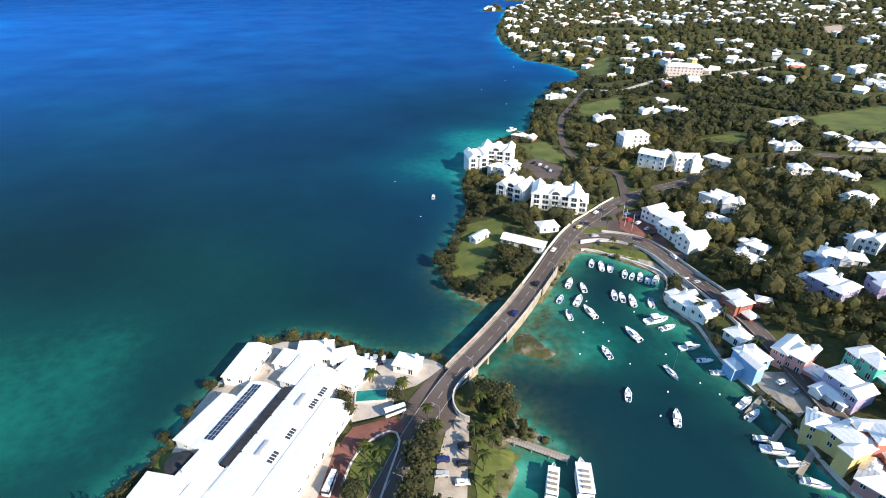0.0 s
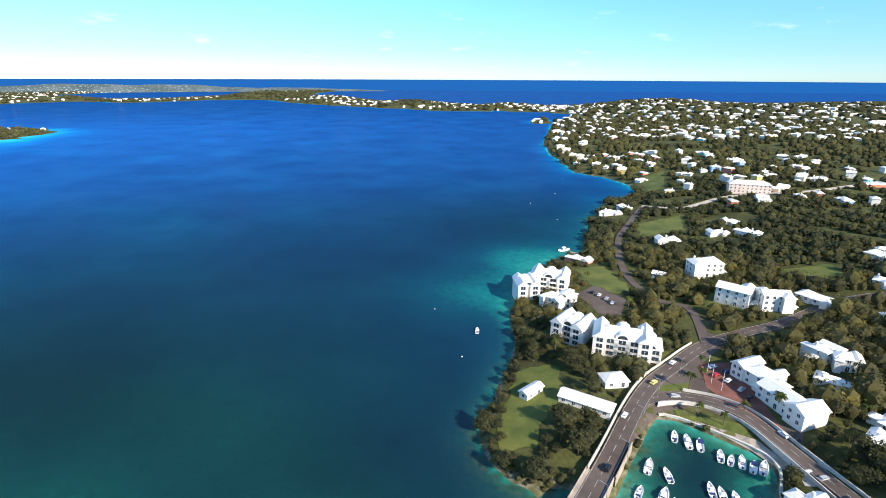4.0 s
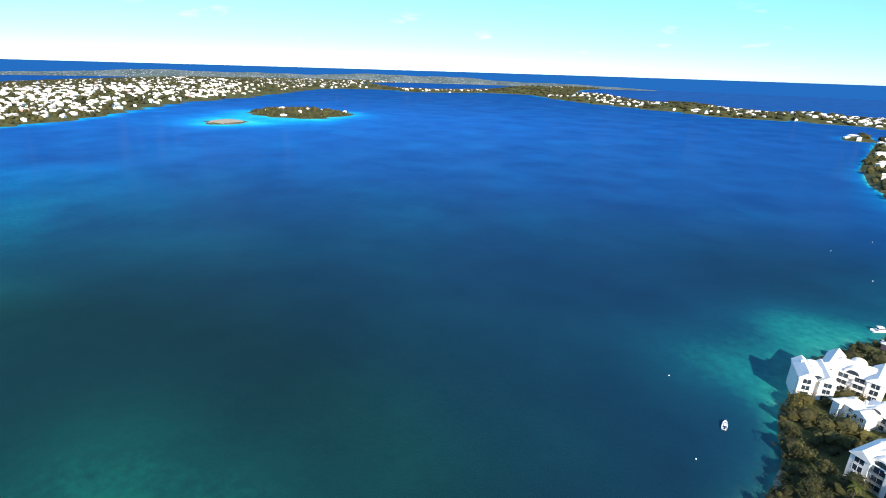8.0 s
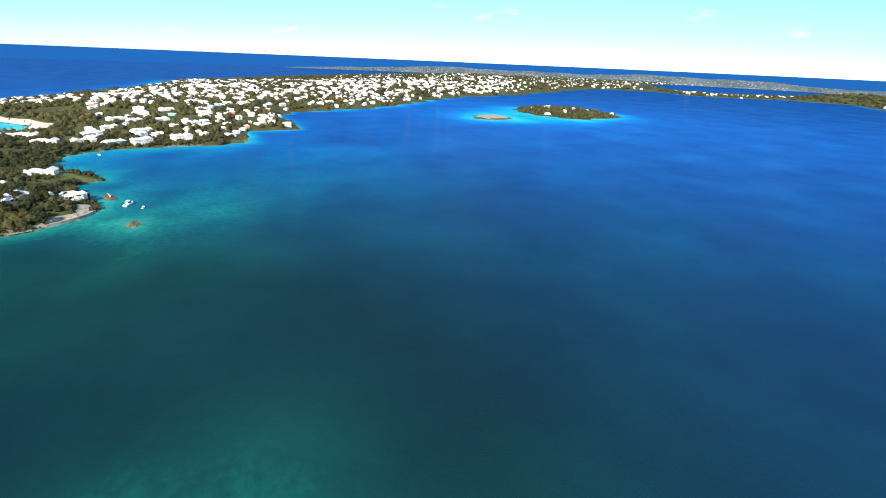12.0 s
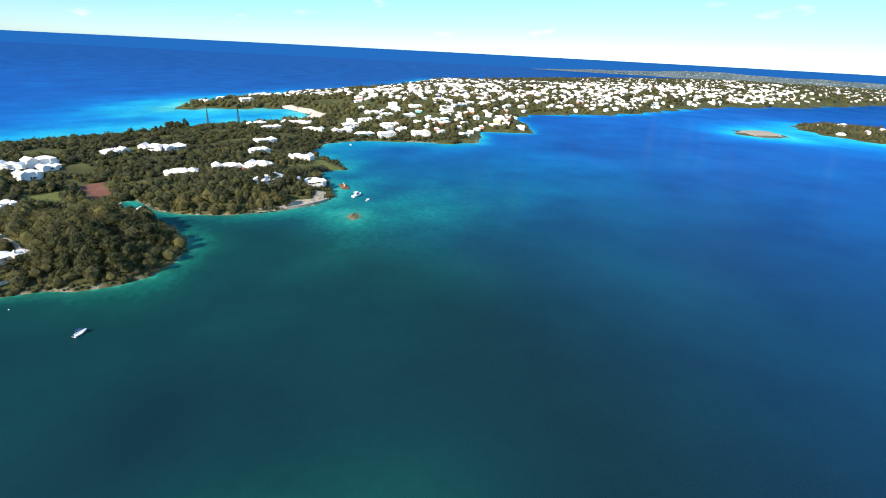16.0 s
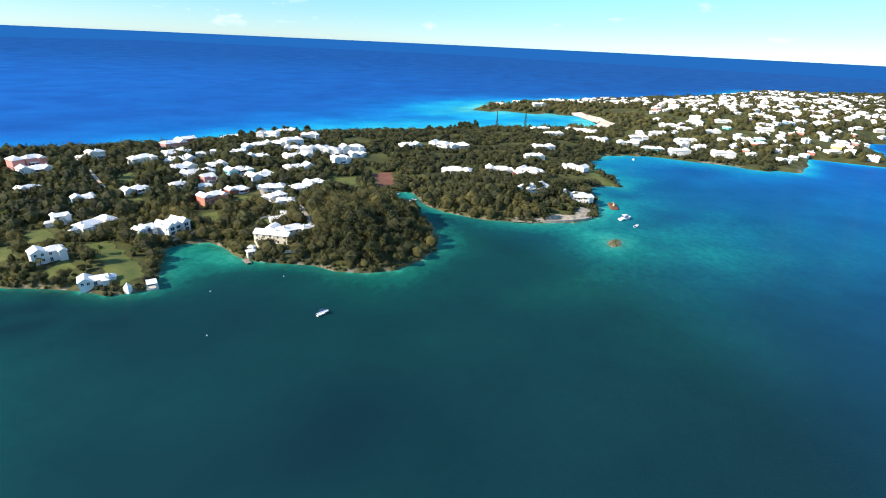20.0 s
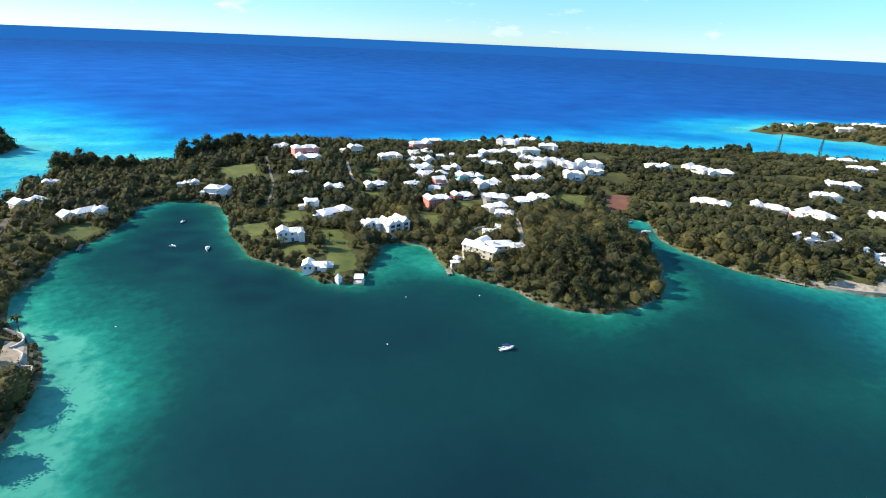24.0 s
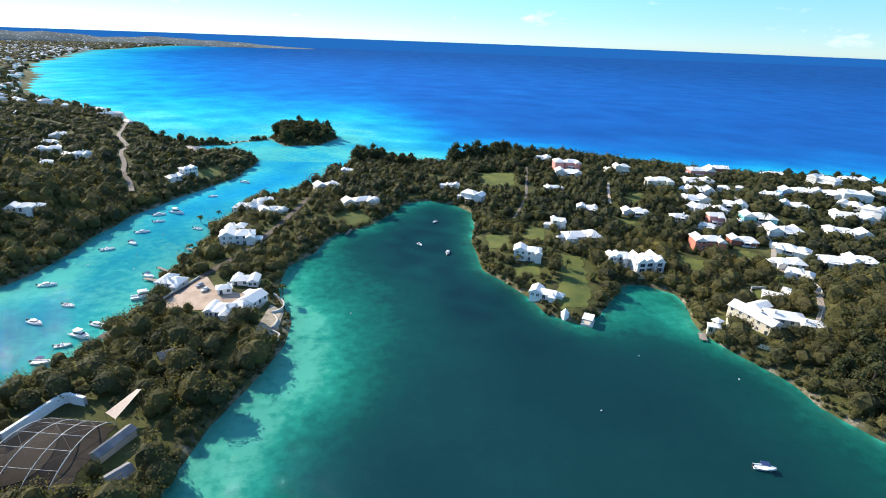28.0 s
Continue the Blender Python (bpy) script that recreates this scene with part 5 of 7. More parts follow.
house(-520.0, 18.4, -48, 22.0, 12.6, 1, "white", "hip", windows=False, group=G, lift=0.8)
house(-526.3, 49.0, -67, 22.0, 10.3, 1, "white", "hip", windows=False, group=G, lift=0.8)
house(-635.5, 21.6, 78, 22.0, 10.3, 1, "white", "hip", windows=False, group=G, lift=0.8)
house(-699.4, -32.4, -48, 24.0, 9.0, 1, "white", "hip", windows=False, group=G)
house(-647.1, -24.2, -47, 17.1, 10.3, 1, "white", "hip", windows=False, group=G, lift=0.8)
house(-787.5, -48.1, -49, 24.0, 10.0, 1, "white", "hip", windows=False, group=G)
house(-824.3, -78.6, -48, 24.0, 9.0, 1, "white", "hip", windows=False, group=G)
house(-866.4, -42.2, 79, 20.2, 9.0, 1, "white", "hip", windows=False, group=G)
house(-863.5, -20.1, 77, 24.0, 9.0, 1, "white", "hip", windows=False, group=G)
house(-805.8, 5.5, 76, 23.2, 8.0, 1, "white", "hip", windows=False, group=G)
house(-815.4, 40.8, -57, 24.0, 10.0, 1, "white", "hip", windows=False, group=G)
house(-869.7, 45.8, -58, 24.0, 9.0, 1, "white", "hip", windows=False, group=G)
house(-809.4, 74.3, -59, 24.0, 10.0, 1, "aqua", "hip", windows=False, group=G)
house(-807.9, 104.3, -62, 24.0, 10.0, 2, "white", "hip", windows=False, group=G)
house(-892.6, 105.6, -62, 24.0, 9.0, 1, "white", "hip", windows=False, group=G)
house(-863.1, 125.7, -83, 9.6, 7.0, 1, "white", "hip", windows=False, group=G)
house(-826.4, 151.4, -67, 24.0, 11.0, 2, "white", "hip", windows=False, group=G)
house(-950.6, 172.5, -67, 24.0, 10.0, 1, "white", "hip", windows=False, group=G)
house(-924.9, 145.6, -83, 8.9, 7.0, 1, "white", "hip", windows=False, group=G)
house(-990.8, 70.4, -67, 24.0, 10.0, 1, "white", "hip", windows=False, group=G)
house(-976.9, 95.9, -62, 20.1, 9.0, 1, "white", "hip", windows=False, group=G)
house(-1028.1, 104.7, 90, 24.0, 11.0, 1, "white", "hip", windows=False, group=G)
house(-1055.5, 144.2, -65, 24.0, 11.0, 1, "white", "hip", windows=False, group=G)
house(-975.3, 131.4, -64, 24.0, 10.0, 1, "white", "hip", windows=False, group=G)
house(-1035.8, 200.3, -69, 24.0, 10.0, 1, "white", "hip", windows=False, group=G)
house(-1131.1, -261.6, 87, 22.7, 8.0, 1, "cream", "hip", windows=False, group=G)
house(-1208.5, -253.4, -57, 18.4, 8.0, 1, "cream", "hip", windows=False, group=G)
house(-1148.2, -186.2, -47, 24.0, 12.0, 2, "cream", "hip", windows=False, group=G)
house(-1294.3, -184.1, -49, 24.0, 10.0, 1, "white", "hip", windows=False, group=G)

# ---- lawns, yards, beaches ----
for key, poly in (
        ("garden", [(13.0, 238.2), (30.0, 241.0), (30.5, 222.0), (22.3, 205.9), (16.8, 187.3), (6.0, 184.5), (3.0, 196.0), (8.9, 218.2)]), ("villa", [(56.0, 363.0), (75.0, 368.0), (82.0, 325.0), (72.0, 319.0), (58.0, 336.0)]),
        ("field", [(271.9, 387.5), (360.6, 418.7), (297.0, 335.4), (261.6, 335.9)]), ("meadow", [(175.3, 349.1), (203.8, 352.3), (200.5, 333.9), (181.1, 327.8)]),
        ("harbour", [(88.5, 171), (91.0, 173.0), (97.5, 159.8), (94.3, 158)]), ("drive", [(-24.2, 87.2), (-21.3, 95.9), (-14.2, 100.7), (-12.5, 98.1), (-15.7, 82.3), (-23.4, 78.1)]),
        ("berth", [(9.8, 99.0), (18.6, 99.6), (21.5, 96.8), (15.4, 90.0), (11.5, 81.0), (8.2, 81.0)]), ("hill", [(229.3, 260.7), (245.2, 265.7), (222.5, 234.3), (224.9, 247.5)]), ("junction", [(66.6, 225.5), (69.1, 229.5), (83.4, 232.5), (78.9, 225.9)]),
        ("quay", [(70.7, 214.6), (92.0, 207.5), (93.0, 199.4), (76.7, 209.4)]), ("point", [(-265.0, -159.4), (-275.4, -155.2), (-266.0, -111.8), (-258.6, -99.5), (-246.7, -96.8), (-247.3, -112.2), (-257.6, -131.0)]),
        ("veranda", [(-231.4, -142.1), (-248.5, -147.9), (-245.9, -132.8), (-232.4, -132.3)]), ("ridge", [(-246.6, -335.2), (-272.7, -328.7), (-267.8, -295.9), (-241.9, -292.8)]),
        ("upper", [(-317.0, -211.8), (-330.3, -205.5), (-322.5, -192.0), (-309.9, -197.3)]), ("terrace", [(-257.2, -205.2), (-265.9, -195.8), (-258.7, -178.4), (-248.8, -186.2)]), ("dell", [(-333.3, -152.7), (-344.4, -147.0), (-335.7, -135.8), (-325.2, -141.5)]), ("crest", [(-347.4, -258.3), (-356.9, -254.2), (-343.9, -234.6), (-335.6, -238.1)]), ("wood", [(121.2, 467.1), (162.8, 490.7), (151.4, 444.2), (115.0, 433.8)]), ("flats", [(123.7, 321.0), (133.0, 312.1), (124.4, 297.0), (114.1, 301.5)]), ("shore", [(179.0, 685.1), (213.3, 702.9), (188.2, 616.9), (169.6, 606.0)]), ("lane", [(-372.3, -160.8), (-380.9, -152.8), (-372.3, -141.3), (-362.7, -144.7)]),
        ("slope", [(-454.2, -139.5), (-472.9, -128.1), (-450.6, -109.8), (-441.6, -123.0)]), ("bank", [(-133.4, -227.1), (-147.5, -235.2), (-155.2, -223.1), (-141.5, -211.1)]),
        ("cove", [(-227.1, -194.5), (-241.3, -190.2), (-238.0, -172.1), (-225.2, -172.1)]), ("court", [(-346.8, -110.2), (-353.1, -108.9), (-344.8, -97.1), (-340.8, -101.3)]),
        ("west", [(-6.4, -327.7), (-17.7, -348.5), (-24.7, -335.2), (-15.1, -312.2)]), ("cape", [(-670.6, 24.9), (-621.9, 51.8), (-608.9, 66.6), (-604.4, 57.1), (-622.7, 38.5)])):
    patch("lawn", poly, LAWN, label="mown lawn, sunlit green with dry patches", category="lawn", ragged=1.5)
patch("rocky_bank", [(-468, 38), (-476, 56), (-492, 68), (-510, 66), (-508, 58), (-490, 60), (-478, 44)], STONE, label="pale rocky bank with dry earth above the shore", category="bank", ragged=1.6)
patch("dry_garden", [(-520, 34), (-534, 44), (-540, 30), (-528, 20)], SAND2, 0.15, label="dry garden soil between palms", category="soil", ragged=1.6)
patch("tilled_plot", [(-489.6, -122.5), (-505.2, -112.0), (-480.7, -93.7), (-466.7, -97.4)], EARTH, label="bare red-brown tilled earth plot", category="soil", ragged=2.0)
patch("beach", [(46, -452), (38, -434), (14, -417), (3, -426), (9, -437), (26, -455)], SAND, 0.2, label="small pale sandy beach behind the point", category="beach", ragged=1.0)
patch("beach", [(14, -481), (0, -498), (-22, -513.5), (-23, -517), (-2, -503), (14, -487)], SAND, 0.12, label="thin sand bar running towards the isle", category="beach", clear=False)
patch("beach", [(-1115, -118), (-1090, -88), (-1030, -42), (-960, -40), (-930, -18), (-1000, -8), (-1075, -48), (-1125, -95)], SAND, label="pale sandy beach round a turquoise cove", category="beach")
patch("beach", [(44, -446), (30, -432), (21, -408), (11, -424), (16, -448), (28, -456)], SAND2, 0.05, label="small pale sand spit at the inlet mouth", category="beach", ragged=1.0)
patch("bare_field", [(588.2, 875.9), (650, 920), (606.8, 846.8), (553.8, 797.9)], SAND2, label="bare dry field on the hillside", category="field", ragged=5.0)
patch("rock_islet", [(-1032, 745), (-996, 760), (-996, 815), (-1048, 830), (-1076, 805)], STONE, 0.5, label="bare pale rocky islet in the sound", category="rock")
YARD = "pale worn paved yard"
for key, poly in (("car_park", [(2.2, 110.1), (7.9, 105.5), (5.6, 70), (-3.5, 70), (-1.0, 93.1), (1.2, 102.8)]), ("forecourt", [(-35.9, 133.9), (-24.4, 134.5), (-4.3, 135.7), (1.1, 129.8), (-8.2, 120.3), (-14.1, 117.7), (-14.9, 108.1), (-25.7, 104.8), (-31.1, 117.5)]),
                  ("hotel_yard", [(91.3, 245.6), (106.4, 247.1), (104.9, 218.6), (105.1, 204.5), (94.6, 213.2), (87.7, 228.2)]), ("villa_yard", [(49.6, 318.4), (62.4, 332.5), (75.5, 311.0), (66.6, 285.3), (57.1, 292.8)]),
                  ("harbour_yard", [(100.0, 187.1), (108.4, 187.9), (108.4, 176.2), (98.6, 177.9)]), ("promenade", [(76.9, 209.8), (94.3, 199.6), (99.2, 188.6), (96.9, 186.2), (91.2, 196.3)]),
                  ("wharf_yard", [(100.1, 129.0), (111.8, 125.8), (111.8, 112.8), (105.5, 109.4), (101.0, 121.4)]), ("terrace", [(-61.1, 133.5), (-53.8, 140.0), (-40, 140), (-40, 131.9), (-51.0, 124.2), (-55.7, 124.9)]),
                  ("courtyard", [(-64.3, -102.8), (-77.2, -132.5), (-85.8, -118.8), (-104, -112), (-112, -108), (-110, -100), (-85.4, -97.6)]), ("zoo_yard", [(-72, 70), (-75, 112), (-69, 137), (-56, 143), (-38, 143), (-30, 120), (-28, 70)])):
    patch(key, poly, {"courtyard": SAND2, "hotel_yard": REDPAVE, "villa_yard": ASPHALT, "promenade": TAN, "wharf_yard": TAN, "car_park": TAN}.get(key, PAVED), 0.14, label=f"{YARD} beside white buildings", category="paving")
patch("cut_bank", [(-112.7, -82.7), (-114.0, -104.9), (-120.8, -100.0), (-121.6, -78.0), (-115.1, -77.6)], STONE, 0.2, label="freshly cut rocky bank above the shore", category="bank")
patch("driveway", [(-13.2, 107.0), (-9.5, 101.1), (-14.2, 101.0), (-21.5, 96.3), (-24.6, 88.0), (-24.2, 70.1), (-31.6, 70.9), (-28.8, 95.7), (-24.8, 103.8)], REDPAVE, 0.2, label="curving driveway of red-brown paving", category="driveway")

patch("junction", [(48.0, 190.0), (56.0, 202.2), (65.0, 213.9), (79.6, 216.9), (93.0, 207.7), (106.6, 195.6), (111.3, 202.8), (95.7, 214.7), (87.8, 224.3), (89.1, 242.7), (112.2, 265.8), (104.3, 274.4), (92.3, 252.4), (72.1, 236.4), (56.6, 211.4), (38.0, 186.1)],
      ASPHALT, 0.12, label="worn asphalt where the harbour road joins", category="road")
patch("road_apron", [(-12.5, 105), (-10, 114), (-4.5, 124), (0.5, 130.5), (6, 133.0), (8.5, 126), (3.6, 117.1), (4.4, 108.5), (2.6, 104), (-2, 99), (-8, 97)], ASPHALT, 0.17, label="worn asphalt where the bridge road widens", category="road")
patch("lawn", [(-77, 97), (-70, 96), (-69, 87), (-76, 87)], LAWN, label="small rough lawn beside the tank", category="lawn", ragged=0.6)
G = "waterfront villas"
house(249, 561, -15, 36, 13, 3, "blush", "hip", True, "houses on the hill", "mansion", "large pale pink mansion with white hipped roof")
LV = "three-storey white villa block with balconies and vaulted dormer"
for x, y, rot, L, W, st in ((60, 254.5, -14, 25, 13, 3), (40, 267, -34, 16, 12, 3), (35.5, 330, -14, 22, 13, 3), (21, 319, 10, 13, 12, 3), (42, 305, -30, 9, 9, 2), (71.5, 252, -14, 8, 12, 2)):
    house(x, y, rot, L, W, st, "white", "hip", True, G, "villa_block", LV if st == 3 else "two-storey white villa annexe with balconies", villa=True)
G = "houses on the north slope"
house(-326.8, -84.0, 112, 12, 8, 2, "cream", "gable", True, G, "villa_block", "cream two-storey shoreside villa with many windows", lift=-0.4)
house(-329.5, -73.2, 112, 8, 6.5, 2, "cream", "gable", True, G, "villa_wing", "cream gabled bay of the shoreside villa", lift=-0.8)
house(-340.5, -77.5, -22, 15, 8.5, 1, "cream", "hip", True, G, "villa_wing", "cream hipped rear wing of the shoreside villa", lift=1.0)
house(-347.5, -70.5, -22, 9, 6.5, 1, "cream", "hip", True, G, "villa_wing", "low cream garage wing of the shoreside villa")
house(-336.0, -88.0, 20, 8, 6, 1, "cream", "gable", True, G, "villa_wing", "cream gabled upper wing of the shoreside villa", lift=1.6)
house(-312.0, -80.5, 20, 3.4, 3, 1, "cream", "hip", True, G, "garden_house", "tiny cream garden house by the landing")

house(243, 576, 75, 24, 12, 2, "blush", "hip", True, "houses on the hill", "mansion_wing", "pale pink rear wing of the hill mansion")
for x, y, r_, L, st in ((116, 952, 80, 18, 2), (121, 905, 75, 14, 2), (125, 872, 78, 15, 1), (131, 836, 70, 13, 2), (143, 772, 65, 14, 1), (176, 668, 40, 12, 1), (124, 527, -60, 13, 1), (140, 1085, 85, 16, 1), (160, 985, 60, 18, 2), (138, 810, 60, 12, 1)):
    house(x, y, r_, L, 9.0, st, "white", "hip", False, "houses along the far shore")

# ---- roads, bridge ----
MAIN = smooth_line([(-18, 68), (-15.4, 79.6), (-11.8, 89.6), (-7.9, 100.1), (-2.5, 112.0), (5.0, 126.0), (16.0, 142.2), (24.4, 155.3), (30.4, 165.2), (42.4, 187.0), (51.0, 203.5), (58.7, 217.5), (68.0, 231.2), (78.7, 241.9),
                    (98.8, 261.1), (119.8, 272.9), (144.5, 283.0), (175.9, 300.8), (199.9, 307.2), (225.4, 302.7), (250, 292), (300, 285)])
BRANCH = smooth_line([(53, 210), (60.5, 218), (70.5, 222.0), (84.0, 219.9), (95.3, 211.3), (101.3, 196.0), (107.2, 173.2), (111.6, 149.5), (112.5, 128.5), (113.7, 111.4), (114.3, 98.6), (115.3, 85.5), (114, 50)])


def road(name, line, width, least=0.0, lines=True, walls=None, label="", mt=None):
    z = line_heights(line, least, width=width / 2)
    ob = thing(name, 0, 0, 0, 0, label, "road")
    tagged(ob, kind="structure")
    put("carriageway", ribbon_mesh("carriageway", line, z, -width / 2, width / 2, 0.9, mt or ASPHALT), ob)
    if lines:
        put("centre_line", ribbon_mesh("centre_line", line, z + 0.02, -0.07, 0.07, 0.01, PAINT, 1), ob, label="dashed white centre line")
        for s in (-1, 1):
            put("edge_line", ribbon_mesh("edge_line", line, z + 0.02, s * (width / 2 - 0.35) - 0.06, s * (width / 2 - 0.35) + 0.06, 0.01, PAINT), ob)
    WAYS.append((line, width / 2 + 1.4))
    return z


z_main = road("main_road", MAIN, 7.0, 4.0, label="two-lane asphalt road with worn white lines")
road("harbour_road", BRANCH, 6.2, 3.2, label="asphalt road round the harbour")
road("villa_lane", smooth_line([(100, 262), (105.6, 299.2), (92.1, 312), (85.1, 353.5), (97.5, 428.4), (117.9, 476.6), (142.5, 533.2)]), 4.5, lines=False, label="narrow asphalt lane through the trees")
road("hill_road", smooth_line([(142, 533), (175.8, 516), (226.7, 545.0), (262.5, 550), (318.5, 556), (420, 600)]), 5.5, lines=False, label="hillside road past pale verges", mt=PAVED)
road("slope_lane", smooth_line([(-352, -72), (-367.1, -88.2), (-383.4, -113.0), (-381.7, -122.9), (-380.7, -138.8), (-396, -162), (-410, -200), (-425, -250)]), 2.7, lines=False, label="steep pale concrete lane between houses", mt=TAN)
road("track", smooth_line([(14, -262), (21.6, -276.8), (34, -296), (41.8, -314.9), (58, -346), (65.6, -373.0), (84, -404), (101.8, -434.9), (128, -500), (170, -600), (225, -702)]), 3.4, lines=False, label="worn grey-brown track through scrub", mt=TRACK)
road("estate_lane", smooth_line([(-288, -340), (-278, -300), (-268.5, -262.6), (-248, -214.7)]), 1.8, lines=False, label="shaded brown lane down the slope", mt=TRACK)
road("garden_path", smooth_line([(-341, -284), (-338.2, -277.5), (-329.5, -252.5), (-322.2, -231.2)]), 2.0, lines=False, label="straight pale garden path between lawns", mt=SAND)
road("peninsula_lane", smooth_line([(-52, -82), (-68, -115), (-84, -150), (-96, -190), (-104, -230), (-108, -262)]), 3.6, lines=False, label="narrow shaded lane along the peninsula", mt=ASPHALT)

k0, k1 = int(np.argmin(np.hypot(MAIN[:, 0] - 5, MAIN[:, 1] - 126))), int(np.argmin(np.hypot(MAIN[:, 0] - 36.5, MAIN[:, 1] - 176)))
SPAN, zs = MAIN[k0:k1 + 1], z_main[k0:k1 + 1]
bridge = thing("bridge", float(SPAN[0][0]), float(SPAN[0][1]), 0, 0, "low concrete road bridge with pale parapets over a strait", "bridge")
shift = pose(-float(SPAN[0][0]), -float(SPAN[0][1]), 0)
put("deck", ribbon_mesh("deck", SPAN, zs - 0.05, -4.1, 4.9, 0.6, TAN), bridge, shift)
put("footpath", ribbon_mesh("footpath", SPAN, zs + 0.15, 3.55, 4.68, 0.2, TAN), bridge, shift, "pale raised footpath")
put("parapet", ribbon_mesh("parapet", SPAN, zs + 0.75, 4.7, 4.9, 0.85, TAN), bridge, shift)
put("parapet", ribbon_mesh("parapet", SPAN, zs + 0.75, -4.05, -3.85, 0.85, PAVED), bridge, shift)
_, nrm = frame_line(SPAN)
ka, kb = int(np.argmin(np.hypot(SPAN[:, 0] - 9, SPAN[:, 1] - 131.5))), int(np.argmin(np.hypot(SPAN[:, 0] - 20, SPAN[:, 1] - 148)))
for a_, b_ in ((0, ka), (kb, len(SPAN) - 1)):
    put("abutment", ribbon_mesh("abutment", SPAN[a_:b_ + 1], zs[a_:b_ + 1] - 0.55, -4.0, 4.75, 6.5, STONE), bridge, shift, "weathered limestone embankment wall")
for k in range(ka + 2, kb - 1, 3):
    bm = bmesh.new()
    (cx_, cy_), n_ = SPAN[k], nrm[k]
    ang = math.degrees(math.atan2(n_[1], n_[0]))
    box(bm, -4.0, 4.8, -0.5, 0.5, -2.4, float(zs[k]) - 0.6, bevel=0.15)
    part("pier", bm, STONE, bridge, "weathered limestone pier", shift @ pose(cx_, cy_, 0, 0, 0, ang))
WAYS.append((SPAN, 7.5))


def low_wall(pts, h=1.0, w=0.35, mt=None, least=0.0, label="white limewashed roadside wall", step=3.0):
    line = smooth_line(pts, step)
    z = line_heights(line, least, 0, 0.3) + h
    ob = new("low_wall", ribbon_mesh("low_wall", line, z, -w / 2, w / 2, h + 3.2, mt or LIME))
    return tagged(ob, label, "wall")


def beside(line, off, a, b_):
    _, n = frame_line(line)
    return [tuple(p) for p in (line + n * off)[a:b_:3]]


low_wall(beside(MAIN, 4.4, k1, k1 + 34), least=4.2)
low_wall(beside(MAIN, -4.4, k1, k1 + 9), 0.8, 0.3, TAN, least=4.2, label="weathered roadside parapet wall")
low_wall(beside(BRANCH, 4.3, 8, 30), least=3.4)
low_wall(beside(BRANCH, -4.0, 4, 40), least=3.4)
low_wall([(10.2, 127.2), (6.2, 122), (3.6, 117), (3.4, 112), (5.2, 107.8), (8, 106.3)], least=4.4)
low_wall([(-12, 112), (-16, 106.5), (-25.5, 103)], least=3.5, label="clipped hedge wall along the driveway", mt=LEAF)
low_wall([(-25, 84), (-23.8, 91), (-20.5, 97.2), (-14.6, 101.6), (-11.6, 98.4), (-13.5, 88), (-15.6, 78)], 0.4, 0.5)
for pts in ([(-366, -86), (-352, -72), (-344, -66)], [(-343, -101), (-349, -112), (-356, -111)], [(-376, -98), (-384, -112), (-378, -124)], [(-56, -92), (-66, -112), (-75, -130)], [(-322, -133), (-308, -129), (-294, -132)]):
    low_wall(pts, 1.1, label="white limewashed garden wall")
for pts in ([(-113, -116), (-119, -108), (-119.5, -101), (-116, -97)], [(-117, -95), (-120, -90), (-119, -84)], [(-119, -82), (-123, -79), (-122, -75)]):
    low_wall(pts, 1.0, 0.6, label="curving white retaining wall above the shore")
low_wall([(-321, -87), (-316.5, -80.4), (-314.5, -72.7), (-317, -65.3), (-322.3, -59.8), (-328, -57)], 1.6, 0.5, WALLS["cream"], label="curved cream terrace wall round the villa", step=1.5)
low_wall([(-57.2, -19.7), (-60.5, -28), (-64.3, -37), (-68, -36.4), (-72.3, -34.8)], 3.4, 1.0, WHITE, label="rugged white wall behind the aviary", step=1.5)
low_wall([(-459, 24), (-464, 32), (-470, 46), (-484, 62), (-498, 70)], 0.7, 2.2, TAN, 0.2, "pale rock ledge and landing along the shore")
# harbour quay edge
low_wall([(65, 213), (72, 211.8), (92, 197), (96, 187), (89.5, 171), (95, 156), (96, 137), (99, 121), (103, 107), (104, 94), (108, 78)], 0.35, 0.8, LIME, 0.4, "pale stone quay edge along the harbour")

# ---- large white aquarium building by the bridge ----
G = "aquarium buildings"
for x, y, rot, L, W, kind in ((-43.2, 101.0, 71, 46, 11, "gable"), (-35.2, 93.4, 71, 33, 8.4, "gable"), (-57.8, 105.2, 72, 25, 10, "gable"), (-63.5, 129.0, 79, 16, 8, "gable"), (-42.5, 134.0, 4, 11, 9, "hip"), (-66.0, 104.4, 68, 18, 7, "gable"), (-28.3, 123.9, 60, 12, 9, "hip"),
                              (-69.5, 80.5, -10, 12, 10, "hip"), (-11.2, 129.0, -18, 8, 6, "hip"), (-45.5, 124.0, 71, 12, 6, "hip"), (-52, 82, 71, 14, 8, "hip"), (-59, 83.5, 72, 9, 5, "gable"), (-51, 130, 75, 7, 5, "hip"), (-62, 88, 70, 9, 7, "hip"), (-33, 132, 20, 8, 6, "hip")):
    house(x, y, rot, L, W, 1, "white", kind, True, G, "aquarium_wing", "long low white wing with limewashed roof" if L > 20 else "low white annexe with limewashed roof", 0.8)


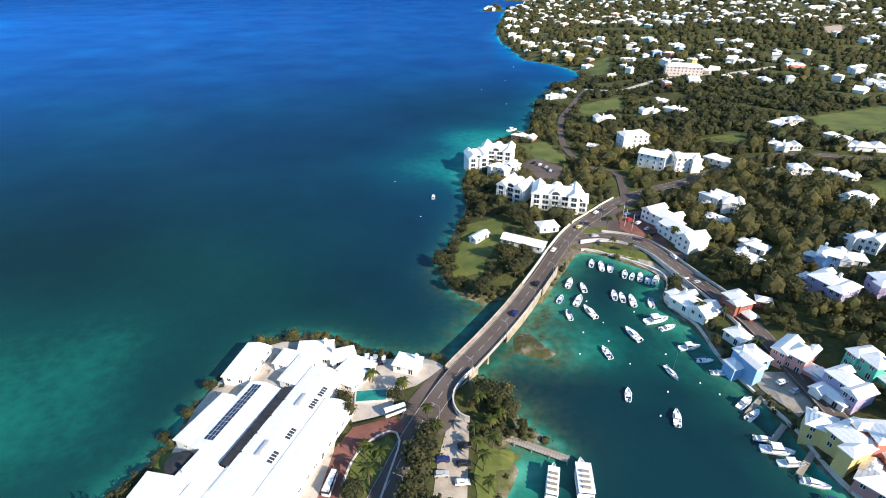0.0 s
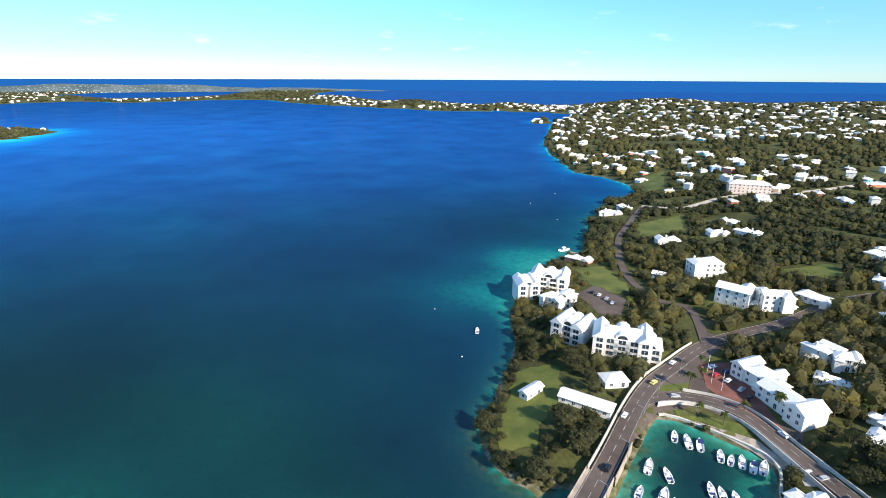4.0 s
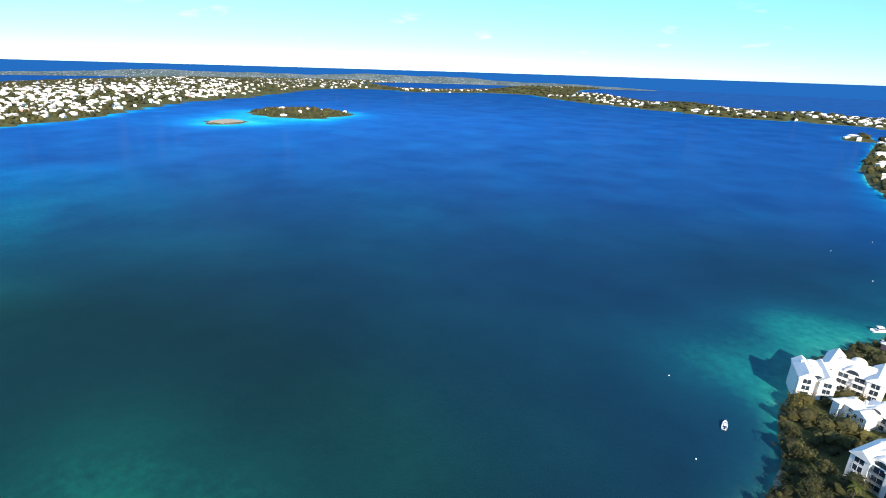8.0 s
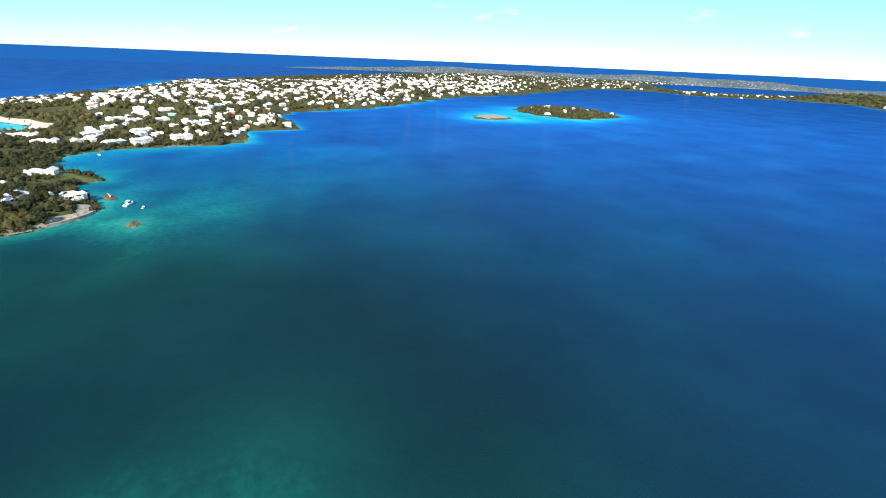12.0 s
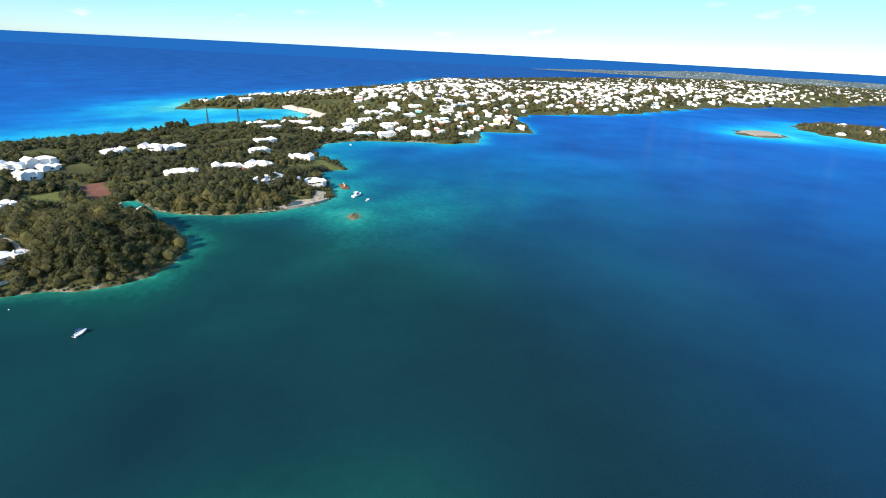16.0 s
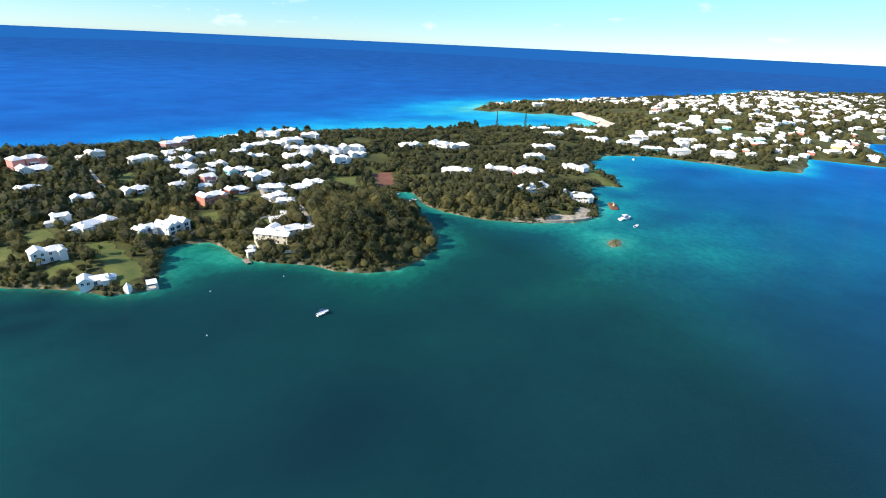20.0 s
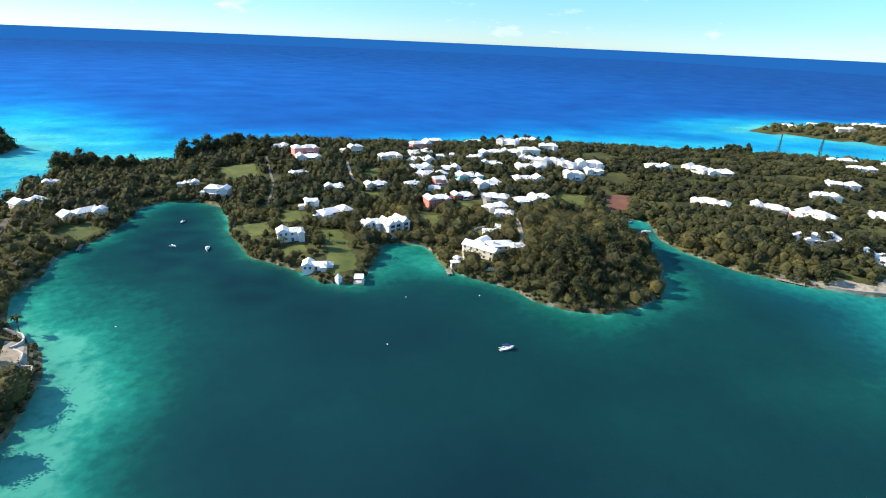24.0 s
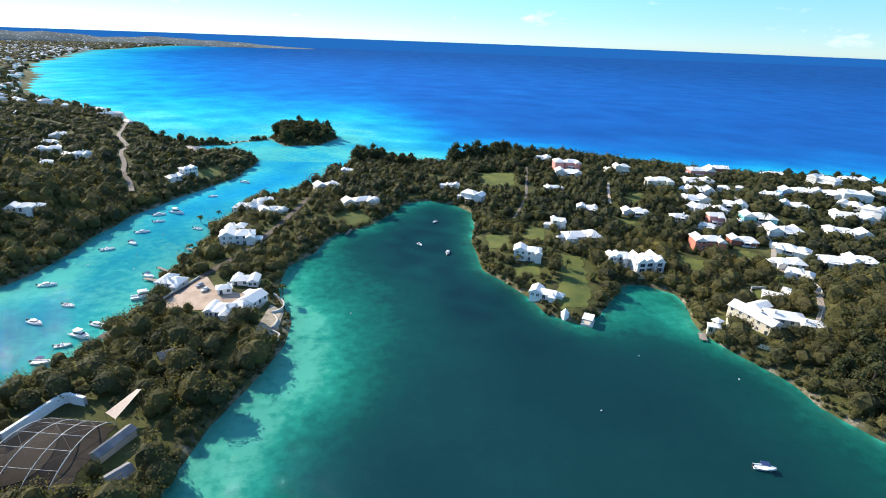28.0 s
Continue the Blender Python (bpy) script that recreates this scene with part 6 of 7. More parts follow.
def on_roof(x, y, rot, W, H, u, v, w_, l_, lift, name, me, label, category, group, lift0=0.8):
    """A thing on the roof slope of a gabled wing: u along the ridge, v across it from the ridge."""
    z0 = float(gz(x, y)) + lift0
    c, s = math.cos(radians(rot)), math.sin(radians(rot))
    slope = 0.2
    z = z0 + H - 0.12 + (W / 2 + 0.45) * slope - abs(v) * slope + lift
    ob = new(name, me)
    ob.matrix_basis = pose(x + u * c - v * s, y + u * s + v * c, z, 0, 0, rot) @ pose(0, 0, 0, -math.degrees(math.atan(slope)) * (1 if v > 0 else -1))
    return tagged(ob, label, category, group)


panel = simple("solar_panel", [METAL, SOLAR], (-0.8, 0.8, -0.5, 0.5, 0, 0.05, 0), (-0.76, 0.76, -0.46, 0.46, 0.05, 0.06, 1))
for k in range(13):
    for j in range(3):
        on_roof(-57.8, 105.2, 72, 10, 2.9, -9.5 + k * 1.68, 0.7 + j * 1.12, 0, 0, 0.06, "solar_panel", panel, "dark blue solar panel in a metal frame", "solar panel", "rows of solar panels")
light_ = simple("skylight", [GREYROOF, GLASS], (-0.35, 0.35, -0.75, 0.75, 0, 0.18, 0), (-0.28, 0.28, -0.68, 0.68, 0.18, 0.19, 1))
for u0 in (-12, -4.0, 7.5, 12.5):
    for k in range(4):
        on_roof(-43.2, 101.0, 71, 11, 2.9, u0 + k * 0.95, -3.4, 0, 0, 0.03, "skylight", light_, "dark glazed skylight set in white roof", "skylight", "rows of skylights")
# raised black block standing in for the dark recess between the wings
bm = bmesh.new()
box(bm, -14.5, 14.5, -2.4, 2.4, 0, 3.3)
for k in range(4):
    box(bm, -10 + k * 6.5, -9.6 + k * 6.5, -2.0, 2.0, 3.3, 3.5)
court = thing("dark_court_fill", -50.0, 101.5, float(gz(-50, 101.5)) + 0.6, 71, "long black block standing in for the dark court between white wings", "building")
part("body", bm, DARK, court)
pool_ = thing("seal_pool", -21.5, 115.3, float(gz(-21.5, 115.3)) + 0.3, 5, "green-watered seal pool with pale rim", "pool")
part("rim", (lambda b_: (box(b_, -5, 5, -2.6, 2.6, -0.3, 0.45), b_)[1])(bmesh.new()), LIME, pool_)
part("water", (lambda b_: (box(b_, -4.5, 4.5, -2.1, 2.1, 0.3, 0.5), b_)[1])(bmesh.new()), POOLG, pool_, "still green water")
tank = thing("covered_tank", -68.5, 90.5, float(gz(-68.5, 90.5)) + 0.2, 18, "round tank under a dark shade net", "tank")
bm = bmesh.new()
bmesh.ops.create_cone(bm, cap_ends=True, segments=20, radius1=3.6, radius2=3.5, depth=2.6, matrix=pose(0, 0, 1.0))
part("wall", bm, TAN, tank)
bm = bmesh.new()
bmesh.ops.create_cone(bm, cap_ends=True, segments=20, radius1=3.8, radius2=0.2, depth=0.9, matrix=pose(0, 0, 2.8))
part("net", bm, DARK, tank, "dark green shade net")
vent_me = simple("roof_vent", [LIME, GREYROOF], (-2.4, 2.4, -0.55, 0.55, 0, 0.5, 0), (-2.2, 2.2, -0.62, 0.62, 0.12, 0.38, 1), bevel=0.03)
for u in (-9.5, 8.5):
    on_roof(-43.2, 101.0, 71, 11, 2.9, u, 0.35, 0, 0, 0.0, "roof_vent", vent_me, "long grey louvred vent on the ridge", "vent", "ridge vents")
pool_ = thing("swimming_pool", 194.3, 251.3, float(gz(194.3, 251.3)) + 0.2, 20, "small bright blue garden swimming pool", "pool")
part("rim", (lambda b_: (box(b_, -6.5, 6.5, -4, 4, -0.8, 0.3), b_)[1])(bmesh.new()), LIME, pool_)
part("water", (lambda b_: (box(b_, -5, 5, -2.5, 2.5, 0.1, 0.35), b_)[1])(bmesh.new()), POOL, pool_)

# ---- walk-through aviary: steel arches, braces and a net frame ----
av = thing("aviary", -84.2, -12.5, float(gz(-84.2, -12.5)), -9, "tall netted aviary of pale curved steel arches", "aviary")

def arch_point(k, u):
    """Arch k at u from -1 to 1 along its span; the arches lean together at their far foot."""
    return Vector((k * (6.6 + 0.9 * u) + 1.5 * u * u, 13.5 * u, 0.3 + 7.2 * (1 - u * u) ** 0.8))


for k in range(4):
    bm = bmesh.new()
    pts = [arch_point(k, u) for u in np.linspace(-1, 1, 19)]
    for a, b_ in zip(pts, pts[1:]):
        tube(bm, a, b_, 0.14, n=6)
    part("arch", bm, LIME, av)
KNOTS = (-0.78, -0.42, -0.05, 0.32, 0.68)
for k in range(3):
    for u in KNOTS:
        bm = bmesh.new()
        tube(bm, arch_point(k, u), arch_point(k + 1, u), 0.07, n=5)
        part("purlin", bm, LIME, av)
    for n_, (u0, u1) in enumerate(zip(KNOTS, KNOTS[1:])):
        bm = bmesh.new()
        tube(bm, arch_point(k, u0 if (n_ + k) % 2 else u1), arch_point(k + 1, u1 if (n_ + k) % 2 else u0), 0.06, n=5)
        part("brace", bm, LIME, av)
net_v, net_u = [], np.linspace(-1, 1, 15)
for k in range(4):
    net_v += [tuple(arch_point(k, float(u)) + Vector((0, 0, 0.02))) for u in net_u]
put("net", raw_mesh("net", np.array(net_v), grid_faces(len(net_u), 4), [NET], True), av, None, "fine dark see-through netting")
CIRCLES.append((-71.5, -14.5, 14.5, 12.5, -9))
CIRCLES.append((-66, -29, 9, 6, 60))
CIRCLES.append((-84, -26.5, 6.5, 4.5, 55))
patch("aviary_floor", [(-86, -25), (-84, 0), (-56, -4), (-57, -29)], SHADED_SOIL, 0.1, label="bare earth with the shade under the aviary net in its colour", category="soil", ragged=1.2)
canopy_ = thing("awning", -86.5, -30, float(gz(-86.5, -30)), 235, "pale fabric awning stretched on posts", "awning")
bm = bmesh.new()
for q in ((-4.5, -2.6, 3.4), (5.4, -0.6, 7.0), (5.0, 1.2, 6.6), (-4.5, 2.6, 3.4)):
    tube(bm, (q[0], q[1], -0.5), q, 0.08)
part("posts", bm, METAL, canopy_)
bm = bmesh.new()
top = [bm.verts.new(q) for q in ((-4.5, -2.6, 3.4), (5.4, -0.6, 7.0), (5.0, 1.2, 6.6), (-4.5, 2.6, 3.4))]
low = [bm.verts.new(v.co - Vector((0, 0, 0.06))) for v in top]
bm.faces.new(top), bm.faces.new(low[::-1])
for k in range(4):
    bm.faces.new((top[k], low[k], low[(k + 1) % 4], top[(k + 1) % 4]))
bmesh.ops.recalc_face_normals(bm, faces=bm.faces)
part("fabric", bm, SAND, canopy_)
for x, y, rot, L, W in ((-89, -17, 66, 12, 3.5), (-96, -5, 50, 6, 5), (-87, -60, 30, 5, 5)):
    ob = thing("shed", x, y, float(gz(x, y)), rot, "small grey-roofed keeper's shed under trees", "shed", "sheds among the trees")
    put("wall", cached(("w", L, W, 2.4, "gable", "stone"), lambda L=L, W=W: wall_mesh(L, W, 2.4, "gable", WALLS["stone"])), ob)
    bm = bmesh.new()
    for s in (-1, 1):
        vs = [bm.verts.new(q) for q in ((-L / 2 - 0.3, s * (W / 2 + 0.3), 2.3), (L / 2 + 0.3, s * (W / 2 + 0.3), 2.3), (L / 2 + 0.3, 0, 2.45 + W * 0.28), (-L / 2 - 0.3, 0, 2.45 + W * 0.28))]
        lo = [bm.verts.new(v.co + Vector((0, 0, 0.12))) for v in vs]
        bm.faces.new(vs), bm.faces.new(lo[::-1])
        for k in range(4):
            bm.faces.new((vs[k], lo[k], lo[(k + 1) % 4], vs[(k + 1) % 4]))
    bmesh.ops.recalc_face_normals(bm, faces=bm.faces)
    part("roof", bm, GREYROOF, ob)
    CIRCLES.append((x, y, L / 2, W / 2, rot))


# ---- jetties and docks ----
def jetty(a, b_, width=2.0, z=0.9, label="timber jetty on posts over shallow water"):
    a, b_ = Vector((*a, 0)), Vector((*b_, 0))
    L = (b_ - a).length
    ang = math.degrees(math.atan2(b_.y - a.y, b_.x - a.x))
    ob = thing("jetty", a.x, a.y, 0, ang, label, "jetty", "jetties and docks")
    n = max(3, int(L / 0.8))
    plank = cached(("plank", width), lambda: simple("plank", [WOOD], (-0.38, 0.38, -width / 2, width / 2, 0, 0.12)))
    for k in range(n):
        put("plank", plank, ob, pose((k + 0.5) * L / n, 0, z))
    post = cached("jpost", lambda: tubes("post", [WOOD], ((0, 0, -2.5), (0, 0, 1.5), 0.14)))
    for k in range(max(2, int(L / 4)) + 1):
        for s in (-1, 1):
            put("post", post, ob, pose(k * L / max(2, int(L / 4)), s * width * 0.45, 0))
    return ob


jetty((16.3, 103.5), (34.5, 95.4), 2.4, 1.1, "long pale timber jetty at the ferry berth")
jetty((-54.7, 147.4), (-44.1, 146.1), 2.2, 1.0)
jetty((-58, -132), (-46, -136.5), 2.0)
jetty((-60, -140), (-47, -150), 1.6)
jetty((-456, 24), (-461, 36), 2.4)
jetty((-303.5, -77), (-301, -71.5), 3.0, 0.8, "short pale landing stage on the shore")
jetty((68, 400), (58, 405), 3.0, 1.0, "broad boat dock below the lane")
jetty((99, 118), (92, 112), 1.6)
jetty((101, 108), (93, 101), 1.6)
jetty((103, 98), (95, 91), 1.6)
jetty((-64, -170), (-52, -176), 1.8)
jetty((-142, -208), (-140, -199), 1.6)
# ---- boats ----
R = random.Random(11)
KINDS = ["open", "cuddy", "canopy", "cuddy", "open"]
G = "boats moored in the harbour"
for k, (x, y) in enumerate([(67.3, 201.4), (71.0, 199.0), (74.7, 197.6), (53.8, 184.9), (58.8, 181.4), (47.7, 173.0), (54.7, 171.9), (48.8, 162.3), (57.4, 164.3), (79.6, 192.4), (82.3, 190.6), (85.6, 190.1), (88.4, 188.0),
                            (91.6, 187.8), (70.3, 176.1), (73.0, 174.5), (76.4, 172.1), (83.4, 170.8), (69.8, 150.6), (57.4, 140.5), (58.8, 120.4), (70.5, 111.0)]):
    boat(KINDS[k % 5], x, y, (74 if k < 3 else 68 if k in (9, 10, 11, 12, 13) else 84) + R.uniform(-9, 9) * (1 if k < 3 or 8 < k < 14 else 3), G, R.uniform(0.9, 1.12))
for x, y, rot, kind, s in ((81.5, 159.0, 15, "cruiser", 0.95), (76.2, 130.5, -75, "sail", 0.8), (84.2, 154.6, 20, "cuddy", 0.9), (87.7, 143.3, 10, "cruiser", 0.75), (90.2, 136.5, 0, "open", 0.95), (92.4, 130.3, -5, "cuddy", 0.8),
                           (94.0, 117.0, 35, "cruiser", 0.7), (94.0, 112.2, 35, "cuddy", 0.9), (92.5, 103.1, -10, "cuddy", 0.8), (94.0, 99.0, -10, "cruiser", 0.85), (95.5, 94.7, -5, "cruiser", 0.7), (98.0, 88.6, -20, "cuddy", 0.95), (99.0, 83.0, -10, "canopy", 0.9)):
    boat(kind, x, y, rot, G, s)
G = "boats moored in the inlet"
for k, (x, y) in enumerate([(-4.0, -130.9), (-16.5, -203.9), (-9.5, -176.0), (-19.0, -185.1), (-17.9, -223.5), (-13.0, -237.2), (-22.3, -241.9), (-34.0, -281.0), (-46.4, -140.4), (-54.3, -118.0), (-46.3, -92.3), (-43.8, -83.9),
                            (-41.0, -76.9), (-39.7, -65.8), (-46.9, -209.8), (-46.9, -322.3), (-20, -95), (-25, -110)]):
    boat(KINDS[(k * 2 + 1) % 5] if k not in (6, 9, 11) else "cruiser", x, y, R.uniform(150, 205), G, R.uniform(0.95, 1.2))
G = "boats in the sound"
for x, y, rot, kind, s in ((-197.1, -224.9, 60, "open", 0.9), (-184.9, -183.5, 120, "open", 0.8), (-200.6, -170.1, 75, "cuddy", 0.85), (-280.0, -2.0, 165, "canopy", 0.95), (-512.2, 92.4, 150, "cruiser", 1.15), (-499.5, 102.5, 160, "open", 0.9),
                           (-465.4, -80.6, 170, "open", 0.9), (-458.6, -61.5, 150, "cuddy", 0.9), (-5.7, 275.9, 90, "open", 0.9), (55.0, 411.0, 30, "cruiser", 0.9), (57.0, 398.0, 20, "cuddy", 1.0), (-790, 40, 100, "sail", 0.8), (-752, 60, 20, "cuddy", 0.9), (120, 1150, 40, "cuddy", 1.2)):
    boat(kind, x, y, rot, G, s, "on calm water")


def ferry(x, y, rot, L, B):
    ob = thing("tour_boat", x, y, 0.1, rot, "white flat-roofed tour boat berthed at the jetty", "boat", "tour boats at the jetty")
    put("hull", cached(("fh", L), lambda: hull_mesh(L, B, 1.3, 0.97)), ob)
    put("deckhouse", cached(("fd", L), lambda: cabin_mesh(L * 0.62, B * 0.86, 0.9, 3.1, 0.12, [GEL, GLASS])), ob, pose(-L * 0.1, 0, 0))
    put("roof", cached(("fr", L), lambda: simple("roof", [GEL], (-L * 0.46, L * 0.25, -B * 0.46, B * 0.46, 3.1, 3.25), bevel=0.05)), ob)
    for k in range(4):
        put("seat", cached("fs", lambda: simple("seat", [WOOD], (-0.25, 0.25, -1.1, 1.1, 3.25, 3.75), bevel=0.05)), ob, pose(-L * 0.35 + k * 1.6, 0, 0))
    put("rail", cached(("fra", L), lambda: tubes("rail", [METAL], *[((-L * 0.44 + i * 1.4, s * B * 0.42, 3.2), (-L * 0.44 + i * 1.4, s * B * 0.42, 4.1), 0.03) for i in range(6) for s in (-1, 1)])), ob)


ferry(29.0, 88.5, 76, 12, 3.4)
ferry(37.3, 89.5, 84, 13, 4.6)
buoy_me = (lambda b_: (bmesh.ops.create_icosphere(b_, subdivisions=2, radius=0.32), mesh_of("buoy", b_, [GEL]))[1])(bmesh.new())
for x, y in [(52, 152), (60, 147), (64, 135), (72, 122), (66, 112), (78, 140), (84, 126), (48, 140), (61, 158), (75, 165), (88, 121), (58, 172), (-240, -30), (-268, -62), (-300, -45), (-30, 300), (-12, 250), (60, 500), (70, 610), (90, 700), (40, 560),
             (-35, -150), (-28, -170), (-10, -155), (-30, -200), (-40, -240), (-460, -20), (-150, -100)]:
    ob = new("mooring_buoy", buoy_me)
    ob.matrix_basis = pose(x, y, 0.1)
    tagged(ob, "white plastic mooring buoy on the water", "buoy", "mooring buoys")
# barge with digger by the rocks
ob = thing("work_barge", -540, 78, 0.1, 20, "rusty brown work barge moored near rocks", "barge")
part("hull", (lambda b_: (box(b_, -8, 8, -3, 3, -0.6, 1.2, bevel=0.3), b_)[1])(bmesh.new()), EARTH, ob)
part("crane", (lambda b_: (tube(b_, (2, 0, 1), (2, 0, 2.6), 0.8), tube(b_, (2, 0, 2.2), (-3, 0, 3.2), 0.25), b_)[2])(bmesh.new()), CAR_PAINT["yellow"], ob)

# ---- cars, bus, lamps, signs ----
zr = lambda x, y: float(z_main[int(np.argmin(np.hypot(MAIN[:, 0] - x, MAIN[:, 1] - y)))]) + 0.02
for x, y, rot, c in ((27.2, 157.6, 58, "navy"), (38.6, 178.0, 60, "black"), (50.6, 206.5, 60, "white"), (67.5, 229.5, 45, "yellow"), (79.5, 244.4, 43, "white"), (113.0, 267.5, 30, "silver")):
    car(x, y, rot, c, zr(x, y), "driving on the asphalt road")
for x, y, rot, c in ((73.6, 221.9, 5, "silver"), (-26.6, 132.5, 95, "white"), (-23.5, 132.6, 95, "white"), (-20.7, 132.2, 95, "black"), (6.2, 97.4, 10, "black"), (0.2, 92.4, 5, "navy"), (0.0, 88.0, 5, "silver"), (5.8, 91.5, 5, "black"),
                     (5.3, 86, 5, "white"), (94, 236, 40, "red"), (97.5, 232, 40, "white"), (100, 226, 45, "silver"), (101, 221, 45, "black"), (95, 242, 30, "white"), (99.5, 238.5, 30, "navy"), (102.5, 183, 20, "white"), (105, 180, 20, "silver"),
                     (62, 316, 60, "white"), (65, 311, 60, "silver"), (59, 320, 60, "black"), (67, 305, 60, "white"), (-352, -66, 30, "navy"), (-78, -121, 60, "silver"), (-82, -116, 60, "white"), (107, 122, 20, "white"), (109, 118, 20, "silver"), (103.5, 201, 110, "white"), (106, 199, 110, "black")):
    car(x, y, rot, c, float(gz(x, y)) + 0.24)


def bus(x, y, rot, z):
    ob = thing("minibus", x, y, z, rot, "white minibus with dark windows on red driveway", "bus", "minibuses")
    put("body", cached("busb", lambda: cabin_mesh(6.4, 2.1, 0.35, 2.6, 0.04, [GEL, GLASS])), ob)
    for sx in (-2.1, 2.1):
        for sy in (-0.85, 0.85):
            put("wheel", WHEEL, ob, pose(sx, sy, 0.33))


bus(-13.6, 108.0, 25, float(gz(-13.6, 108.0)) + 0.45)
bus(-27.8, 84, 80, float(gz(-27.8, 84)) + 0.3)
post_me = tubes("post", [METAL], ((0, 0, -0.5), (0, 0, 8), 0.09))
arm_me = tubes("arm", [METAL], ((0, 0, 7.9), (1.8, 0, 8.3), 0.06))
head_me = simple("lamp_head", [GREYROOF, GEL], (1.6, 2.5, -0.14, 0.14, 8.25, 8.38, 0), (1.7, 2.4, -0.1, 0.1, 8.2, 8.25, 1))
for k in range(4, 62, 7):
    (x, y) = (MAIN + frame_line(MAIN)[1] * -5.2)[k]
    d = frame_line(MAIN)[1][k]
    ob = thing("street_lamp", float(x), float(y), max(zr(x, y) - 0.3, 1), math.degrees(math.atan2(d[1], d[0])), "slim grey metal street lamp beside the road", "street lamp", "street lamps")
    for name, me in (("post", post_me), ("arm", arm_me), ("lamp_head", head_me)):
        put(name, me, ob)
flag_me = tubes("pole", [GEL], ((0, 0, -0.5), (0, 0, 9), 0.07))
for x, y in ((90.5, 231), (92.5, 226), (91, 237)):
    ob = thing("flagpole", x, y, float(gz(x, y)), 0, "white flagpole in front of the hotel", "flagpole", "flagpoles")
    put("pole", flag_me, ob)
for x, y in ((-843, -150), (-897, -125)):
    ob = thing("pine_mast", x, y, float(gz(x, y)), 0, "tall dark Norfolk pine on the ridge", "tree", "tall pines on the ridge")
    bm = bmesh.new()
    tube(bm, (0, 0, -1), (0, 0, 29), 0.5, 0.1)
    part("trunk", bm, BARK, ob)
    rng = np.random.default_rng(3)
    u = np.linspace(0.15, 1, 14)
    c = [0 * u, 0 * u, 29 * u, 3.2 * (1.12 - u), np.full(14, 0.7)]
    put("crown", foliage_mesh("crown", [(*leaf_quads(*c, 40, 0.7, rng, -0.9), 0)], [LEAF_DARK]), ob)
dock = thing("boat_dock", -256, -88.5, 0, 60, "small stone dock with a low flat white roof", "dock")
part("base", (lambda b_: (box(b_, -3.4, 3.4, -2.6, 2.6, -2.4, 0.9, bevel=0.1), b_)[1])(bmesh.new()), LIME, dock)
for sx in (-2.6, 2.6):
    for sy in (-1.9, 1.9):
        part("post", (lambda b_: (box(b_, sx - 0.12, sx + 0.12, sy - 0.12, sy + 0.12, 0.9, 3.1), b_)[1])(bmesh.new()), WHITE, dock)
part("roof", (lambda b_: (box(b_, -3.2, 3.2, -2.4, 2.4, 3.1, 3.3, bevel=0.05), b_)[1])(bmesh.new()), ROOF, dock)
pool_ = thing("terrace_pool", -276.5, -172.0, float(gz(-276.5, -172.0)) + 0.2, 0, "small green-blue pool on a white terrace", "pool")
part("rim", (lambda b_: (box(b_, -5.5, 5.5, -3, 3, -1.5, 0.4), b_)[1])(bmesh.new()), LIME, pool_)
part("water", (lambda b_: (box(b_, -4.4, 4.4, -1.9, 1.9, 0.2, 0.45), b_)[1])(bmesh.new()), POOLG, pool_)
# hut on the lawn point
hut = thing("garden_hut", -246.5, -92.5, float(gz(-246.5, -92.5)), 20, "tiny white hut with steep pointed roof", "hut")
part("wall", (lambda b_: (box(b_, -1.3, 1.3, -1.3, 1.3, -1, 2.6), b_)[1])(bmesh.new()), WHITE, hut)
bm = bmesh.new()
bmesh.ops.create_cone(bm, cap_ends=True, segments=4, radius1=2.1, radius2=0.05, depth=2.4, matrix=pose(0, 0, 3.8, 0, 0, 45))
part("roof", bm, ROOF, hut)
part("door", (lambda b_: (box(b_, -0.45, 0.45, -1.36, -1.3, 0, 1.9), b_)[1])(bmesh.new()), GLASS, hut)

for x, y, r_, c_ in ((-25.5, 134.2, 95, "white"), (-22.6, 133.9, 92, "silver"), (-19.8, 133.5, 98, "white")):
    car(x, y, r_, c_, where="parked on the shore forecourt")

# ---- far houses ----
RS = np.random.default_rng(5)


def scatter(x0, x1, y0, y1, step, rng):
    xs, ys = np.meshgrid(np.arange(x0, x1, step), np.arange(y0, y1, step))
    xs = xs.ravel() + rng.uniform(-0.42, 0.42, xs.size) * step
    ys = ys.ravel() + rng.uniform(-0.42, 0.42, ys.size) * step
    return xs, ys


def clear_of(px, py, margin=0.0):
    """True where no house, road or open ground lies."""
    ok = np.ones(px.shape, bool)
    for cx_, cy_, hl, hw, rot in CIRCLES:
        near = (np.abs(px - cx_) < hl + hw + margin) & (np.abs(py - cy_) < hl + hw + margin)
        if near.any():
            c, s = math.cos(radians(rot)), math.sin(radians(rot))
            dx, dy = px - cx_, py - cy_
            ok &= ~(near & (np.abs(dx * c + dy * s) < hl + margin) & (np.abs(-dx * s + dy * c) < hw + margin))
    for poly in PATCHES:
        ok &= poly_sd(px, py, [tuple(p) for p in poly]) > 0.6 + margin
    for line, w in WAYS:
        for p in line[::2]:
            ok &= (px - p[0]) ** 2 + (py - p[1]) ** 2 > (w + margin * 0.6) ** 2 + 2
    return ok


def town(px, py, dense):
    keep_ = (shore(px, py) > 9) & (wobble(px, py, 170, 2.0) + 0.6 * wobble(px, py, 60, 6.0) > dense)
    return px[keep_], py[keep_]


TINTS = ["white"] * 9 + ["cream", "pink", "yellow", "aqua", "salmon", "blue"]
far_lists = []
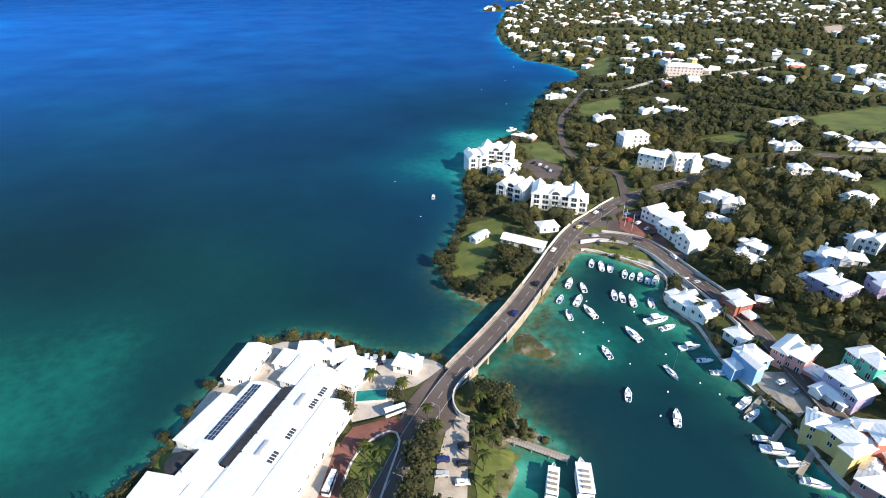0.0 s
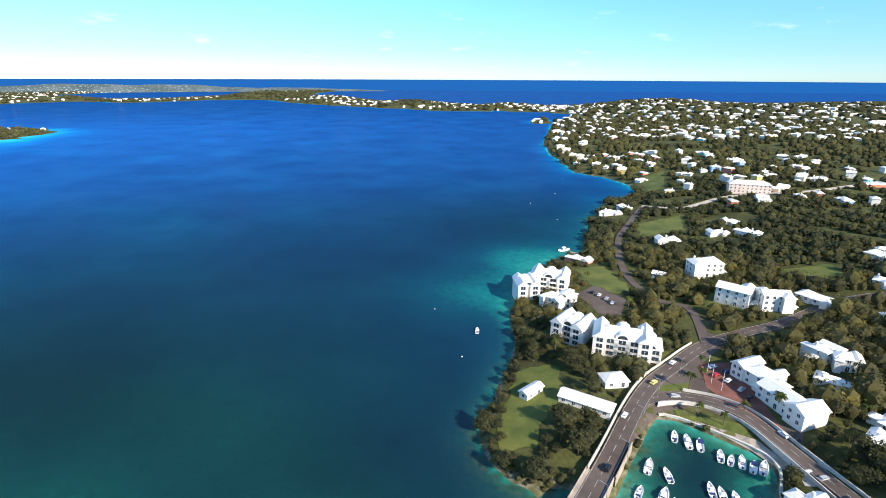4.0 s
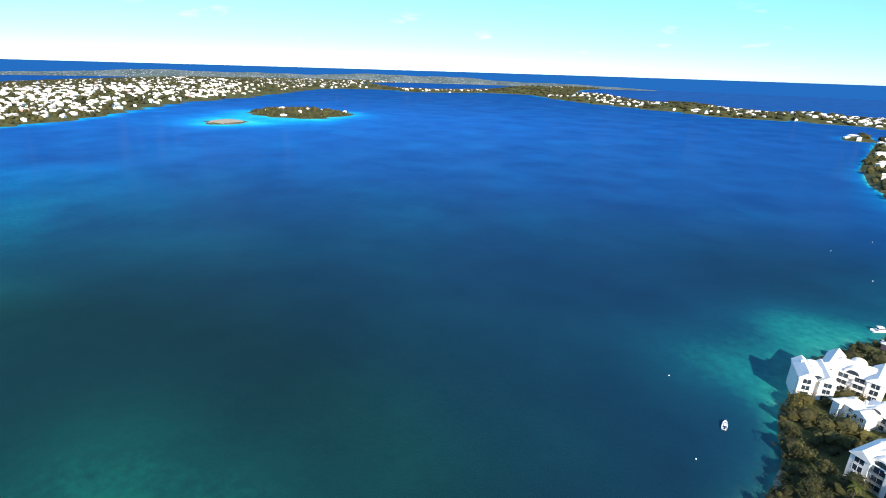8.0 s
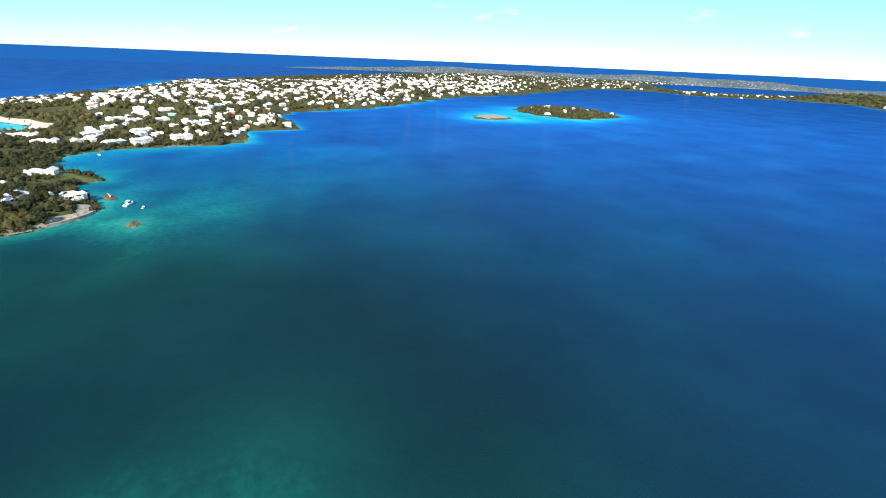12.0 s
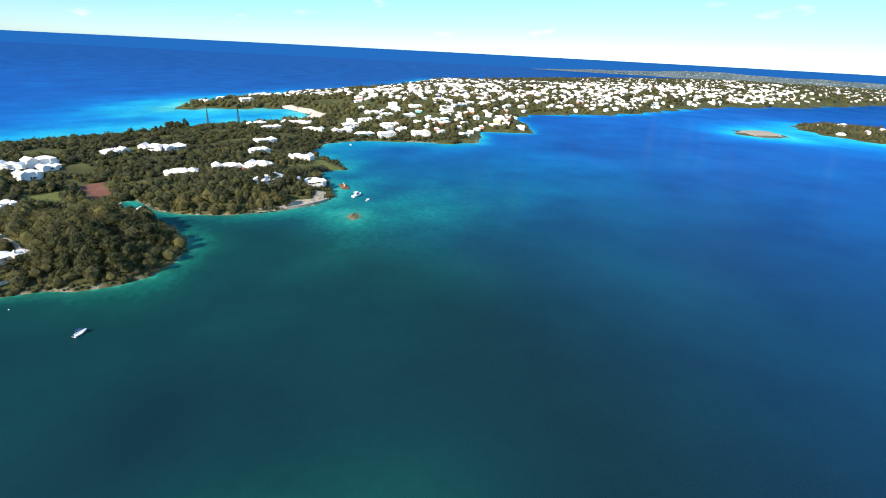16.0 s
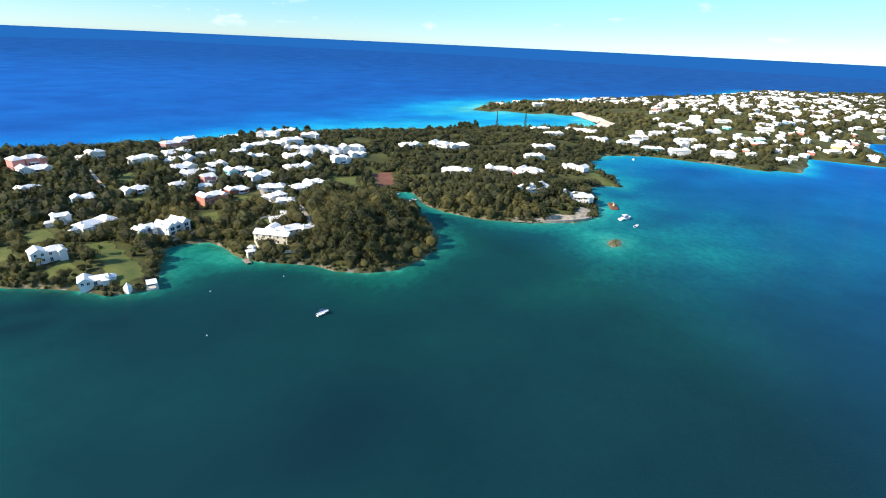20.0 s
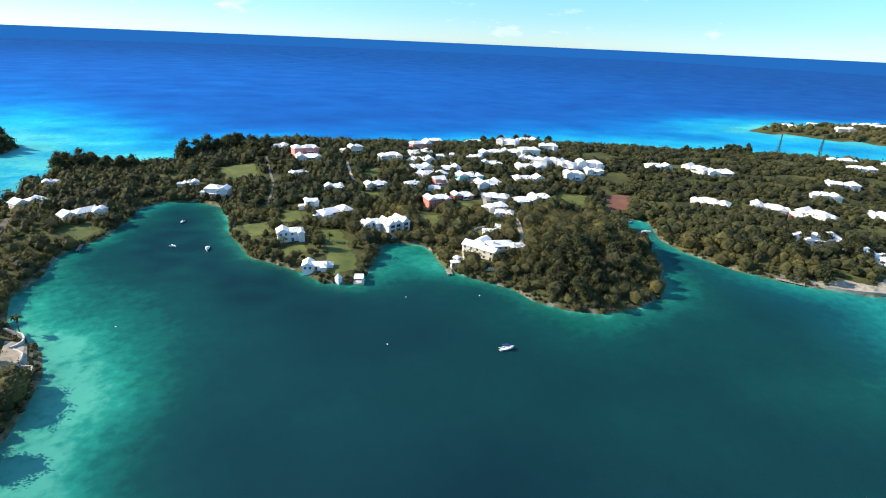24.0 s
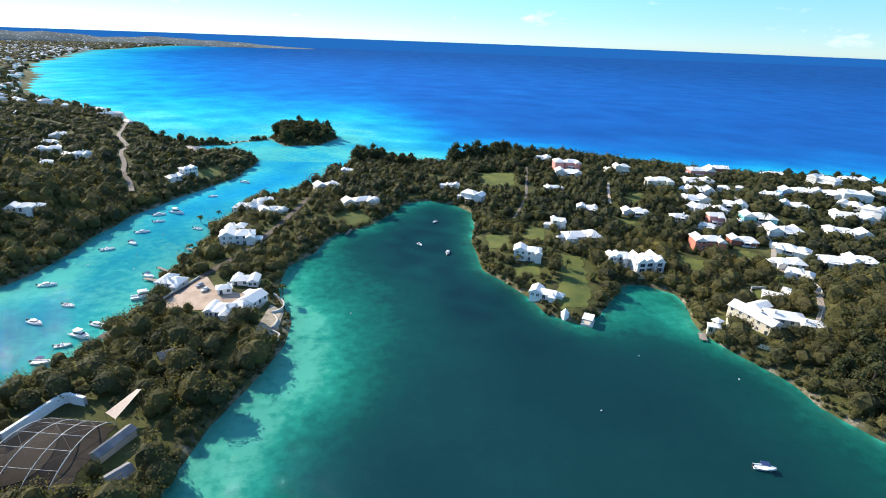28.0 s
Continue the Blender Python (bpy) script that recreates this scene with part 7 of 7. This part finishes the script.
# named far houses on the nearer hills
for (x0, x1, y0, y1, step, dense, most) in ((110, 700, 400, 1050, 32, -0.05, 120), (-1250, -830, 30, 520, 31, -0.4, 75)):
    hx, hy = town(*scatter(x0, x1, y0, y1, step, RS), dense)
    ok = clear_of(hx, hy, 8)
    hx, hy = hx[ok], hy[ok]
    sel = np.argsort(np.hypot(hx + 80, hy - 100))
    for k in sel[:most]:
        house(float(hx[k]), float(hy[k]), float(RS.uniform(-90, 90)), float(RS.choice([8, 9, 10, 12, 14, 18])), float(RS.choice([6.0, 7.0, 8.0])), int(RS.choice([1, 1, 1, 2])), str(RS.choice(TINTS)), "hip", False, "houses scattered over the hills")
    far_lists.append((hx[sel[most:]], hy[sel[most:]]))
for (x0, x1, y0, y1, step, dense) in ((100, 1700, 1050, 2600, 38, -0.45), (700, 1700, 350, 1050, 42, -0.4), (-2300, -1250, -250, 1500, 27, -0.7), (-1150, 420, 1900, 2700, 34, -0.1), (-3500, -1500, 1500, 4300, 42, -0.45),
                                      (60, 2000, -3000, -560, 34, -0.4), (500, 2600, -4700, -3000, 60, -0.5), (230, 500, -500, 200, 40, 0.0), (-1150, -960, 960, 1200, 60, 0.2), (-3400, -2300, 900, 1500, 45, -0.5)):
    far_lists.append(town(*scatter(x0, x1, y0, y1, step, RS), dense))
fx, fy = np.concatenate([a for a, _ in far_lists]), np.concatenate([b_ for _, b_ in far_lists])
n = len(fx)
fl, fw, fh, fr_ = RS.uniform(7, 16, n) / 2 * RS.choice([1, 1, 1, 1.3, 1.7], n), RS.uniform(5.5, 9, n) / 2, RS.choice([2.4, 2.6, 4.8], n), RS.uniform(-1.57, 1.57, n)
fz = gz(fx, fy)
c, s = np.cos(fr_), np.sin(fr_)


def corners(dl, dw, z):
    return [np.stack([fx + c * a - s * b_, fy + s * a + c * b_, z], 1) for a, b_ in ((-dl, -dw), (dl, -dw), (dl, dw), (-dl, dw))]


V = np.stack(corners(fl, fw, fz - 3) + corners(fl, fw, fz + fh) + corners(fl + 0.5, fw + 0.5, fz + fh - 0.1) + corners(np.maximum(fl - fw, 0.3), fw * 0 + 0.2, fz + fh + fw * 0.55), 1).reshape(-1, 3)
q = np.array([(0, 1, 5, 4), (1, 2, 6, 5), (2, 3, 7, 6), (3, 0, 4, 7), (8, 9, 13, 12), (9, 10, 14, 13), (10, 11, 15, 14), (11, 8, 12, 15), (12, 13, 14, 15), (11, 10, 9, 8)])
F = (q[None] + (np.arange(n) * 16)[:, None, None]).reshape(-1, 4)
TOWNWALL, nt, b = material("far_stucco", 0.85, 0, 0.2)
g = nt.nodes.new("ShaderNodeNewGeometry")
nt.links.new(ramp(nt, g.outputs["Random Per Island"], [(0, (0.72, 0.66, 0.55)), (0.45, (0.8, 0.78, 0.74)), (0.8, (0.75, 0.62, 0.5)), (0.92, (0.6, 0.33, 0.28)), (1, (0.35, 0.55, 0.55))]), b.inputs["Base Color"])
me = raw_mesh("distant_houses", V, F, [TOWNWALL, ROOF], False, np.tile([0] * 4 + [1] * 6, n))
tagged(new("distant_houses", me), "far white-roofed houses scattered over the hills", "houses", kind="stuff")

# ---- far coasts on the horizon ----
HAZY_COAST, nt, b = material("far_coast", 0.95, 0, 0.1)
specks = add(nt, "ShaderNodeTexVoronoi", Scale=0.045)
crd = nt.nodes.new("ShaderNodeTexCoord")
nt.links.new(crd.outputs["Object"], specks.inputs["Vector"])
# blue-grey haze of distance is mixed into the land and house colours
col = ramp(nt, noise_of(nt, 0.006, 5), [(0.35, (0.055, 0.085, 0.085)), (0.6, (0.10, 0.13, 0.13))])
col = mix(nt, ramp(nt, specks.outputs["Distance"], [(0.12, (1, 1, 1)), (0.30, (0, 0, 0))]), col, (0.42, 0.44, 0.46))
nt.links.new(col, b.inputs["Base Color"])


def far_coast(a0, a1, top, low, seed, label, rise_=0.12, fall=0.12, dist=4640):
    """A low ridge on an arc round the bay, between two headings in degrees from +x; it tapers at both ends."""
    n = 220
    an = np.radians(np.linspace(a0, a1, n))
    u = np.linspace(0, 1, n)
    taper = np.clip(u / rise_, 0.02, 1) ** 0.8 * np.clip((1 - u) / fall, 0.02, 1) ** 0.8
    hgt = (low + (top - low) * (0.55 + 0.25 * np.sin(u * 17 + seed) + 0.14 * np.sin(u * 41 + 2 * seed) + 0.06 * np.sin(u * 113 + seed))) * taper
    rows = [np.stack([-60 + np.cos(an) * (dist + dd), 90 + np.sin(an) * (dist + dd), hgt * f - 3], 1) for dd, f in ((-160, 0.0), (-120, 0.3), (-60, 0.62), (30, 1.0), (80, 0.7), (120, 0.0))]
    ob = new("far_coast", raw_mesh("far_coast", np.concatenate(rows), grid_faces(n, len(rows)), [HAZY_COAST], False))
    return tagged(ob, label, "coast", kind="structure")


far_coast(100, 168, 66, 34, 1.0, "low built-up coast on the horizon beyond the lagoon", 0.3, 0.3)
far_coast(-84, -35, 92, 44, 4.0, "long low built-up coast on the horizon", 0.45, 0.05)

# ---- woods ----
RT = np.random.default_rng(9)
xs, ys = scatter(-870, 340, -600, 640, 5.0, RT)
d = np.min([np.hypot(xs - a, ys - b_) for a, b_ in ((0, 40), (-20, 95), (-95, 140), (-165, 110))], axis=0)
ok = (shore(xs, ys) > 0.7) & (np.hypot(xs + 453, ys - 95) > 14) & (np.hypot(xs - 32, ys - 144) > 12) & (d < 690)
xs, ys, d = xs[ok], ys[ok], d[ok]
r = 1.3 + 3.8 * RT.uniform(size=xs.shape) ** 2.2
r = np.where((xs > -80) & (xs < -10) & (ys > 80) & (ys < 152), r * 0.5, r)
ok = clear_of(xs, ys, 0.5 + 0.55 * r)
xs, ys, d, r = xs[ok], ys[ok], d[ok], r[ok]
# open scrub between the houses, closed wood on the headlands
wild = np.zeros(xs.shape)
for wx_, wy_, wr, wv in ((-400, -50, 60, 1), (-480, 5, 32, 0.8), (-540, 0, 60, 0.2), (-95, -20, 90, 1), (-110, -300, 110, 0.25), (-100, -380, 60, 0.8), (40, -200, 150, 0.6), (30, 190, 30, 0.9), (25, -215, 40, 0.9), (-270, -400, 60, 0.9), (150, 250, 110, 0.35), (140, 180, 70, 0.5), (-330, -170, 60, 0.25)):
    wild = np.maximum(wild, wv * np.exp(-((xs - wx_) ** 2 + (ys - wy_) ** 2) / (wr * wr)))
garden = np.clip(1.25 - np.hypot((xs + 350) / 190, (ys + 220) / 190), 0, 1) + np.clip(1.2 - np.hypot((xs - 150) / 110, (ys - 230) / 170), 0, 1)
keep_ = (wild + 0.28 * np.clip(garden, 0, 0.7) + 0.5 * wobble(xs, ys, 26, 7.0) > -0.17) & (RT.uniform(size=xs.shape) < 0.93)
r, garden = r * (1 + 0.12 * np.clip(garden, 0, 1)), garden[keep_]
xs, ys, d, wild, r = xs[keep_], ys[keep_], d[keep_], wild[keep_], r[keep_]
r = r * (1 + 0.25 * wild)
h = (r * 0.55 + 0.8) * RT.uniform(0.85, 1.3, xs.shape) * (1 + 0.6 * wild) * (1 + 0.22 * np.clip(garden, 0, 1))
zt = gz(xs, ys)
# low shrubs down to the water's edge
sx, sy = scatter(-640, 300, -600, 420, 2.6, RT)
sd_ = shore(sx, sy)
ok = (sd_ > 0.1) & (sd_ < 4.5)
sx, sy = sx[ok], sy[ok]
ok = clear_of(sx, sy) & (RT.uniform(size=sx.shape) < 0.9) & (wobble(sx, sy, 17, 3.0) > -0.6) & (np.hypot(sx + 453, sy - 95) > 14) & (np.hypot(sx - 32, sy - 144) > 12)
sx, sy = sx[ok], sy[ok]
sr = RT.uniform(0.8, 2.3, sx.shape)
a = (sx, sy, gz(sx, sy) + sr * 0.35, sr, sr * 0.9)
me = foliage_mesh("shore_scrub", [(*leaf_quads(*a, 32, 0.36, RT), 0), (*cores(*a, 1, RT, 0.7), 0)], [LEAF])
tagged(new("shore_scrub", me), "low dark green scrub along the rocky shore", "scrub", kind="stuff")
# the nearest stand as single trees
single = np.zeros(xs.shape, bool)
for x0, x1, y0, y1, most in ((-5, 45, 160, 262, 60), (-445, -315, -80, 6, 70), (-125, -50, -130, -20, 60), (-55, 30, 60, 140, 30), (-255, -225, -150, -90, 20), (85, 135, 85, 215, 40)):
    idx = np.where((xs > x0) & (xs < x1) & (ys > y0) & (ys < y1) & ~single)[0]
    single[idx[RT.permutation(len(idx))[:most]]] = True
for k in np.where(single)[0]:
    v = int(np.clip((r[k] - 1.6) / 0.5, 0, 5))
    tree("broad", v, float(xs[k]), float(ys[k]), float(r[k] / (2.6 + 0.45 * v)), float(RT.uniform(0, 360)))
d = np.where((xs > -135) & (xs < 0) & (ys > -150) & (ys < 72), -0.5, d)
d = np.where((np.hypot(xs + 392, ys + 42) < 62) | ((xs > -6) & (xs < 48) & (ys > 165) & (ys < 262)), -2.5, d)
for name, lo, hi, count, level, size in (("peninsula_woodland", -1, 0, 380, 2, 0.26), ("headland_woodland", -3, -2, 230, 1, 0.28), ("woodland", 0, 330, 105, 1, 0.36), ("farther_woodland", 330, 690, 24, 1, 0.62)):
    m = (d >= lo) & (d < hi) & ~single
    a = (xs[m], ys[m], zt[m] + h[m] * 0.62, r[m] * 1.08, h[m])
    me = foliage_mesh(name, [(*leaf_quads(*a, count, size, RT), 0), (*cores(*a, level, RT, 0.84), 0)], [LEAF])
    tagged(new(name, me), "dense dark green broadleaf scrub woodland", "woodland", kind="stuff")
# beyond, coarser and coarser
gx_, gy_ = [], []
for (x0, x1, y0, y1, step) in ((-1700, 1000, -1500, 1500, 13.0), (-3600, 2600, -4800, 4400, 32.0)):
    px, py = scatter(x0, x1, y0, y1, step, RT)
    dd = np.min([np.hypot(px - a, py - b_) for a, b_ in ((0, 40), (-95, 140), (-165, 110))], axis=0)
    lo, hi = ((0, 1400) if step < 20 else (1400, 4700))
    near_ = (px > -870) & (px < 340) & (py > -600) & (py < 640) & (dd < 690)
    ok = (dd >= lo) & (dd < hi) & ~near_ & (shore(px, py) > 5) & (0.5 * wobble(px, py, 40, 7.0) + 0.3 * wobble(px, py, 120, 2.0) > -0.2)
    px, py = px[ok], py[ok]
    keep_ = np.hypot(px + 1035, py - 788) > 75
    for hx, hy in zip(fx, fy):
        keep_ &= (np.abs(px - hx) > 9) | (np.abs(py - hy) > 9)
    for poly in PATCHES:
        keep_ &= poly_sd(px, py, poly) > 3
    for cx_, cy_, hl, hw, rot in CIRCLES:
        keep_ &= (np.abs(px - cx_) > hl + 2) | (np.abs(py - cy_) > hl + 2)
    px, py = px[keep_], py[keep_]
    rr = RT.uniform(0.35, 0.62, px.shape) * step * 0.85
    hh = np.minimum(rr * RT.uniform(0.7, 1.1, px.shape), 7)
    a = (px, py, gz(px, py) + hh * 0.4, rr, hh)
    me = foliage_mesh("distant_woodland", [(*leaf_quads(*a, 9 if step < 20 else 5, 0.75, RT), 0), (*cores(*a, 1, RT, 0.84), 0)], [LEAF])
    tagged(new("distant_woodland", me), "dark green scrub woodland over far hills", "woodland", kind="stuff")

# ---- casuarinas and palms ----
RP = random.Random(3)
for cx_, cy_, sx, sy, n in ((-255, -398, 36, 14, 48), (-290, -362, 12, 18, 10), (-130, -400, 30, 16, 26), (-175, -378, 14, 10, 8), (-62, -530, 34, 44, 60), (60, -450, 26, 14, 8), (-560, -310, 60, 20, 14), (30, -505, 4, 4, 1), (-345, -28, 14, 16, 10), (-388, -36, 42, 26, 34), (-505, 22, 36, 26, 16), (-760, -170, 60, 25, 12)):
    for k in range(n):
        x, y = cx_ + RP.uniform(-1, 1) * sx, cy_ + RP.uniform(-1, 1) * sy
        if float(shore(np.array([x]), np.array([y]))[0]) > 2:
            tree("needle", k % 4, x, y, RP.uniform(0.8, 1.3) * (1.75 if cx_ == -255 else 1.4 if cx_ in (-62, -130) else 1.1), RP.uniform(0, 360))
for x, y in [(-4.0, 105), (-1.5, 99), (1, 76), (9, 101), (9.5, 96), (11, 90), (12, 84), (14, 104), (17, 108), (11, 112), (14, 98), (-44.8, -221.8), (-55, -226.7), (-60, -160.9), (-64, -160.6), (-75.9, -262.1), (-78, -255), (-72, -240), (-66, -205), (-262, -140),
             (-252, -150), (-238, -150), (-226, -140), (-500, 55), (-515, 60), (-525, 50), (-490, 48), (88, 233), (90, 241), (108, 214), (96, 214), (79, 212), (86, 207), (80, 226), (97, 160), (104, 155), (106, 137), (30, 250), (40, 262), (60, 345), (74, 300), (110, 288),
             (-16, 90), (-18, 84), (-20, 92), (-22, 122), (-12, 116), (-110, -118), (-118, -112), (122, 232), (135, 210)]:
    tree("palm", RP.randrange(3), x, y, RP.uniform(0.85, 1.2), RP.uniform(0, 360))
for x, y, s in ((-4, 96, 1.2), (-5.5, 88, 1.4), (-7, 80, 1.4), (-4, 74, 1.3), (-21, 80, 0.9), (-28.8, 112.3, 0.75), (-27.2, 107.0, 0.65), (-12.5, 119.5, 0.6), (13, 116, 1.1), (17, 113, 1.2), (20, 109, 0.9), (-14, 113.5, 0.8), (-72, 120, 0.6), (-75, 109, 0.55), (-78, 101, 0.5), (-53, 142.5, 0.5)):
    tree("broad", RP.randrange(2, 6), x, y, s, RP.uniform(0, 360))

RP = random.Random(33)
for _ in range(400):
    x, y = RP.uniform(-460, -225), RP.uniform(-330, -90)
    if RP.random() < 0.12 and float(shore(np.array([x]), np.array([y]))[0]) > 4 and bool(clear_of(np.array([x]), np.array([y]), 0.8)[0]):
        tree("palm", RP.randrange(3), x, y, RP.uniform(0.9, 1.3), RP.uniform(0, 360))
RP = random.Random(21)
for x, y in [(3, 197), (3.5, 205), (5, 213), (8.5, 226), (10, 234), (13, 246), (16, 256), (17, 268), (15, 280), (14, 292), (16, 304), (4.5, 190)]:
    tree("broad", RP.randrange(2, 6), x + RP.uniform(0, 2), y, RP.uniform(0.5, 0.8), RP.uniform(0, 360))
